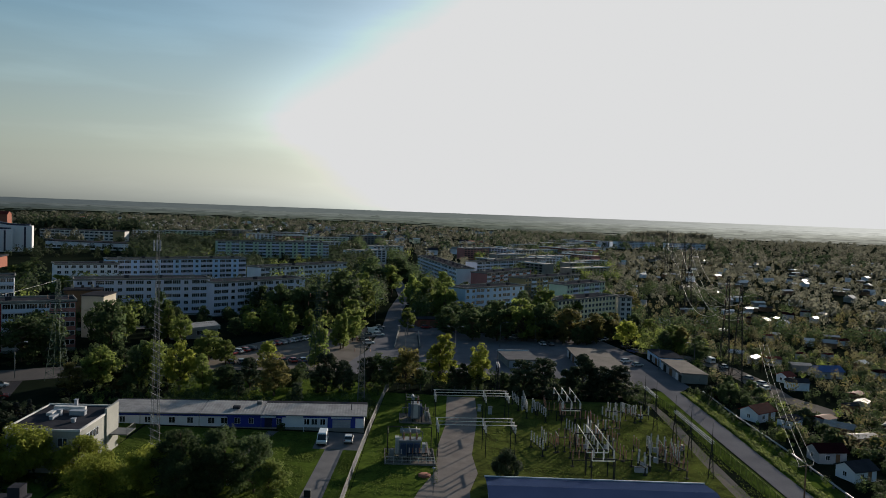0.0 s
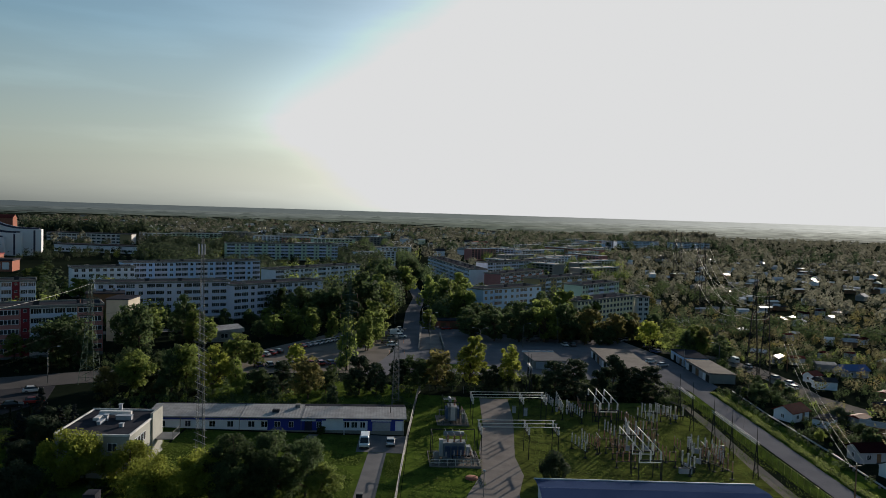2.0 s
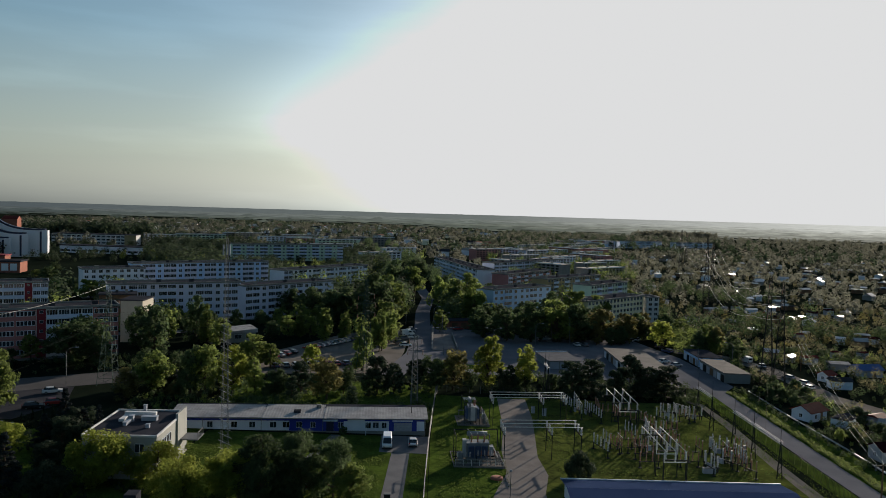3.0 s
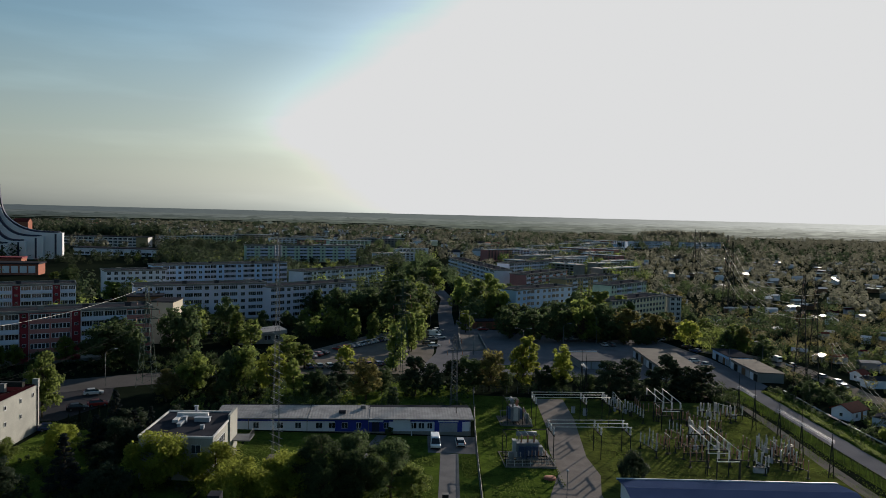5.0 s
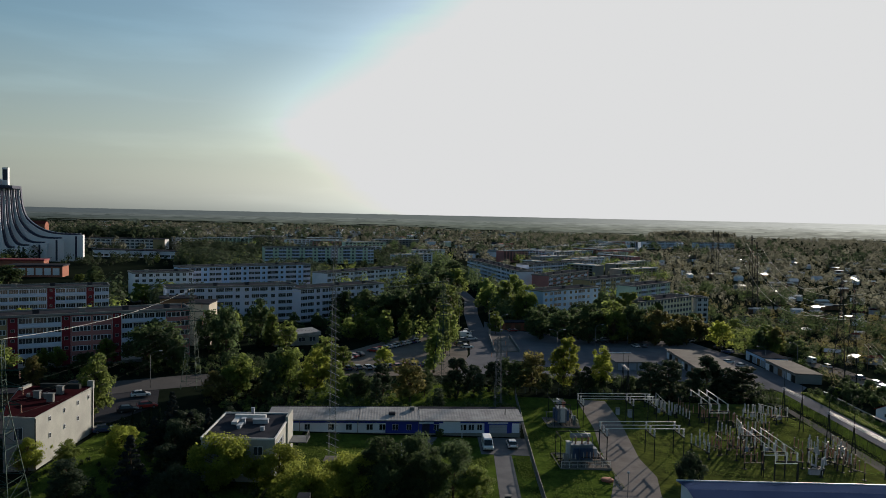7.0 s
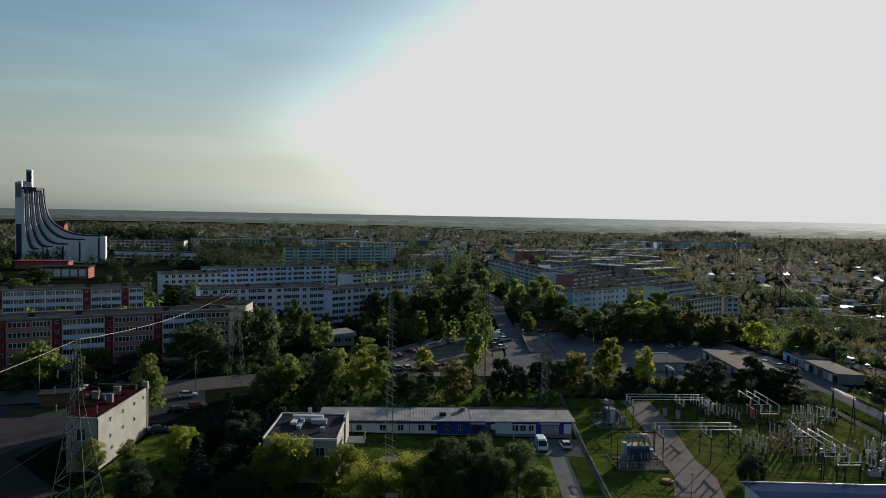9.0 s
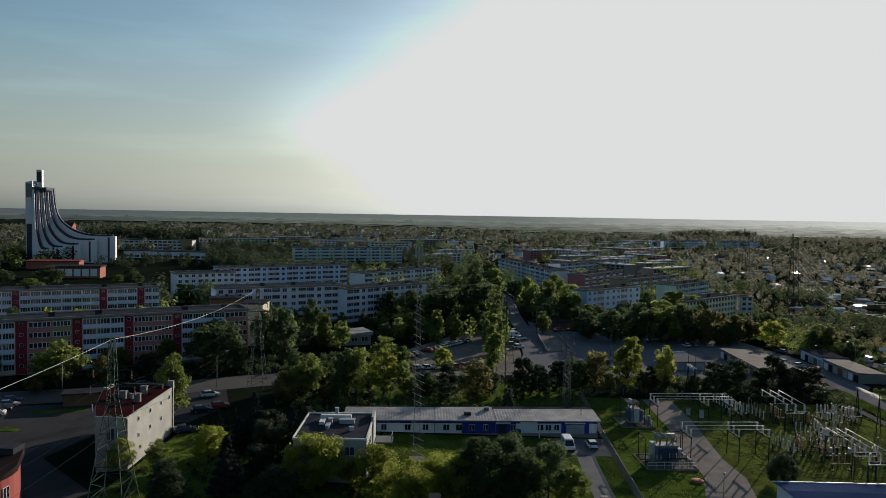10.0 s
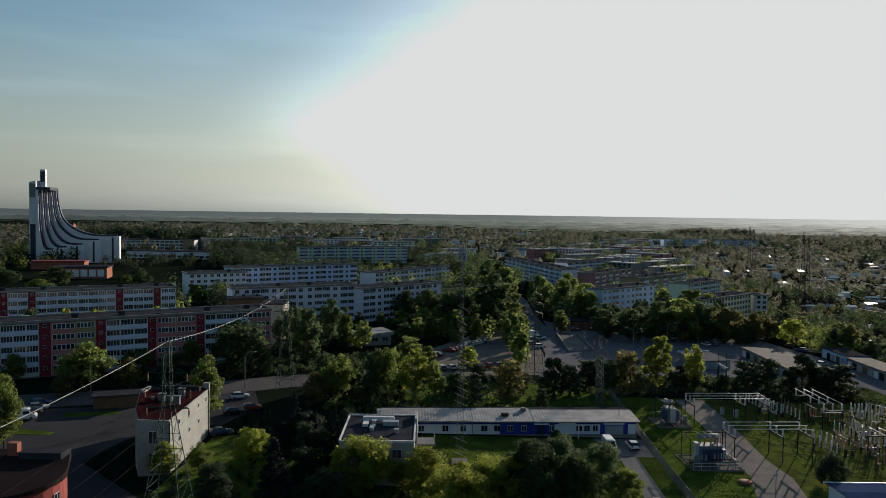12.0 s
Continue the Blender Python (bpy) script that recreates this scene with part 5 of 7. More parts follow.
plant_all(("broad", 86.7, 368.5, 15.6, 7), ("brown", 97.7, 371.9, 15.7, 7.1), ("bush", -65.2, 115.9, 9.2, 6.2), ("bush", -55.2, 115.7, 8.0, 5.6), ("bush", -49.5, 110.5, 7.5, 5.0), ("bright", -41.5, 112.5, 9.0, 4.6), ("spruce", -77.3, 112.0, 9.2, 3.4), ("broad", -92.6, 122.5, 5.2, 2.4), ("bush", -44.0, 116.2, 6.6, 5.2), ("larch", -32.9, 117.7, 9.8, 5.0), ("larch", -38.2, 113, 10.6, 5.2), ("larch", -27.4, 116, 9.6, 4.6), ("broad", -24.6, 113.5, 7.6, 3.6), ("darkbush", 14, 127.8, 6.2, 3.2), ("shrub", -30.1, 148.6, 1.9, 1.1), ("spruce", -79.3, 134.5, 10.5, 3.1), ("spruce", -76.1, 134.9, 6.8, 3.1), ("spruce", -81.2, 131, 6.7, 3), ("pine", -85.8, 109.2, 6, 3.3), ("bright", -84.6, 124.6, 8.2, 3.6), ("pine", -73.4, 128.2, 6.2, 3.0), ("pine", -74.4, 118.6, 5.8, 2.8), ("darkbush", -69.5, 108.9, 6, 4.2))
plant_all(("thuja", -93.3, 145.1, 2.4, 0.4), ("thuja", -91.6, 146.1, 2.9, 0.5), ("thuja", -90.4, 147.9, 2.9, 0.5), ("thuja", -89.1, 148.9, 3.4, 0.5), ("thuja", -88, 150.8, 3.4, 0.5), ("broad", -57.6, 134.4, 2.1, 1.7), ("bush", -98.1, 124.2, 3.9, 2.4), ("broad", -137, 172.2, 13.0, 6.4), ("broad", -128.5, 127.7, 15.9, 3.3), ("brown", -139.5, 166.5, 5.2, 2.8), ("dark", -158.4, 187.9, 5.9, 3.5), ("dark", -167.9, 193.7, 6.1, 2.9), ("brown", -127.1, 173.5, 8.7, 2.9), ("dark", -125.2, 192.5, 5.9, 4.4), ("dark", -93, 212.9, 16.7, 6.1), ("broad", -80.2, 233.3, 10.7, 3.9), ("dark", -115.5, 209, 9.7, 4.7))
plant_all(("dark", -100.9, 196.3, 9.1, 3.7), ("bright", -163, 232, 12.5, 5.4), ("bright", -172.5, 228, 12, 5.6), ("dark", -182, 226, 12, 5.8), ("broad", -153.5, 238, 10, 4.2), ("broad", -166.2, 328.7, 11.5, 7.5), ("bright", -158.4, 336.2, 11.5, 7.2), ("bright", -96.9, 118.5, 6.9, 2.7), ("dark", -243.5, 348, 6.7, 6.6), ("dark", -269.1, 399.5, 10.9, 10.6), ("brown", -81.6, 165.6, 8.8, 3.8), ("broad", -77.5, 171.9, 12, 4.9), ("dark", -69.6, 173.8, 13.6, 4), ("broad", -63.5, 208.9, 10.4, 5.1), ("dark", -109.7, 196.2, 14.5, 7.5), ("dark", -99.9, 234.6, 12.7, 5.9), ("dark", 92.7, 256.3, 8, 4.9), ("dark", -296, 399, 9.5, 9), ("broad", -262, 372, 6.5, 7), ("dark", -222, 398, 9, 6.5), ("broad", -240, 420, 5.5, 4.5), ("dark", -196, 372, 6, 5), ("broad", -187, 402, 7, 6), ("dark", -330, 440, 8, 8), ("broad", -205, 440, 6, 5), ("dark", -246, 452, 7, 6))



grove = random.Random(21)


def thicket(n, x0, x1, y0, y1, kinds, h0, h1, keep=None):
    """More trees of the given kinds, strewn over a stretch of ground."""
    done = 0
    while done < n:
        x, y = grove.uniform(x0, x1), grove.uniform(y0, y1)
        if keep is None or keep(x, y):
            plant(grove.choice(kinds), round(x, 1), round(y, 1), round(grove.uniform(h0, h1), 1))
            done += 1


thicket(7, -72, -20, 164, 182, ("pine", "dark", "pine"), 4, 6.5)
thicket(34, -132, -50, 250, 286, ("dark", "broad", "dark"), 5, 8, lambda x, y: y > 262 + (x + 60) * 0.4 and not (-77 < x < -45 and 228 < y < 260))
thicket(5, -125, -62, 222, 245, ("dark", "broad"), 3, 5, lambda x, y: y > 218 + (x + 104) * 0.6 and not (-77 < x < -45))
thicket(2, -60, -26, 189, 195, ("pine", "dark"), 5, 6)
thicket(6, -33, -27.5, 218, 272, ("poplar", "broad", "broad"), 9, 14)
thicket(6, -10, 22, 190, 198, ("pine", "dark"), 4, 6.5)
thicket(7, -80, -71, 124, 145, ("spruce", "pine", "spruce", "darkbush"), 5, 9)
thicket(4, -45, -28, 104, 116, ("dark", "broad", "dark"), 7, 10)
thicket(26, 4, 82, 286, 316, ("dark", "brown", "broad", "dark"), 9, 13)
thicket(10, 0, 66, 274, 284, ("dark", "dark", "brown"), 7, 11)
thicket(8, -2, 92, 262, 300, ("dark", "brown", "dark", "broad"), 8, 12, lambda x, y: y > 281 or x > 80)
thicket(14, -12, 20, 300, 420, ("broad", "dark", "poplar"), 10, 16)
thicket(10, -45, -26, 300, 420, ("broad", "dark"), 12, 18)
thicket(26, 77.5, 100, 104, 165, ("shrub", "darkbush", "shrub", "broad"), 1.6, 4.0, lambda x, y: not (78 < x < 90 and 134 < y < 158))
thicket(20, 78, 93, 160, 214, ("shrub", "darkbush", "broad", "dark"), 2.0, 5.0, lambda x, y: not (78 < x < 89 and 174 < y < 188))
thicket(8, -168, -112, 168, 205, ("dark", "broad"), 6, 10, lambda x, y: abs(y - (192 + (x + 140) * 0.61)) < 5 and y < 205)


# ---------------------------------------------------------------- far woods and gardens
def woods(name, places, leaf, per, size, seed, label, category="trees"):
    """Many far trees as one mass of leaf clumps. places: rows of x, y, height, radius."""
    rng = np.random.default_rng(seed)
    pl = np.asarray(places)
    n = len(pl)
    d = rng.normal(0, 1, (n, per, 3))
    d /= np.linalg.norm(d, axis=2, keepdims=True)
    lump = 1 + 0.35 * np.sin(d[..., :1] * 5 + pl[:, None, :1]) * np.cos(d[..., 2:] * 4 + pl[:, None, 1:2])
    rad = rng.uniform(0.6, 1.0, (n, per, 1)) * lump
    ground_z = np.array([height(x) for x in pl[:, 0]])
    half = np.stack([pl[:, 3], pl[:, 3], pl[:, 2] * 0.46], 1)[:, None, :]
    c = d * rad * half
    c[..., 0] += pl[:, None, 0]
    c[..., 1] += pl[:, None, 1]
    c[..., 2] += (ground_z + pl[:, 2] * 0.52)[:, None]
    c, nn = c.reshape(-1, 3), d.reshape(-1, 3) + np.array((0, 0, 0.3))
    q = leaves(rng, c, nn, 1.0, 0.22)
    s = np.repeat(size * np.sqrt(pl[:, 3] / 3.0), per)[:, None, None]
    q = c[:, None, :] + (q - c[:, None, :]) * s
    tagged(quads(name, q, leaf), label, category, kind="stuff")


def scatter(rng, n, x0, x1, y0, y1, h0, h1, keep=None, even=0.0):
    out = []
    while len(out) < n:
        x, y = rng.uniform(x0, x1), rng.uniform(y0, y1)
        patchy = noise.noise((x / 55, y / 90, 2.0)) + 0.6 * noise.noise((x / 20, y / 30, 5.0))
        if patchy > rng.uniform(-0.5 - even, 0.35 - even) and (keep is None or keep(x, y)):
            h = rng.uniform(h0, h1)
            out.append((x, y, h, h * rng.uniform(0.32, 0.5)))
    return out


wrng = random.Random(11)


def street_x(y):
    return float(np.interp(y, (205, 340, 398, 556, 857, 1000), (-20, -18, -16, -38, -80, -95)))


def off_street(x, y):
    if -345 < x < -240 and 385 < y < 520:
        return False
    if 270 < x < 500 and 1100 < y < 1330:
        return False
    return abs(x - street_x(y)) > 9


def open_view(x, y):
    """False over the low ground before the school and the nearer blocks, where no tall trees stand."""
    u = (x + 25) / y
    if 470 < y < 770 and -0.57 < u < -0.37 or 500 < y < 640 and -0.27 < u < -0.10:
        return False
    if y < 480 and x < -185 or 315 < y < 412 and -0.46 < u < -0.19 or 360 < y < 455 and -0.2 < u < -0.06:
        return False
    return off_street(x, y)


def low_ground(x, y):
    return off_street(x, y) and not open_view(x, y) and (y > 480 or x > -185)


def before_blocks(seed, back, ahead):
    """Trees along the fronts of the farther blocks."""
    r, out = random.Random(seed), []
    for (xa, ya), (xb, yb) in FRONTS:
        d = Vector((xb - xa, yb - ya))
        n = d.normalized()
        for i in range(int(d.length / 5)):
            u, off = r.random(), r.uniform(back, ahead)
            x, y = xa + d.x * u + n.y * off, ya + d.y * u - n.x * off
            if off_street(x, y):
                h = r.uniform(7, 13)
                out.append((x, y, h, h * r.uniform(0.32, 0.48)))
    return out


woods("town_trees", before_blocks(31, 5, 16), LEAF_DARK, 110, 0.45, 21, "dark trees close before the far blocks")
woods("town_trees", before_blocks(32, 5, 14), LEAF_MID, 100, 0.45, 22, "green trees close before the far blocks")
street_row = []
for i in range(120):
    y = wrng.uniform(300, 900)
    street_row.append((street_x(y) + wrng.choice((-1, 1)) * wrng.uniform(8.5, 16), y, wrng.uniform(9, 16), wrng.uniform(3.2, 5.2)))
woods("street_trees", street_row, LEAF_DARK, 260, 0.42, 23, "full green trees lining the long street")
# gardens to the east
def in_gardens(x, y):
    """The allotments, without the track, the garages and the wood beside them."""
    track = float(np.interp(y, (190, 207, 226, 247, 263), (106, 99, 100.5, 98.5, 90)))
    if 188 < y < 266 and abs(x - track) < 5.4:
        return False
    if 210 < y < 264 and x < 85.5:
        return False
    if any(abs(x - a) < 6 and abs(y - b) < 6 for a, b in ((82, 182), (83, 140), (83, 151), (112, 229), (130, 239))):
        return False
    return x > 77.8 + max(0, (y - 170) * 0.04) and not (x < 96 and 260 < y < 420)


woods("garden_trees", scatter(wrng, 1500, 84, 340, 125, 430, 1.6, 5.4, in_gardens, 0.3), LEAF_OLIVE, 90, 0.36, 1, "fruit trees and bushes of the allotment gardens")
woods("garden_trees", scatter(wrng, 500, 84, 340, 125, 430, 1.2, 4.0, in_gardens), LEAF_DARK, 90, 0.36, 2, "fresh green bushes of the allotment gardens")
woods("garden_trees", scatter(wrng, 520, 84, 340, 130, 430, 1.5, 5.0, in_gardens), LEAF_BROWN, 90, 0.34, 3, "budding olive-brown bushes of the allotment gardens")
woods("garden_trees", scatter(wrng, 2400, 110, 800, 420, 1100, 2.0, 6.0, lambda x, y: x > y * 0.24, 0.35), LEAF_HAZED, 64, 0.66, 4, "far trees of the allotment gardens, paled for haze")
woods("garden_trees", scatter(wrng, 1000, 110, 800, 420, 1100, 2.0, 5, lambda x, y: x > y * 0.24), LEAF_OLIVE, 60, 0.66, 5, "far olive-brown trees of the allotment gardens, paled for haze")
woods("garden_trees", scatter(wrng, 1300, 76.5, 170, 100, 280, 1.1, 3.8, in_gardens, 0.3), LEAF_DARK, 90, 0.36, 26, "dense bushes of the nearest allotments")
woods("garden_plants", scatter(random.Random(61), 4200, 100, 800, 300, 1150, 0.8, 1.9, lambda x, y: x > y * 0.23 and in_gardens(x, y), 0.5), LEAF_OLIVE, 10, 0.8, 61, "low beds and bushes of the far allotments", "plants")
woods("garden_trees", scatter(wrng, 420, 76.5, 170, 100, 280, 1.0, 3.4, in_gardens), LEAF_MID, 80, 0.36, 27, "green bushes of the nearest allotments")
# between the blocks
woods("town_trees", scatter(wrng, 520, -260, -30, 300, 720, 7, 15, open_view, -0.12), LEAF_GROVE, 150, 0.6, 6, "dark trees between the blocks of flats")
woods("town_trees", scatter(wrng, 150, -260, -30, 250, 620, 6, 11, open_view), LEAF_MID, 150, 0.5, 7, "green trees between the blocks of flats")
woods("town_trees", scatter(wrng, 420, -5, 330, 370, 1000, 5, 10, off_street), LEAF_HAZED, 90, 0.7, 8, "trees between the blocks of the estate, paled for haze")
woods("town_trees", scatter(wrng, 200, 90, 200, 300, 520, 5, 10), LEAF_DARK, 120, 0.45, 9, "trees at the edge of the allotments")
woods("town_trees", scatter(wrng, 560, -620, -190, 300, 760, 7, 15, open_view, -0.12), LEAF_GROVE, 140, 0.62, 24, "dark trees round the church")
woods("town_trees", scatter(wrng, 120, -520, -190, 300, 700, 5, 11, open_view), LEAF_MID, 140, 0.6, 25, "green trees round the church")
woods("town_trees", scatter(random.Random(71), 260, -420, -45, 315, 760, 3.5, 7.5, low_ground, 0.1), LEAF_GROVE, 130, 0.5, 28, "low dark trees before the school and the blocks")
woods("town_trees", scatter(random.Random(72), 60, -260, -45, 315, 640, 3.5, 8, low_ground), LEAF_MID, 130, 0.45, 29, "low green trees before the blocks")
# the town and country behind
woods("far_trees", scatter(wrng, 3800, -1000, 1200, 700, 2050, 6, 15, off_street, 0.2), LEAF_HAZED, 56, 1.05, 12, "tree masses of the far town, paled for haze")
woods("far_trees", scatter(wrng, 900, -900, 700, 800, 2050, 8, 17), LEAF_GROVE, 60, 1.1, 13, "green tree masses of the far town")
woods("far_trees", scatter(wrng, 130, -475, -335, 830, 900, 19, 27), LEAF_GROVE, 60, 1.0, 15, "tall dark grove behind the school")
woods("far_trees", [(-243, 640, 19, 6), (-233, 652, 17, 6), (-250, 630, 16, 6), (-216, 662, 17, 6), (-193, 668, 23, 8), (-186, 675, 20, 7), (-205, 690, 18, 7), (-280, 700, 17, 7), (-265, 690, 16, 6), (-74, 655, 20, 8), (-84, 668, 17, 7)], LEAF_GROVE, 420, 0.5, 17, "single tall dark trees beside the far blocks")
woods("far_trees", scatter(wrng, 130, 545, 770, 2040, 2130, 16, 24), LEAF_HAZED, 110, 1.0, 16, "tall grove beyond the allotments, paled for haze")


def undergrowth(n, x0, x1, y0, y1, seed, leaf, h0=0.8, h1=2.6, keep=None, per=60, size=0.36):
    """Bushes and saplings that fill the ground below the trees."""
    woods("undergrowth", scatter(random.Random(seed), n, x0, x1, y0, y1, h0, h1, keep), leaf, per, size, seed, "dense bushes and saplings under the trees", "bushes")


def clear_of_roads(x, y):
    if abs(y - (201 + (x + 66) * 0.52)) < 8.5 and x < -62:
        return False
    if -66 < x < -21 and y > 196 + (x + 66) * 0.25:
        return False
    if -24 < x < -12 and y > 204:
        return False
    return not (-62 < x < -12 and y < 158) and not (x < -93 and y < 176)


undergrowth(360, -79, -12, 158, 204, 41, LEAF_DARK, keep=clear_of_roads)
undergrowth(140, -79, -12, 158, 204, 42, LEAF_MID, 0.6, 2.0, clear_of_roads)
undergrowth(260, -185, -70, 180, 240, 43, LEAF_DARK, 0.8, 2.4, lambda x, y: clear_of_roads(x, y) and y < 214 + (x + 104) * 0.614 - 3)
undergrowth(300, -150, -30, 215, 292, 44, LEAF_DARK, 1.0, 3.0, lambda x, y: y > 222 + (x + 104) * 0.62 and not (-78 < x < -20 and y < 290 and y < 262 + (x + 60) * 0.4))
undergrowth(300, -11, 60, 188, 211, 45, LEAF_DARK, 0.9, 3.2)
undergrowth(60, 60, 100, 262, 300, 49, LEAF_MID, 3.0, 8.0, lambda x, y: x > 76 or y > 290, 160, 0.3)
undergrowth(170, -94, -58, 103, 147, 47, LEAF_PINE, 0.7, 2.2, lambda x, y: not (-70 < x < -56 and y > 116) and x > -95)


undergrowth(90, 73.2, 76.5, 100, 208, 51, LEAF_DARK, 0.7, 2.3, lambda x, y: x > 70.6 + (y - 100) * 0.015)


def tufts(name, seed, n, x0, x1, y0, y1, material, label, keep=None):
    """Loose blades and weeds of a lawn, too many to count."""
    rng = np.random.default_rng(seed)
    x, y = rng.uniform(x0, x1, n), rng.uniform(y0, y1, n)
    thick = np.array([noise.noise((a * 0.22, b * 0.22, seed)) + 0.5 * noise.noise((a * 0.9, b * 0.9, seed)) for a, b in zip(x, y)])
    ok = thick > rng.uniform(-0.5, 0.45, n)
    if keep is not None:
        ok &= keep(x, y)
    x, y = x[ok], y[ok]
    c = np.stack([x, y, np.array([height(a) for a in x]) + 0.1], 1)
    out = rng.normal(0, 0.5, (len(x), 3)) * np.array((1, 1, 0.3)) + np.array((0, -0.8, 0.15))
    tagged(quads(name, leaves(rng, c, out, 0.12), material), label, "grass", kind="stuff")


on_yard = lambda x, y: ~((x > -1.5) & (x < 11.5) & (y > 100)) | ((x < 2.0) & (y > 124))
tufts("grass_tufts", 3, 34000, -11, 50, 118, 186, GRASSBLADE, "uneven tufts of grass in the substation yard", on_yard)
tufts("grass_tufts", 4, 9000, -11, 50, 118, 186, GRASSBLADE, "ragged grass of the substation yard", on_yard)
tufts("grass_tufts", 5, 26000, -57, -12.8, 104, 147, GRASSBLADE, "uneven tufts of lawn before the service building", lambda x, y: ~((x > -22.5) & (y > 138)) & ~((x > -20.6) & (x < -15.8)))
tufts("grass_tufts", 6, 12000, -96, -58, 104, 148, GRASSBLADE, "shaded grass beside the white house")
tufts("grass_tufts", 7, 12000, -64, -12, 160, 196, GRASSBLADE, "rough grass under the pines")
tufts("grass_tufts", 8, 5000, 51.5, 60.5, 110, 200, GRASSBLADE, "rough grass along the fence")


def far_houses():
    """Small houses of the far town and the allotment huts."""
    rng = random.Random(5)
    def hut(x, y, w, d, h, wall, roof, name, label, group):
        ob = thing(name, at(x, y, 0, rng.uniform(-40, 50)), label, "house" if "house" in name else "hut", group)
        part("wall", boxes((0, w, 0, d, -1, h)), wall, ob)
        bm = bmesh.new()
        prof = [(-0.3, h), (d / 2, h + d * rng.uniform(0.12, 0.32)), (d + 0.3, h)]
        lo, hi = [bm.verts.new((-0.3, a, b)) for a, b in prof], [bm.verts.new((w + 0.3, a, b)) for a, b in prof]
        for i in range(3):
            bm.faces.new((lo[i], lo[(i + 1) % 3], hi[(i + 1) % 3], hi[i]))
        bm.faces.new(lo[::-1])
        bm.faces.new(hi)
        part("roof", bm, roof, ob)
    for i in range(150):
        x, y = 0, 0
        while not in_gardens(x, y):
            x, y = rng.uniform(86, 330), rng.uniform(135, 430)
        hut(x, y, rng.uniform(3.0, 6.0), rng.uniform(2.6, 4.4), rng.uniform(2.0, 2.7), rng.choice((WHITE, GREYPAINT, TIMBER, GREYWALL, TIMBER, TIMBER)),
            rng.choice((TINROOF, BITUMEN, REDROOF, TINROOF, TILEROOF, TINROOF, SHEETROOF) if y > 235 else (BITUMEN, TILEROOF, SHEETROOF)), "garden_hut", "small allotment hut with sheet roof", "allotment huts")
    for i in range(150):
        y = rng.uniform(430, 1000)
        hut(rng.uniform(y * 0.25, y * 0.8), y, rng.uniform(4, 8), rng.uniform(3.5, 6), 3.0, rng.choice((WHITE, TIMBER, GREYWALL)), rng.choice((TINROOF, TINROOF, ALU, TINROOF, BITUMEN)), "garden_hut", "small far allotment hut with pale sheet roof", "allotment huts")
    for i in range(300):
        y = rng.uniform(800, 2050)
        hut(rng.uniform(-0.5 * y, 0.1 * y), y, rng.uniform(8, 14), rng.uniform(7, 10), rng.uniform(4, 6.5), rng.choice((WHITE, FRAME, OFFWHITE, WHITE, YELLOW)), rng.choice((BITUMEN, BITUMEN, GREYWALL, ALU, BRICK)), "far_house", "small detached house of the far town", "far houses")


far_houses()

# ---------------------------------------------------------------- substation
def insulator(bm, x, y, z, tall, r=0.13, seg=8):
    """A ribbed post insulator."""
    n = max(4, int(tall / 0.28))
    prof = []
    for i in range(n):
        a = z + tall * i / n
        prof += [(r * 0.6, a), (r * 1.35, a + tall / n * 0.45), (r * 0.6, a + tall / n * 0.9)]
    lathe(bm, prof, seg, x, y)


def disconnector(m, along, count, gap, tall, material, label, legs=1.2, arms=False, r=0.19):
    """A steel frame that carries a row of post insulators, every one a part; along is the row's length axis x."""
    ob = thing("disconnector", m, label, "switchgear", "substation switchgear")
    length = gap * (count - 1)
    for x in ((0, length) if length > 0.5 else (0,)):
        part("leg", boxes((x - 0.09, x + 0.09, -0.09, 0.09, -0.6, legs), (x - 0.3, x + 0.3, -0.3, 0.3, -0.6, 0.15)), DARKSTEEL, ob)
    part("beam", boxes((-0.3, length + 0.3, -0.07, 0.07, legs + 0.06, legs + 0.2)), DARKSTEEL, ob)
    bm = bmesh.new()
    insulator(bm, 0, 0, 0, tall, r)
    first = part("insulator", bm, material, ob)
    first.location = (0, 0, legs + 0.2)
    for i in range(1, count):
        share(first, ob, pose(i * gap, 0, legs + 0.2))
    cap = part("terminal", boxes((-0.11, 0.11, -0.11, 0.11, legs + 0.2 + tall, legs + 0.3 + tall)), GALV, ob)
    for i in range(1, count):
        share(cap, ob, pose(i * gap, 0, 0))
    if arms:
        part("contact_arm", tubes(((-0.3, 0, legs + 0.32 + tall), (length + 0.3, 0, legs + 0.32 + tall), 0.045)), ALU, ob)
    return ob


def breaker(m, label):
    """A three-pole circuit breaker: pale poles on a box frame."""
    ob = thing("circuit_breaker", m, label, "switchgear", "substation breakers")
    part("frame", boxes((-0.25, 3.85, -0.25, 0.25, 0.8, 1.05), (-0.15, 0.05, -0.12, 0.12, -0.6, 0.8), (3.55, 3.75, -0.12, 0.12, -0.6, 0.8)), DARKSTEEL, ob)
    part("drive_box", boxes((1.3, 2.3, -0.55, -0.26, 0.2, 1.2)), GREYPAINT, ob)
    bm = bmesh.new()
    insulator(bm, 0, 0, 0, 0.8, 0.14, 9)
    lathe(bm, [(0.1, 0.8), (0.17, 0.86), (0.17, 1.02), (0.1, 1.1)], 9)
    insulator(bm, 0, 0, 1.1, 0.85, 0.16, 9)
    lathe(bm, [(0.14, 1.95), (0.2, 2.0), (0.2, 2.1), (0.05, 2.15)], 9)
    pole = part("pole", bm, PORCELAIN_W, ob, "pale ribbed breaker pole")
    pole.location = (0.1, 0, 1.05)
    for i in (1, 2):
        share(pole, ob, pose(0.1 + i * 1.75, 0, 1.05))
    return ob


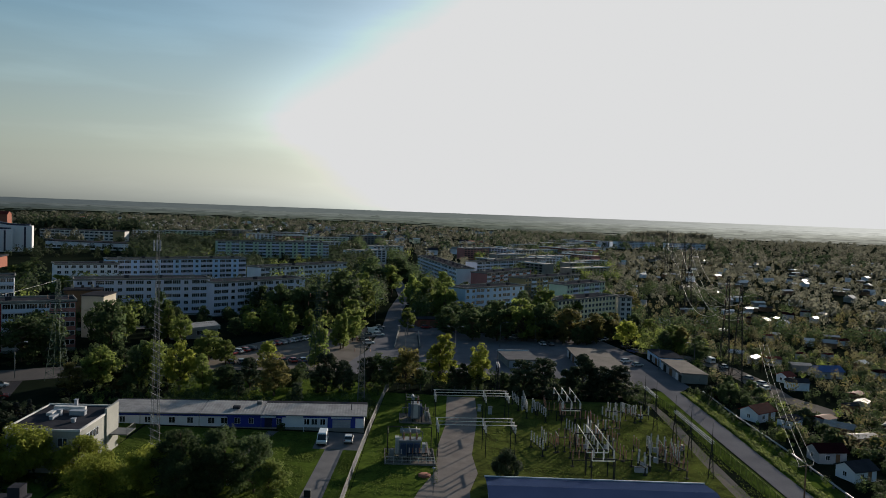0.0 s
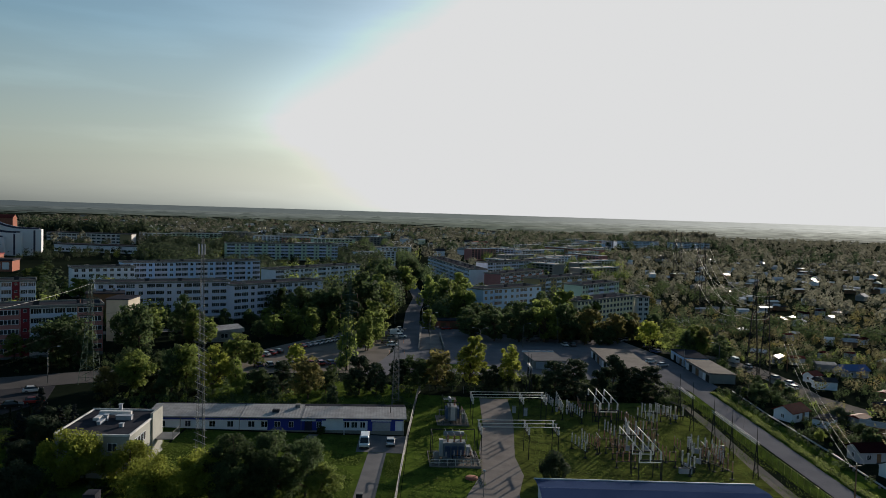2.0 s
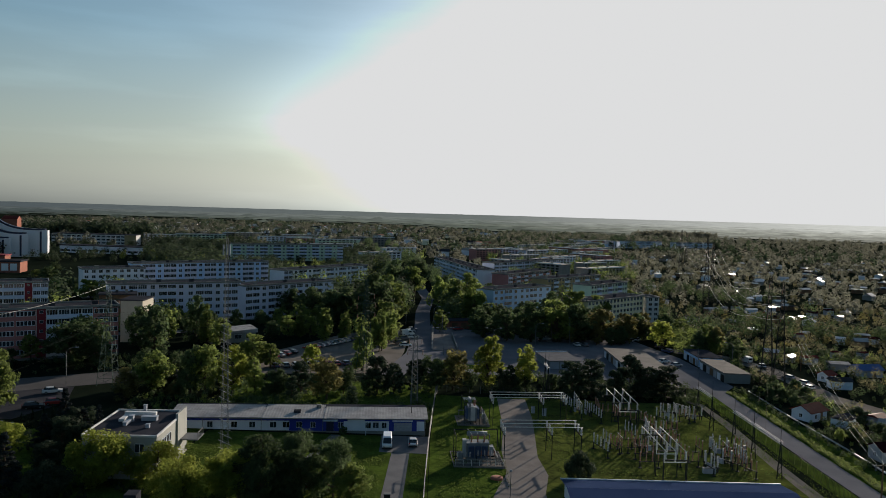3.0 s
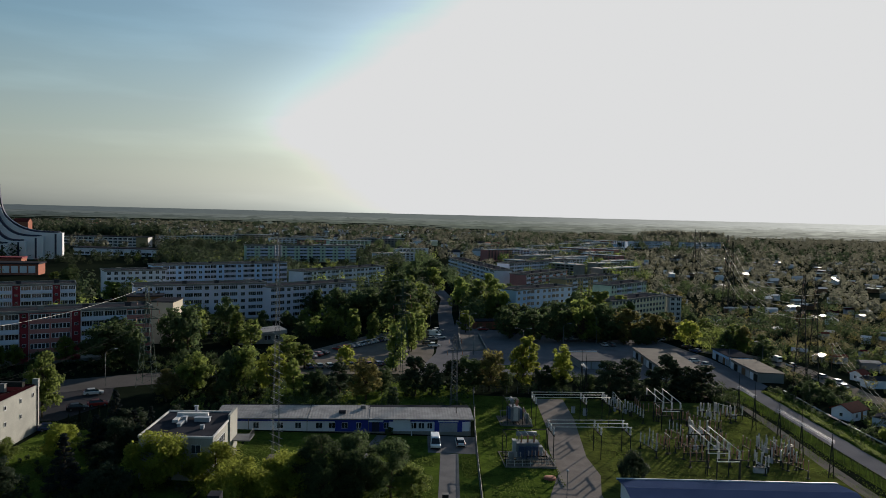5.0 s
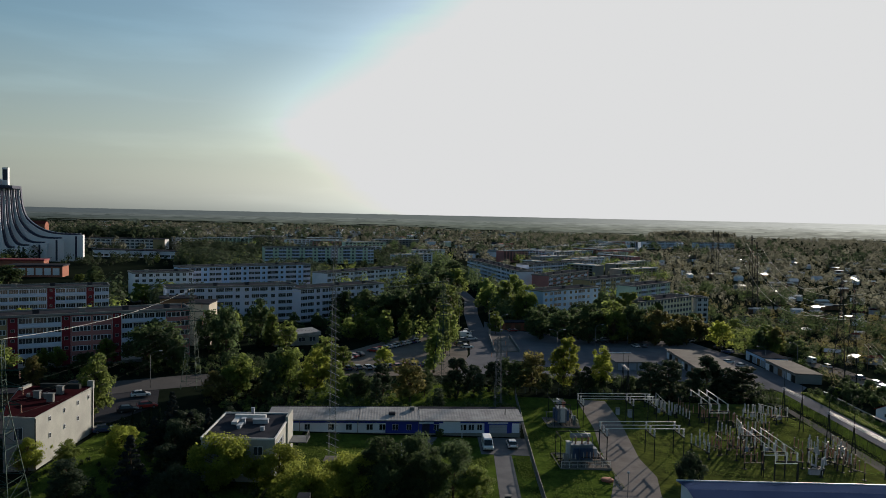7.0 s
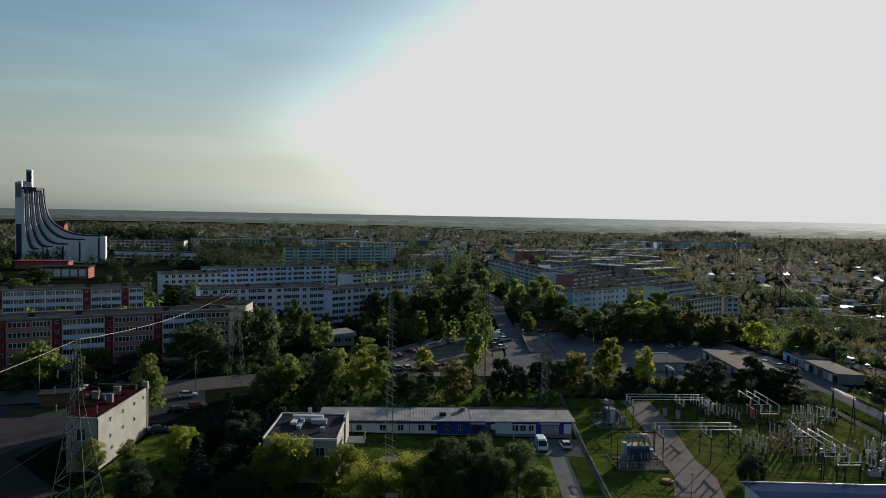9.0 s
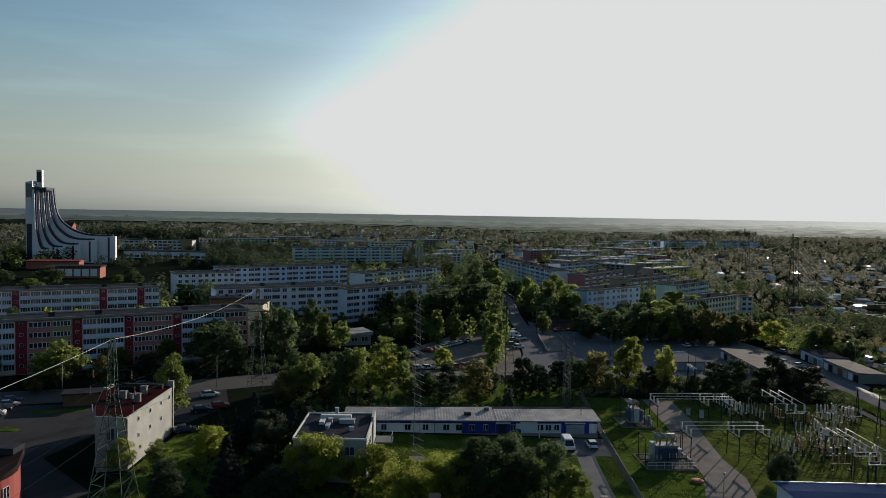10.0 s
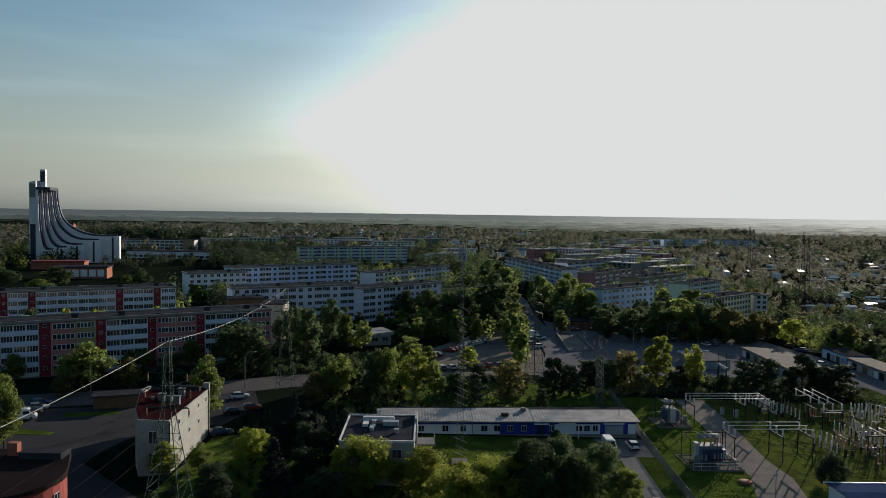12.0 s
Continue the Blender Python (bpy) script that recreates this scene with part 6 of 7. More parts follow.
def transformer(m, label):
    """A power transformer with radiators, conservator and bushings on its oil pit."""
    ob = thing("power_transformer", m, label, "transformer", "power transformers")
    part("oil_pit", boxes((-4.6, 4.6, -4.2, 4.2, -0.6, 0.12)), GRAVEL, ob, "gravel-filled oil pit")
    for a, b, c, d in ((-4.75, -4.58, -4.4, 4.4), (4.58, 4.75, -4.4, 4.4), (-4.56, 4.56, -4.4, -4.22), (-4.56, 4.56, 4.22, 4.4)):
        part("pit_edge", boxes((a, b, c, d, -0.6, 0.26)), CONCRETE, ob)
    for i in range(7):
        part("railing_post", tubes(((-4.5 + i * 1.5, -4.0, 0.1), (-4.5 + i * 1.5, -4.0, 1.25), 0.045)), ALU, ob)
    for z in (0.7, 1.2):
        part("railing", tubes(((-4.5, -4.0, z), (4.5, -4.0, z), 0.04)), ALU, ob)
    for i in range(4):
        bm = bmesh.new()
        insulator(bm, 0, 0, 0, 0.8, 0.1, 8)
        p = part("insulator", bm, PORCELAIN_W, ob)
        p.location = (-3.9 + i * 0.75, -2.6, 1.3)
    part("support_frame", boxes((-4.1, -1.4, -2.68, -2.52, 1.18, 1.3), (-4.05, -3.95, -2.66, -2.54, 0.1, 1.18), (-1.55, -1.45, -2.66, -2.54, 0.1, 1.18)), GALV, ob)
    part("tap_changer", boxes((-2.75, -2.1, -0.6, 0.6, 0.7, 3.3), (-2.8, -2.05, -0.65, 0.65, 3.3, 3.42)), PORCELAIN_W, ob, "pale tap changer housing")
    part("rail", boxes((-4.5, 4.5, -0.85, -0.7, 0.28, 0.45), (-4.5, 4.5, 0.7, 0.85, 0.28, 0.45)), DARKSTEEL, ob)
    bm = boxes((-2.0, 2.0, -1.1, 1.1, 0.5, 3.1), (-2.15, 2.15, -1.25, 1.25, 2.95, 3.12), (-2.1, 2.1, -1.2, 1.2, 0.45, 0.65))
    part("tank", bm, TANKGREY, ob, "blue-grey transformer tank")
    for i in range(7):
        part("rib", boxes((-1.9 + i * 0.62, -1.84 + i * 0.62, -1.2, 1.2, 0.66, 2.94)), TANKGREY, ob)
    for y in (-1.9, 1.35):
        for k in range(3):
            rad = part("radiator", boxes((-1.86 + k * 1.28, -0.79 + k * 1.28, y + 0.2, y + 0.36, 0.95, 2.6)), BLUEGREY, ob, "finned blue-grey radiator")
            for i in range(8):
                x = -1.85 + k * 1.28 + i * 0.145
                part("fin", boxes((x, x + 0.05, y, y + 0.55, 0.8, 2.75)), BLUEGREY, rad)
            for z in (0.86, 2.7):
                part("header_pipe", tubes(((-1.85 + k * 1.28, y + 0.28, z), (-0.8 + k * 1.28, y + 0.28, z), 0.07)), BLUEGREY, rad)
    part("conservator", tubes(((-1.9, 0.75, 4.2), (1.9, 0.75, 4.2), 0.42), seg=12), TANKGREY, ob, "pale cylindrical oil conservator")
    for x in (-1.5, 1.35):
        part("bracket", boxes((x, x + 0.15, 0.5, 0.95, 3.1, 3.85)), GALV, ob)
    for i in range(3):
        bm = bmesh.new()
        insulator(bm, 0, 0, 0, 1.35, 0.16, 9)
        b = part("bushing", bm, PORCELAIN_B, ob, "brown porcelain bushing")
        b.matrix_basis = pose(-1.2 + i * 1.2, -0.55, 3.1, 14, 0, 0)
    part("cabinet", boxes((2.35, 2.9, -0.6, 0.6, 0.9, 2.3), (2.3, 2.95, -0.65, 0.65, 2.3, 2.36)), GREYPAINT, ob, "grey control cabinet")
    part("oil_tank", lathe(bmesh.new(), [(0.3, 0.28), (0.48, 0.4), (0.48, 2.0), (0.3, 2.2)], 12, -3.4, -3.0), GALV, ob, "pale upright tank")
    for i in range(5):
        part("pipe_frame", tubes(((0.4 + i * 0.85, -3.6, 0.28), (0.4 + i * 0.85, -3.6, 1.5), 0.06), ((0.4 + i * 0.85, -3.6, 1.5), (0.4 + i * 0.85, -2.2, 1.5), 0.06), ((0.4 + i * 0.85, -2.2, 1.5), (0.4 + i * 0.85, -2.2, 0.28), 0.06)), GALV, ob)
    for i in range(6):
        bm = bmesh.new()
        insulator(bm, 0, 0, 0, 0.9, 0.09, 7)
        p = part("bushing", bm, PORCELAIN_B if i % 2 else PORCELAIN_W, ob)
        p.location = (-0.2 + i * 0.62, -2.95, 1.55)
    part("terminal_frame", tubes(((-0.5, -2.95, 0.1), (-0.5, -2.95, 1.55), 0.06), ((3.2, -2.95, 0.1), (3.2, -2.95, 1.55), 0.06), ((-0.6, -2.95, 1.55), (3.3, -2.95, 1.55), 0.07)), DARKSTEEL, ob)
    part("busbar_frame", tubes(((-4.2, 2.6, 0.1), (-4.2, 2.6, 4.4), 0.08), ((4.2, 2.6, 0.1), (4.2, 2.6, 4.4), 0.08), ((-4.2, 2.6, 4.4), (4.2, 2.6, 4.4), 0.08), ((-4.2, -1.6, 0.1), (-4.2, -1.6, 4.4), 0.08), ((-4.2, -1.6, 4.4), (-4.2, 2.6, 4.4), 0.08)), DARKSTEEL, ob, "dark steel frame over the transformer")
    for i in range(3):
        part("connector", tubes(((-1.2 + i * 1.2, -0.9, 4.5), (-1.6 + i * 1.4, 2.6, 4.5), 0.035)), ALU, ob)
    part("oil_pipe", tubes(((1.95, 0.75, 4.2), (2.4, 0.75, 4.0), 0.07), ((2.4, 0.75, 4.0), (2.4, 0.75, 3.0), 0.07), ((2.4, 0.75, 3.0), (1.9, 0.75, 3.0), 0.07)), GALV, ob)
    part("cable_tray", boxes((3.2, 3.5, -4.0, 3.6, 1.5, 1.62), (3.25, 3.45, -3.8, -3.6, 0.28, 1.5), (3.25, 3.45, 3.2, 3.4, 0.28, 1.5)), GALV, ob)
    return ob


t1 = transformer(at(-3.4, 137.5, 0, 4), "large grey power transformer with radiators on a concrete pit")
t1.scale = (1.0, 1.0, 1.15)
t2 = transformer(at(-3.2, 163.5, 0, 94), "grey power transformer with conservator beside the yard road")
t2.scale = (0.8, 0.8, 1.15)


def busbars(m, length, gap, tall, supports, label, material=ALU):
    """Three tubes side by side along x on portals with insulators."""
    ob = thing("busbar_run", m, label, "busbars", "tubular busbars")
    for i in range(3):
        part("tube", tubes(((0, i * gap, tall), (length, i * gap, tall), 0.07), seg=8), material, ob, "bare aluminium tube")
    for x in supports:
        part("portal", boxes((x - 0.1, x + 0.1, -0.5, 2 * gap + 0.5, tall - 1.75, tall - 1.5), (x - 0.07, x + 0.07, -0.37, -0.23, -0.6, tall - 1.75), (x - 0.07, x + 0.07, 2 * gap + 0.23, 2 * gap + 0.37, -0.6, tall - 1.75)), DARKSTEEL, ob)
        for i in range(3):
            bm = bmesh.new()
            insulator(bm, 0, 0, 0, 1.42, 0.17)
            s = part("insulator", bm, PORCELAIN_W, ob)
            s.location = (x, i * gap, tall - 1.5)
    return ob


busbars(at(1.0, 161.2, 0, 3.5), 17.0, 2.4, 6.3, (0.3, 11.5, 16.6), "three aluminium busbar tubes on insulators across the yard road")
busbars(at(1.6, 139.6, 0, 3.5), 15.5, 2.4, 6.0, (0.3, 9.5, 15.2), "three aluminium busbar tubes on insulator portals over the road")
busbars(at(33.6, 162.4, 0, 90), 14.0, 1.9, 6.3, (0.3, 6.5, 13.6), "three sloping aluminium busbar tubes between switch bays")
busbars(at(33.2, 129.0, 0, 90), 15.8, 1.8, 6.3, (0.3, 5.5, 15.4), "three bright aluminium busbar tubes running through the switchyard")
for x, y in ((31.5, 162.6), (31.3, 129.2), (31.3, 133.8)):
    ob = thing("end_frame", at(x, y, 0, 3), "white rectangular tube frame closing the busbars", "frame", "busbar end frames")
    part("frame", tubes(((-2.0, 0, 6.2), (-2.0, 0, 4.3), 0.08), ((2.0, 0, 6.2), (2.0, 0, 4.3), 0.08), ((-2.0, 0, 4.3), (2.0, 0, 4.3), 0.09), ((0, 0, 6.2), (0, 0, 4.3), 0.08)), ALU, ob)
    for x in (-2.0, 2.0):
        part("post", boxes((x - 0.07, x + 0.07, -0.07, 0.07, -0.6, 4.22)), DARKSTEEL, ob)

d1 = disconnector(at(20.5, 182.0, 0, -82), 1, 5, 1.5, 1.9, PORCELAIN_W, "row of pale insulators on a steel frame", r=0.14)
for x, y, turn in ((25.6, 173.0, -80), (43.6, 176, -12), (46.6, 152.0, -45), (40.8, 172, -70), (21.0, 148.5, -75)):
    copy_thing(d1, at(x, y, 0, turn))
d2 = disconnector(at(24.6, 149.0, 0, -75), 1, 4, 1.2, 1.8, PORCELAIN_B, "row of brown porcelain insulators on a steel frame", legs=1.1, r=0.11)
for x, y, turn in ((28.4, 173.5, -10), (27.5, 146.5, 5), (28.0, 142.8, 5), (27.6, 138.0, 5), (33.5, 167.5, 5), (36.5, 167.0, -70), (30.5, 170, 4), (46.0, 139.8, 5), (45.8, 143.4, 5), (48.2, 147.5, -60), (35.8, 139.5, 6), (37.2, 146.0, -70), (46.5, 172.8, 0), (38.5, 161.0, 0), (34.8, 151.5, 0), (27.2, 152.0, 4)):
    copy_thing(d2, at(x, y, 0, turn))
b1 = breaker(at(22.4, 178.0, 0, -80), "three-pole circuit breaker with pale ribbed poles")
for x, y, turn in ((30.4, 148.6, 5), (45.6, 150.5, -40), (41.0, 141.0, -70), (44.0, 144.2, -50), (36.0, 150.6, -65), (49.0, 175.6, -8), (35.4, 160.0, 10), (43.2, 177.2, -8), (24.8, 176.5, -85)):
    copy_thing(b1, at(x, y, 0, turn))


# the measured rows of the switchyard: place, direction, count, spacing and kind
for i, (x, y, turn, count, gap, sort) in enumerate(((23.1, 181.8, -92, 5, 3.0, 0), (28.0, 179.5, -94, 4, 2.2, 1), (29.9, 158.3, -75, 4, 1.4, 0), (35.1, 161.2, -100, 4, 2.0, 0), (35.4, 157.4, -85, 4, 1.7, 1), (43.0, 170.4, -80, 3, 2.0, 0),
                                                    (46.1, 175.8, -63, 5, 1.25, 0), (42.3, 149.6, -86, 3, 1.5, 1), (44.8, 148.9, -93, 4, 1.4, 0), (46.8, 147.0, -95, 3, 1.8, 1), (48.6, 144.9, -92, 5, 1.35, 0), (23.4, 150.6, -85, 3, 1.9, 0),
                                                    (26.0, 148.8, -88, 3, 1.4, 1), (29.0, 149.3, -74, 4, 1.4, 1), (40.0, 137.7, -73, 2, 2.4, 0), (31.1, 174.1, -91, 3, 2.2, 1), (51.4, 152.1, -81, 4, 1.4, 1), (46.5, 138.8, -65, 5, 1.1, 1), (33.0, 154.6, -80, 4, 1.5, 0), (38.6, 155.2, -84, 4, 1.6, 1))):
    disconnector(at(x, y, 0, turn), 1, count, gap, 2.1 if sort == 0 else 1.8, PORCELAIN_B if sort else PORCELAIN_W, "row of brown porcelain post insulators on a dark steel frame" if sort else "row of pale porcelain post insulators on a dark steel frame", legs=1.3, arms=i % 3 == 0, r=0.1 if sort else 0.12)


def steel_cabinet(x, y, w, d, h, material, label, name="equipment_box"):
    ob = thing(name, at(x, y), label, "cabinet")
    part("body", boxes((-w / 2, w / 2, -d / 2, d / 2, 0, h)), material, ob)
    part("lid", boxes((-w / 2 - 0.06, w / 2 + 0.06, -d / 2 - 0.06, d / 2 + 0.06, h, h + 0.08)), GALV, ob)


steel_cabinet(14.2, 171.5, 0.9, 0.8, 1.7, GREYPAINT, "grey steel control box in the switchyard")
steel_cabinet(11.8, 173.5, 0.8, 0.7, 1.5, GREYPAINT, "small grey steel control box")
steel_cabinet(40.4, 137.0, 2.4, 0.7, 1.0, GREYPAINT, "long pale cable box in the grass")
steel_cabinet(53.2, 152, 0.8, 0.6, 1.2, GREYPAINT, "pale steel box beside the path")
steel_cabinet(-18.8, 115.5, 1.0, 0.8, 1.2, DARKSTEEL, "dark bin beside the driveway", "waste_bin")
ob = thing("manhole_ring", at(-0.4, 128.0), "round rust-red concrete well cover in the grass", "well")
part("ring", lathe(bmesh.new(), [(1.1, -0.2), (1.1, 0.32), (0.95, 0.4), (0.2, 0.44)], 18), BRICK, ob)


def gantry(y0, y1, columns, x, beam, label):
    """A tall strung gantry: lattice A-frames along y with a pale beam and lightning spikes."""
    ob = thing("line_gantry", pose(x, 0, height(x)), label, "gantry", "line gantries")
    for y in columns:
        bm = bmesh.new()
        for s in (-1, 1):
            tube(bm, (s * 0.55, y - 0.2, -0.6), (0, y, beam), 0.1)
        for k in range(6):
            z = beam * (k + 0.5) / 6.5
            wide = 0.55 * (1 - z / beam)
            tube(bm, (-wide, y - 0.3 * (1 - z / beam), z), (wide * 0.85, y - 0.25 * (1 - z / beam), z + beam / 8), 0.05)
        tube(bm, (0, y, beam), (0, y, beam + 3.4), 0.07, 0.03)
        part("column", bm, DARKSTEEL, ob, "dark lattice column with lightning spike")
    bm = bmesh.new()
    low, high = min(y0, y1), max(y0, y1)
    for x in (-0.26, 0.26):
        for z in (beam - 0.4, beam):
            tube(bm, (x, low, z), (x, high, z), 0.06)
    n = int((high - low) / 0.8)
    for k in range(n):
        ya, yb = low + (high - low) * k / n, low + (high - low) * (k + 1) / n
        for x in (-0.26, 0.26):
            tube(bm, (x, ya, beam - 0.4 if k % 2 else beam), (x, yb, beam if k % 2 else beam - 0.4), 0.035, seg=4)
        tube(bm, (-0.26, ya, beam), (0.26, yb, beam), 0.035, seg=4)
    part("beam", bm, GREYPAINT, ob, "pale lattice steel beam")
    return ob


gantry(157.8, 135.6, (157.4, 147.6, 136.0), 53.2, 7.1, "dark steel line gantry with pale steel beam")
gantry(175.6, 165.8, (175.2, 166.2), 51.6, 8.0, "dark steel line gantry with pale steel beam")
gantry(192.5, 186.0, (192, 186.5), 17.2, 8.5, "dark steel line gantry behind the switchyard")


# ---------------------------------------------------------------- fences
def mesh_fence(name, points, tall, post_gap, post_mat, wire_mat, label, wire=0.02, cell=0.32, rail=False):
    """A wire-mesh fence: every post a part; the mesh of one side is one net."""
    ob = thing(name, Matrix(), label, "fence")
    post = None
    for (xa, ya), (xb, yb) in zip(points, points[1:]):
        a, b = Vector((xa, ya, height(xa))), Vector((xb, yb, height(xb)))
        n = max(1, round((b - a).length / post_gap))
        for i in range(n + 1):
            c = a.lerp(b, i / n)
            if post is None:
                post = part("post", tubes(((0, 0, -0.4), (0, 0, tall + 0.12), 0.05)), post_mat, ob)
                post.location = c
            else:
                share(post, ob, Matrix.Translation(c))
        net = bmesh.new()
        d = (b - a)
        run = d.length
        rows = max(2, int(tall / cell))
        for k in range(rows + 1):
            z = 0.1 + (tall - 0.1) * k / rows
            thick = wire * (2.2 if k in (0, rows) else 1)
            tube(net, a + Vector((0, 0, z)), b + Vector((0, 0, z)), thick, seg=4, caps=False)
        m = int(run / cell)
        for k in range(m):
            c = a.lerp(b, (k + 0.5) / m)
            tube(net, c + Vector((0, 0, 0.1)), c + Vector((0, 0, tall)), wire, seg=3, caps=False)
        part("net", net, wire_mat, ob)
        if rail:
            part("rail", tubes((a + Vector((0, 0, tall)), b + Vector((0, 0, tall)), 0.04)), post_mat, ob)
    return ob


mesh_fence("wire_fence", [(-13.2, 100), (-12.9, 129), (-12.5, 150), (-11.4, 186), (-10.9, 189)], 1.9, 2.5, GALV, GALV, "grey wire-mesh fence between lawn and substation", 0.022, 0.2)
mesh_fence("steel_fence", [(60.4, 100), (60.4, 137), (60.3, 155), (60.8, 176), (59.4, 199), (50, 206), (30, 200)], 2.0, 2.5, YELLOWSTEEL, DARKSTEEL, "yellow-green steel fence along the access road", 0.02, 0.4, True)
mesh_fence("wire_fence", [(-11.4, 189.2), (12, 190.5), (30, 199.5)], 1.7, 2.8, GALV, DARKSTEEL, "thin wire fence at the back of the substation", 0.018, 0.35)


def pipeline():
    """A pale low heating pipe on stubs along the gardens."""
    ob = thing("heating_pipe", Matrix(), "pale insulated heating pipe on low stubs beside the gardens", "pipe")
    pts = [(73.9, 100), (73.8, 130), (74.6, 152), (74.5, 181), (75.4, 206)]
    bm = bmesh.new()
    for (xa, ya), (xb, yb) in zip(pts, pts[1:]):
        tube(bm, (xa + 1.6, ya, height(xa) + 0.75), (xb + 1.6, yb, height(xb) + 0.75), 0.17, seg=9)
    part("pipe", bm, GREYPAINT, ob)
    stub = None
    for i in range(22):
        y = 102 + i * 4.6
        x = float(np.interp(y, [p[1] for p in pts], [p[0] for p in pts])) + 1.6
        if stub is None:
            stub = part("stub", boxes((-0.15, 0.15, -0.15, 0.15, -0.8, 0.0)), CONCRETE, ob)
            stub.location = (x, y, height(x) + 0.52)
        else:
            share(stub, ob, pose(x, y, height(x) + 0.52))


pipeline()
# low clipped hedge along the road
hrng = np.random.default_rng(8)
n_h = 16000
hy = hrng.uniform(101, 206, n_h)
hx = np.interp(hy, (100, 131, 145, 162, 180, 204), (70.4, 70.7, 70.9, 71.3, 71.6, 72.0)) + hrng.uniform(-1, 1, n_h) * np.interp(hy, (100, 204), (1.0, 1.2)) + 0.3 * np.sin(hy * 0.6)
hz = np.array([height(x) for x in hx]) + np.abs(hrng.normal(0.2, 0.22, n_h))
tagged(quads("hedge", leaves(hrng, np.stack([hx, hy, hz], 1), np.tile((0, 0, 0.8), (n_h, 1)), 0.17), LEAF_MID), "low green hedge along the access road", "hedge", kind="stuff")


# ---------------------------------------------------------------- masts, pylons and lines
def lattice(bm, base, top, tall, panels, r=0.06, z0=0.0, brace=0.6):
    """A square lattice body, base and top are half widths."""
    corner = ((-1, -1), (1, -1), (1, 1), (-1, 1))
    at_z = lambda k: (z0 + tall * k / panels, base + (top - base) * k / panels)
    for k in range(panels):
        za, wa = at_z(k)
        zb, wb = at_z(k + 1)
        for i in range(4):
            (xa, ya), (xb, yb) = corner[i], corner[(i + 1) % 4]
            tube(bm, (xa * wa, ya * wa, za), (xa * wb, ya * wb, zb), r, seg=4, caps=False)
            if k % 2:
                tube(bm, (xa * wa, ya * wa, za), (xb * wb, yb * wb, zb), r * brace, seg=3, caps=False)
            else:
                tube(bm, (xb * wa, yb * wa, za), (xa * wb, ya * wb, zb), r * brace, seg=3, caps=False)
            tube(bm, (xa * wb, ya * wb, zb), (xb * wb, yb * wb, zb), r * brace, seg=3, caps=False)


def pylon(x, y, tall, turn, material, label, arms=((0.72, 3.4), (0.84, 4.2), (0.95, 3.0)), base=2.0, r=0.06):
    ob = thing("lattice_pylon", at(x, y, 0, turn), label, "pylon", "line pylons")
    bm = bmesh.new()
    lattice(bm, base, 0.55, tall * 0.7, 9, r)
    lattice(bm, 0.55, 0.3, tall * 0.3, 6, r * 0.85, tall * 0.7)
    part("body", bm, material, ob)
    for f, half in arms:
        z = tall * f
        for s in (-1, 1):
            bm = bmesh.new()
            for p, q in (((0, -0.4, z), (s * half, 0, z)), ((0, 0.4, z), (s * half, 0, z)), ((0, 0, z + 0.9), (s * half, 0, z))):
                tube(bm, p, q, r * 0.85, seg=4)
            part("crossarm", bm, material, ob)
        for s in (-1, 1):
            bm = bmesh.new()
            insulator(bm, s * half, 0, z - 1.1, 1.05, 0.09, 6)
            part("insulator", bm, PORCELAIN_B, ob)
    return ob


def wire(p, q, sag, r=0.035, material=GALV, label="thin sagging overhead line conductor"):
    """One sagging conductor between two points."""
    cu = bpy.data.curves.new("overhead_wire", "CURVE")
    cu.dimensions, cu.bevel_depth, cu.bevel_resolution = "3D", r, 0
    sp = cu.splines.new("POLY")
    n = 24
    sp.points.add(n)
    for i in range(n + 1):
        u = i / n
        sp.points[i].co = (*[a + (b - a) * u for a, b in zip(p[:2], q[:2])], p[2] + (q[2] - p[2]) * u - 4 * sag * u * (1 - u), 1)
    cu.materials.append(material)
    tagged(new("overhead_wire", cu), label, "wire", "overhead wires")


def radio_mast():
    ob = thing("radio_mast", at(-49.3, 131.8), "slender grey lattice radio mast with cross bars", "mast")
    bm = bmesh.new()
    lattice(bm, 0.62, 0.16, 39.5, 30, 0.035, brace=0.45)
    part("body", bm, GALV, ob)
    part("cable", tubes(((0.64, -0.62, 0), (0.18, -0.17, 39.5), 0.04)), GALV, ob, "bright cable run up the mast")
    for k in range(21):
        z = 1.6 + k * 1.3
        w = 0.64 - 0.46 * z / 39.5
        part("step_bar", tubes(((-w - 0.4, -w, z + 0.45), (w + 0.75, -w, z - 0.55), 0.03)), PORCELAIN_W, ob)
    part("antenna", tubes(((0, 0, 39.5), (0, 0, 41.0), 0.05)), GALV, ob)
    for k in range(3):
        part("antenna", boxes((-0.7 + k * 0.55, -0.45 + k * 0.55, -0.5, -0.38, 36.5, 38.4)), GREYPAINT, ob, "grey panel antenna")
    part("footing", boxes((-1.4, 1.4, -1.4, 1.4, -0.8, 0.25)), CONCRETE, ob)


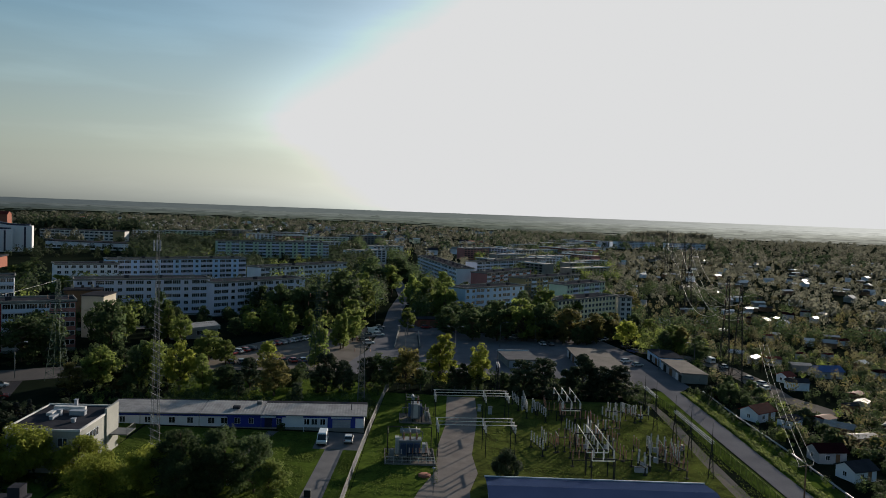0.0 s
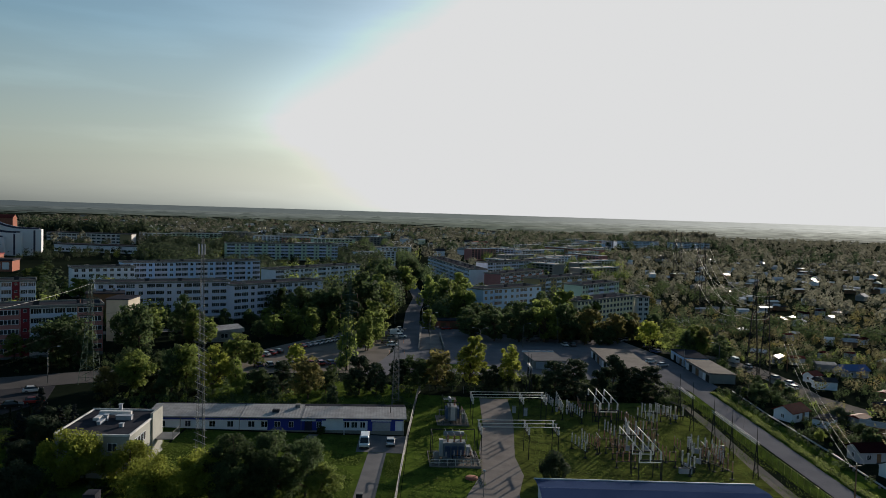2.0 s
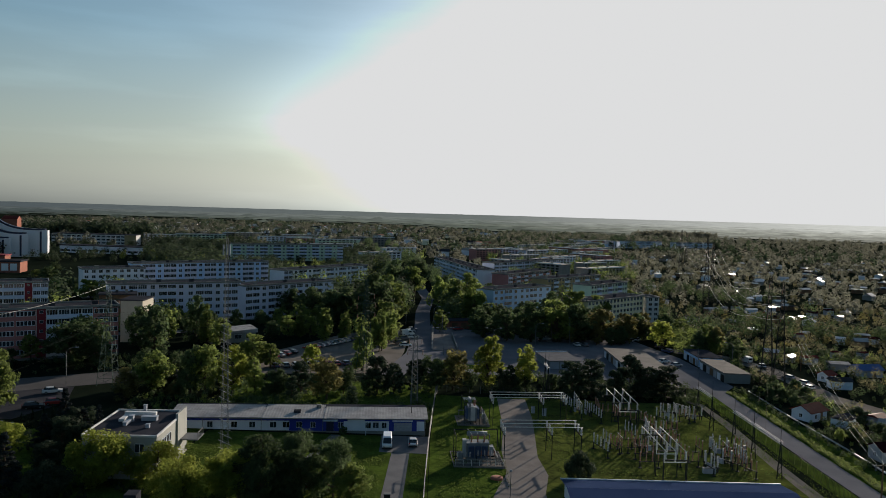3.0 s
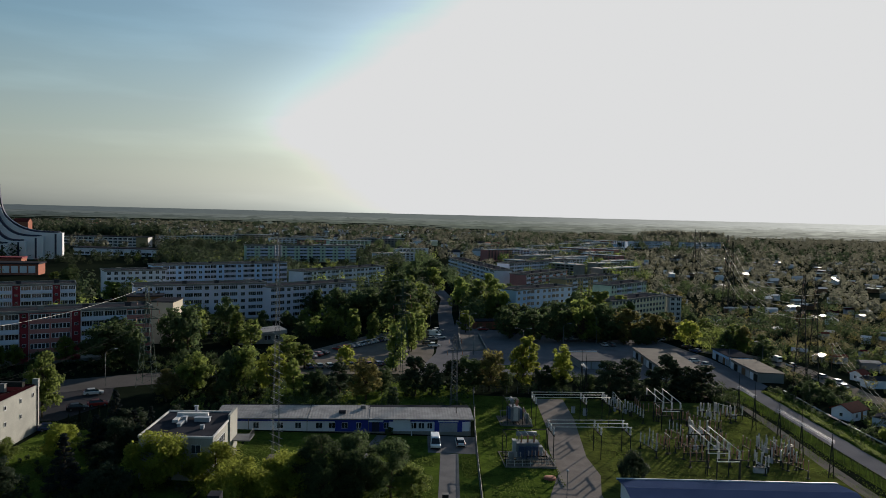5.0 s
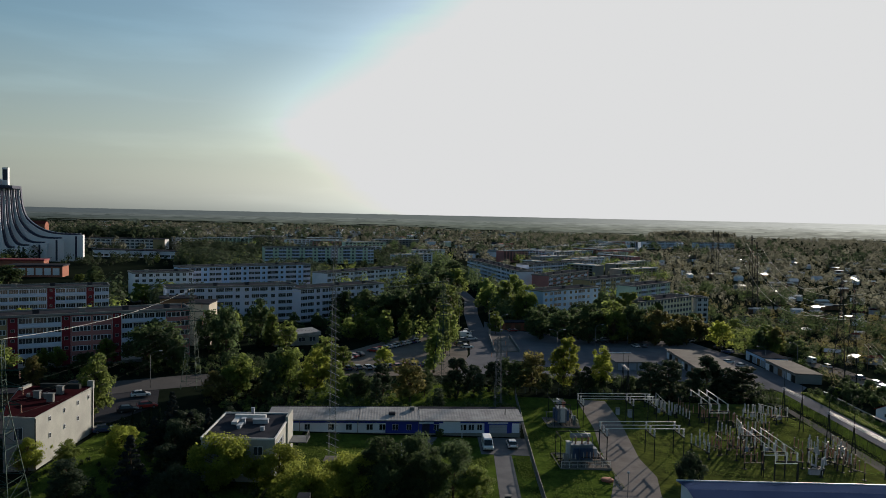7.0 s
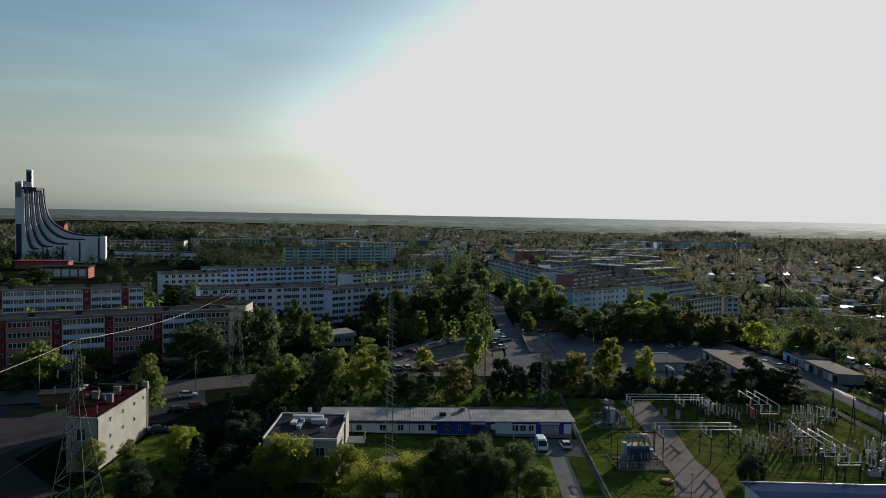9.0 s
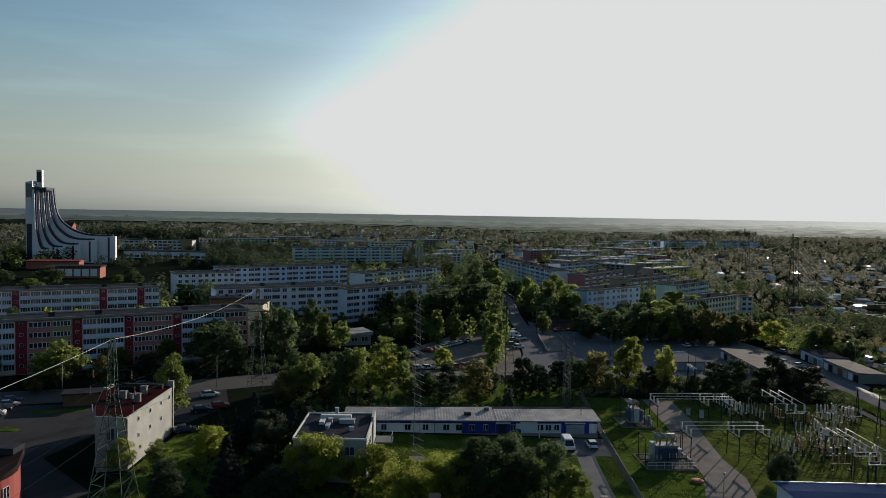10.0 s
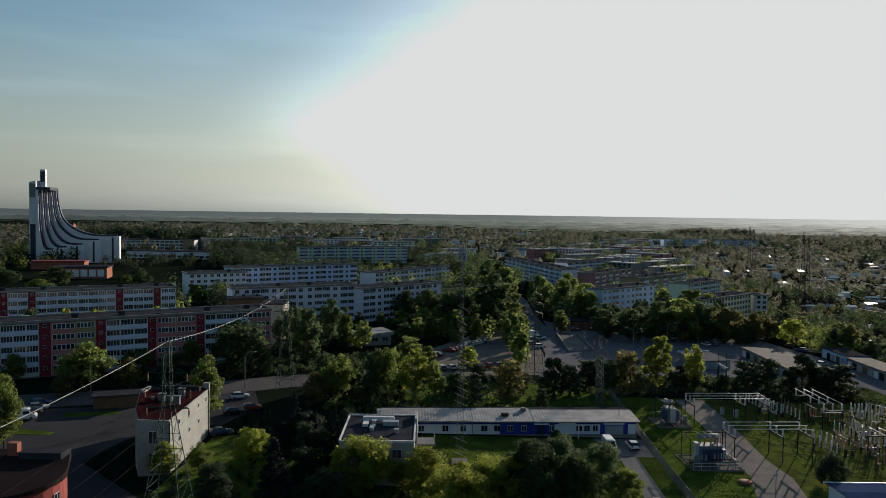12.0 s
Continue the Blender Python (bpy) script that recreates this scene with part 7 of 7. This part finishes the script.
radio_mast()
PYLON_GREEN = surface("green_painted_steel", (0.025, 0.065, 0.052), (0.016, 0.042, 0.034), 0.6, metal=0.2, scale=0.8, fine=8, bump=0)
ROW_WEST = [(-91, 15, 25.5), (-86.6, 94.5, 26.5), (-91.5, 179.5, 24.5), (-30, 191.5, 28)]
for x, y, h in ROW_WEST[1:]:
    pylon(x, y, h, 0 if y < 180 else 40, PYLON_GREEN, "green lattice power pylon among the trees", arms=((0.68, 2.7), (0.77, 2.9), (0.85, 2.5)), base=3.1 if y < 120 else 2.0, r=0.062)
pylon(-16.5, 174.5, 17, 10, GALV, "small grey lattice terminal pylon beside the substation", arms=((0.78, 1.8), (0.94, 1.5)), base=0.8)
for (xa, ya, ha), (xb, yb, hb) in zip(ROW_WEST, ROW_WEST[1:]):
    za, zb = height(xa) + ha, height(xb) + hb
    wire((xa, ya, za), (xb, yb, zb), 1.6, 0.026, ALU)
    for s in (-2.8, 2.8):
        for f in (0.68, 0.77):
            wire((xa + s, ya, height(xa) + ha * f - 1), (xb + s, yb, height(xb) + hb * f - 1), 2.2, 0.014, DARKSTEEL)
ROW_EAST = [(53.2, 147, 7.1), (87.4, 218.3, 32.9), (136, 403, 41.5), (200, 640, 42)]
for x, y, h in ROW_EAST[1:]:
    pylon(x, y, h, 60, DARKSTEEL, "dark lattice power pylon above the allotments", arms=((0.66, 4.2), (0.8, 5.0), (0.93, 3.6)), base=1.8, r=0.11)
ROW_GARDEN = [(92.5, 221, 31), (141, 408, 38), (207, 648, 40)]
for x, y, h in ROW_GARDEN:
    pylon(x, y, h, 60, DARKSTEEL, "second dark lattice pylon of the twin line", arms=((0.66, 3.6), (0.8, 4.4), (0.93, 3.2)), base=1.7, r=0.11)
for row in (ROW_EAST[1:], ROW_GARDEN):
    for (xa, ya, ha), (xb, yb, hb) in zip(row, row[1:]):
        for s, f in ((-4.5, 0.66), (4.5, 0.66), (4.8, 0.8), (-3.5, 0.93)) if row is not ROW_GARDEN else ((-4.8, 0.8), (3.5, 0.93)):
            wire((xa + s * 0.5, ya - s * 0.85, height(xa) + ha * f - 1), (xb + s * 0.5, yb - s * 0.85, height(xb) + hb * f - 1), 9.0, 0.045, ALU)
for s, f in ((-3, 0.66), (0, 0.8), (3, 0.93)):
    wire((53.2, 147 + s * 1.5, height(53) + 7.1), (87.4, 218.3 + s * 0.4, height(87) + 32.9 * f), 3.0, 0.012, DARKSTEEL)
    wire((92.5 + s * 0.5, 221, height(92) + 31 * f), (190 + s, 150, 20), 7.0, 0.025, GALV)


def line_pole(x, y, tall, turn, label):
    ob = thing("power_pole", at(x, y, 0, turn), label, "pole", "wooden line poles")
    part("pole", tubes(((0, 0, -0.5), (0, 0, tall), 0.16, 0.11), seg=8), TIMBER, ob)
    part("crossarm", boxes((-1.7, 1.7, -0.08, 0.08, tall - 0.3, tall - 0.14)), DARKSTEEL, ob)
    for s in (-1.6, 0, 1.6):
        bm = bmesh.new()
        insulator(bm, s, 0, tall - 0.14, 0.4, 0.07, 6)
        part("insulator", bm, PORCELAIN_W, ob)


line_pole(63.3, 121, 8.4, 20, "wooden line pole with three-wire crossarm")
line_pole(110, 243, 9, 20, "wooden line pole above the gardens")
for s in (-1.6, 0, 1.6):
    wire((63.3 + s, 121 + s * 0.4, height(63) + 8.7), (110 + s, 243 + s * 0.4, height(110) + 9.2), 2.0, 0.022, ALU)


def street_lamp(x, y, tall, turn, arms, label):
    ob = thing("street_lamp", at(x, y, 0, turn), label, "street lamp", "street lamps")
    part("pole", tubes(((0, 0, -0.5), (0, 0, tall), 0.11, 0.07), seg=8), GALV, ob)
    for s in ((-1, 1) if arms == 2 else (1,)):
        bm = bmesh.new()
        pts = [(0, tall), (s * 0.5, tall + 0.55), (s * 1.2, tall + 0.85), (s * 2.1, tall + 0.95)]
        for (xa, za), (xb, zb) in zip(pts, pts[1:]):
            tube(bm, (xa, 0, za), (xb, 0, zb), 0.05)
        part("arm", bm, GALV, ob)
        part("lamp_head", boxes((s * 2.0, s * 2.0 + s * 0.75, -0.15, 0.15, tall + 0.88, tall + 1.02)) if s > 0 else boxes((-2.75, -2.0, -0.15, 0.15, tall + 0.88, tall + 1.02)), GREYPAINT, ob)


for x, y, h, turn, arms in ((7.5, 243, 8.3, 0, 2), (-9.4, 268, 9, 15, 2), (-12.6, 285, 9, 30, 1), (-9, 240, 8, 200, 2), (73.2, 236, 7, 170, 1), (88.3, 246, 7, 150, 1), (32, 277, 9, 0, 1), (38, 272.5, 9, 90, 1), (-24, 300, 9, 0, 1), (-101, 178, 8, 20, 1), (-131, 163, 8, 20, 1), (24, 262, 8, 0, 1)):
    street_lamp(x, y, h, turn, arms, "grey street lamp with two curved arms" if arms == 2 else "grey street lamp with one curved arm")
ob = thing("yard_lamp", at(1.2, 119.8), "short grey yard lamp post on the concrete road", "lamp")
part("pole", tubes(((0, 0, -0.3), (0, 0, 4.3), 0.06)), GALV, ob)
part("lamp_head", lathe(bmesh.new(), [(0.1, 4.25), (0.24, 4.4), (0.24, 4.55), (0.06, 4.65)], 10), GREYPAINT, ob)
for x, y in ((-36.5, 127.5), (-25.5, 149.0)):
    ob = thing("flag_pole", at(x, y), "white painted pole on the lawn", "pole")
    part("pole", tubes(((0, 0, -0.3), (0, 0, 5.0 if x < -30 else 2.6), 0.09, 0.06)), FRAME, ob)
ob = thing("route_marker", at(-31.5, 117.0), "red and white striped marker board", "sign")
for i in range(4):
    part("stripe", boxes((-0.6, 0.6, -0.03, 0.03, 0.5 + i * 0.4, 0.9 + i * 0.4)), REDPAINT if i % 2 else FRAME, ob)
part("post", boxes((-0.05, 0.05, 0.03, 0.1, -0.3, 2.1)), GALV, ob)

# ---------------------------------------------------------------- vehicles
def car_paint(name, c):
    m, n, l, p = nodes_of(name)
    p.inputs["Base Color"].default_value = (*c, 1)
    p.inputs["Roughness"].default_value, p.inputs["Metallic"].default_value = 0.28, 0.2
    p.inputs["Coat Weight"].default_value, p.inputs["Coat Roughness"].default_value = 0.6, 0.08
    return m


PAINTS = [(car_paint("white_car_paint", (0.75, 0.75, 0.76)), "white"), (car_paint("silver_car_paint", (0.42, 0.43, 0.45)), "silver"), (car_paint("black_car_paint", (0.02, 0.02, 0.022)), "black"),
          (car_paint("dark_blue_car_paint", (0.03, 0.05, 0.16)), "dark blue"), (car_paint("red_car_paint", (0.34, 0.03, 0.025)), "red"), (car_paint("grey_car_paint", (0.16, 0.165, 0.17)), "grey")]
CARGLASS = surface("tinted_car_glass", (0.02, 0.024, 0.03), (0.015, 0.018, 0.022), 0.06, bump=0, spec=0.7)
LAMPGLASS = surface("clear_lamp_glass", (0.55, 0.55, 0.55), (0.5, 0.5, 0.5), 0.15, bump=0, spec=0.6)
TAILGLASS = surface("red_lamp_glass", (0.30, 0.02, 0.02), (0.25, 0.02, 0.02), 0.2, bump=0, spec=0.6)


def profile_body(bm, low, high, wide, inset):
    """A body from a side outline: low is the outline's list of (x, z), narrowed to the top by inset."""
    zs = [z for _, z in low]
    z0, z1 = min(zs), max(zs)
    sides = []
    for s in (-1, 1):
        sides.append([bm.verts.new((x, s * (wide / 2 - inset * max(0, (z - high) / max(z1 - high, 0.01))), z)) for x, z in low])
    n = len(low)
    bm.faces.new(sides[0])
    bm.faces.new(sides[1][::-1])
    for i in range(n):
        bm.faces.new((sides[0][(i + 1) % n], sides[0][i], sides[1][i], sides[1][(i + 1) % n]))
    bmesh.ops.recalc_face_normals(bm, faces=bm.faces[:])


def vehicle(m, paint, label, van=False):
    ob = thing("van" if van else "car", m, label, "van" if van else "car", "parked vehicles")
    if van:
        length, wide, tall = 5.0, 1.95, 2.25
        body = [(0, 0.35), (length, 0.35), (length, 0.95), (4.55, 1.15), (3.75, 2.1), (3.4, tall), (0.1, tall), (0, 2.1)]
        screen = [(4.5, 1.2), (3.8, 2.03), (3.72, 2.03), (4.42, 1.2)]
        side = [(2.6, 1.25), (4.2, 1.25), (3.65, 1.95), (2.6, 1.95)]
    else:
        length, wide, tall = 4.3, 1.76, 1.46
        body = [(0, 0.3), (length, 0.3), (length, 0.7), (3.3, 0.92), (0.35, 0.98), (0.0, 0.85)]
        screen = side = None
    bm = bmesh.new()
    profile_body(bm, body, 0.95, wide, 0.16 if van else 0.0)
    bmesh.ops.bevel(bm, geom=bm.edges[:], offset=0.06, segments=1, affect="EDGES")
    part("body", bm, paint, ob)
    if van:
        part("windscreen", boxes((3.95, 4.5, -0.8, 0.8, 1.2, 1.24)), CARGLASS, ob)
        bm = bmesh.new()
        v = [bm.verts.new(c) for c in ((4.57, -0.82, 1.17), (4.57, 0.82, 1.17), (3.83, 0.74, 2.06), (3.83, -0.74, 2.06), (4.5, -0.82, 1.13), (4.5, 0.82, 1.13), (3.76, 0.74, 2.02), (3.76, -0.74, 2.02))]
        for f in ((0, 1, 2, 3), (7, 6, 5, 4), (0, 4, 5, 1), (1, 5, 6, 2), (2, 6, 7, 3), (3, 7, 4, 0)):
            bm.faces.new([v[i] for i in f])
        part("windscreen", bm, CARGLASS, ob)
        for s in (-1, 1):
            part("side_window", boxes((2.7, 3.75, s * 0.93 - 0.03, s * 0.93 + 0.03, 1.3, 1.85)), CARGLASS, ob)
        part("rear_window", boxes((-0.03, 0.02, -0.7, 0.7, 1.3, 1.9)), CARGLASS, ob)
    else:
        bm = bmesh.new()
        profile_body(bm, [(0.3, 0.95), (3.25, 0.9), (2.45, tall), (0.85, tall), (0.42, 1.2)], 0.95, wide - 0.1, 0.2)
        part("glasshouse", bm, CARGLASS, ob, "dark tinted windows")
        bm = bmesh.new()
        profile_body(bm, [(0.75, tall - 0.05), (2.5, tall - 0.05), (2.35, tall + 0.03), (0.95, tall + 0.03)], 0.9, wide - 0.44, 0.0)
        part("roof", bm, paint, ob)
    for x in (0.85, length - 0.85):
        for s in (-1, 1):
            w = part("wheel", tubes(((x, s * (wide / 2 - 0.2), 0.32), (x, s * (wide / 2 + 0.01), 0.32), 0.32), seg=12), RUBBER, ob)
            part("rim", tubes(((x, s * (wide / 2), 0.32), (x, s * (wide / 2 + 0.025), 0.32), 0.19), seg=10), GALV, w)
    for s in (-1, 1):
        part("headlight", boxes((length - 0.12, length + 0.02, s * 0.65 - 0.16, s * 0.65 + 0.16, 0.62, 0.78)), LAMPGLASS, ob)
        part("tail_light", boxes((-0.02, 0.1, s * 0.7 - 0.1, s * 0.7 + 0.1, 0.75, 1.0)), TAILGLASS, ob)
    for x in (length - 0.1, -0.06):
        part("bumper", boxes((x, x + 0.16, -wide / 2 + 0.06, wide / 2 - 0.06, 0.32, 0.55)), RUBBER, ob)
    return ob


PROTO_CARS = {}


def park(x, y, turn, colour, van=False, lift=0.05):
    key = (colour, van)
    m = at(x, y, lift, turn)
    if key not in PROTO_CARS:
        paint, word = PAINTS[colour]
        PROTO_CARS[key] = vehicle(m, paint, f"{word} parked panel van" + " on tarmac" if van else f"{word} parked hatchback car on the tarmac", van)
    else:
        copy_thing(PROTO_CARS[key], m)


park(-20.8, 145.2, -87, 0, True)
park(-15.6, 142.3, 94, 0)
crng = random.Random(3)
for i in range(17):
    u = i / 16
    if i in (5, 6):
        continue
    park(-60 + 21.5 * u, 216 + 41 * u + 1.5 * math.sin(u * 3.1), 152 + crng.uniform(-3, 3), crng.choice((0, 1, 1, 2, 3, 5, 0, 4)))
for i in range(9):
    park(-56 + i * 2.7, 205.5 + i * 1.2, 118 + crng.uniform(-4, 4), crng.choice((0, 1, 2, 3, 5, 4)))
for x, y, turn, c, v in ((-24.8, 277, 20, 0, 0), (-23.6, 280, 20, 1, 0), (-24.5, 272.5, 20, 0, 1), (-25, 263, 20, 5, 0), (-22, 267.5, 20, 0, 0), (-24, 250, 20, 0, 0), (-26, 254, 20, 2, 0), (-23, 284, 20, 5, 0),
                         (40.9, 268.5, 100, 0, 0), (44, 269.5, 100, 5, 0), (27, 275.5, 10, 2, 0), (29.5, 281, 10, 1, 0), (64, 285, 60, 1, 0), (67, 288, 60, 0, 0), (71, 274, 40, 2, 0), (74, 265, 120, 3, 0), (63.5, 245, 30, 0, 0), (65.8, 239.6, 30, 1, 0),
                         (97, 252, 100, 0, 1), (98.5, 244, 100, 1, 0), (100, 227, 110, 5, 0), (101, 220, 110, 1, 0), (96.2, 214.4, 100, 0, 0), (99.2, 213.6, 100, 0, 0), (58, 282, 80, 2, 0), (61, 283, 80, 1, 0), (-5, 292, 20, 4, 0), (5, 285, 20, 3, 0)):
    park(x, y, turn, c, bool(v))
for x, y, turn, c, v in ((-101.5, 168, 28, 0, 0), (-98.8, 155.0, 28, 2, 0), (-96.2, 158.8, 28, 4, 0), (-97, 140.5, 30, 3, 0), (-139, 146, 20, 0, 1), (-139.5, 150.2, 20, 2, 0), (-140, 153.6, 20, 1, 0), (-141.5, 157, 20, 3, 0), (-120, 175, 30, 2, 0), (-143, 142.5, 15, 5, 0), (-116, 168, 30, 1, 0)):
    park(x, y, turn, c, bool(v))


# ---------------------------------------------------------------- low kiosk and roof in the foreground
ob = thing("bus_kiosk", at(-127, 156, 0, 20), "low brown kiosk with a flat roof in the yard", "kiosk")
part("wall", boxes((0, 9, 0, 4, -0.5, 2.6)), TIMBER, ob)
part("roof", boxes((-0.4, 9.4, -0.6, 4.4, 2.6, 2.85)), BITUMEN, ob)
ob = thing("stair_tower", pose(-52, 70.5, height(-48), 0, 0, 3), "grey roof of a house below the shrubs", "house")
part("wall", boxes((0, 9, 0, 9, -1, 12.3)), GREYWALL, ob)
part("roof", boxes((-0.3, 9.3, -0.3, 9.3, 12.3, 12.6)), BITUMEN, ob)
part("chimney", boxes((7.6, 8.9, 7.4, 9.0, 12.55, 13.9)), BITUMEN, ob)
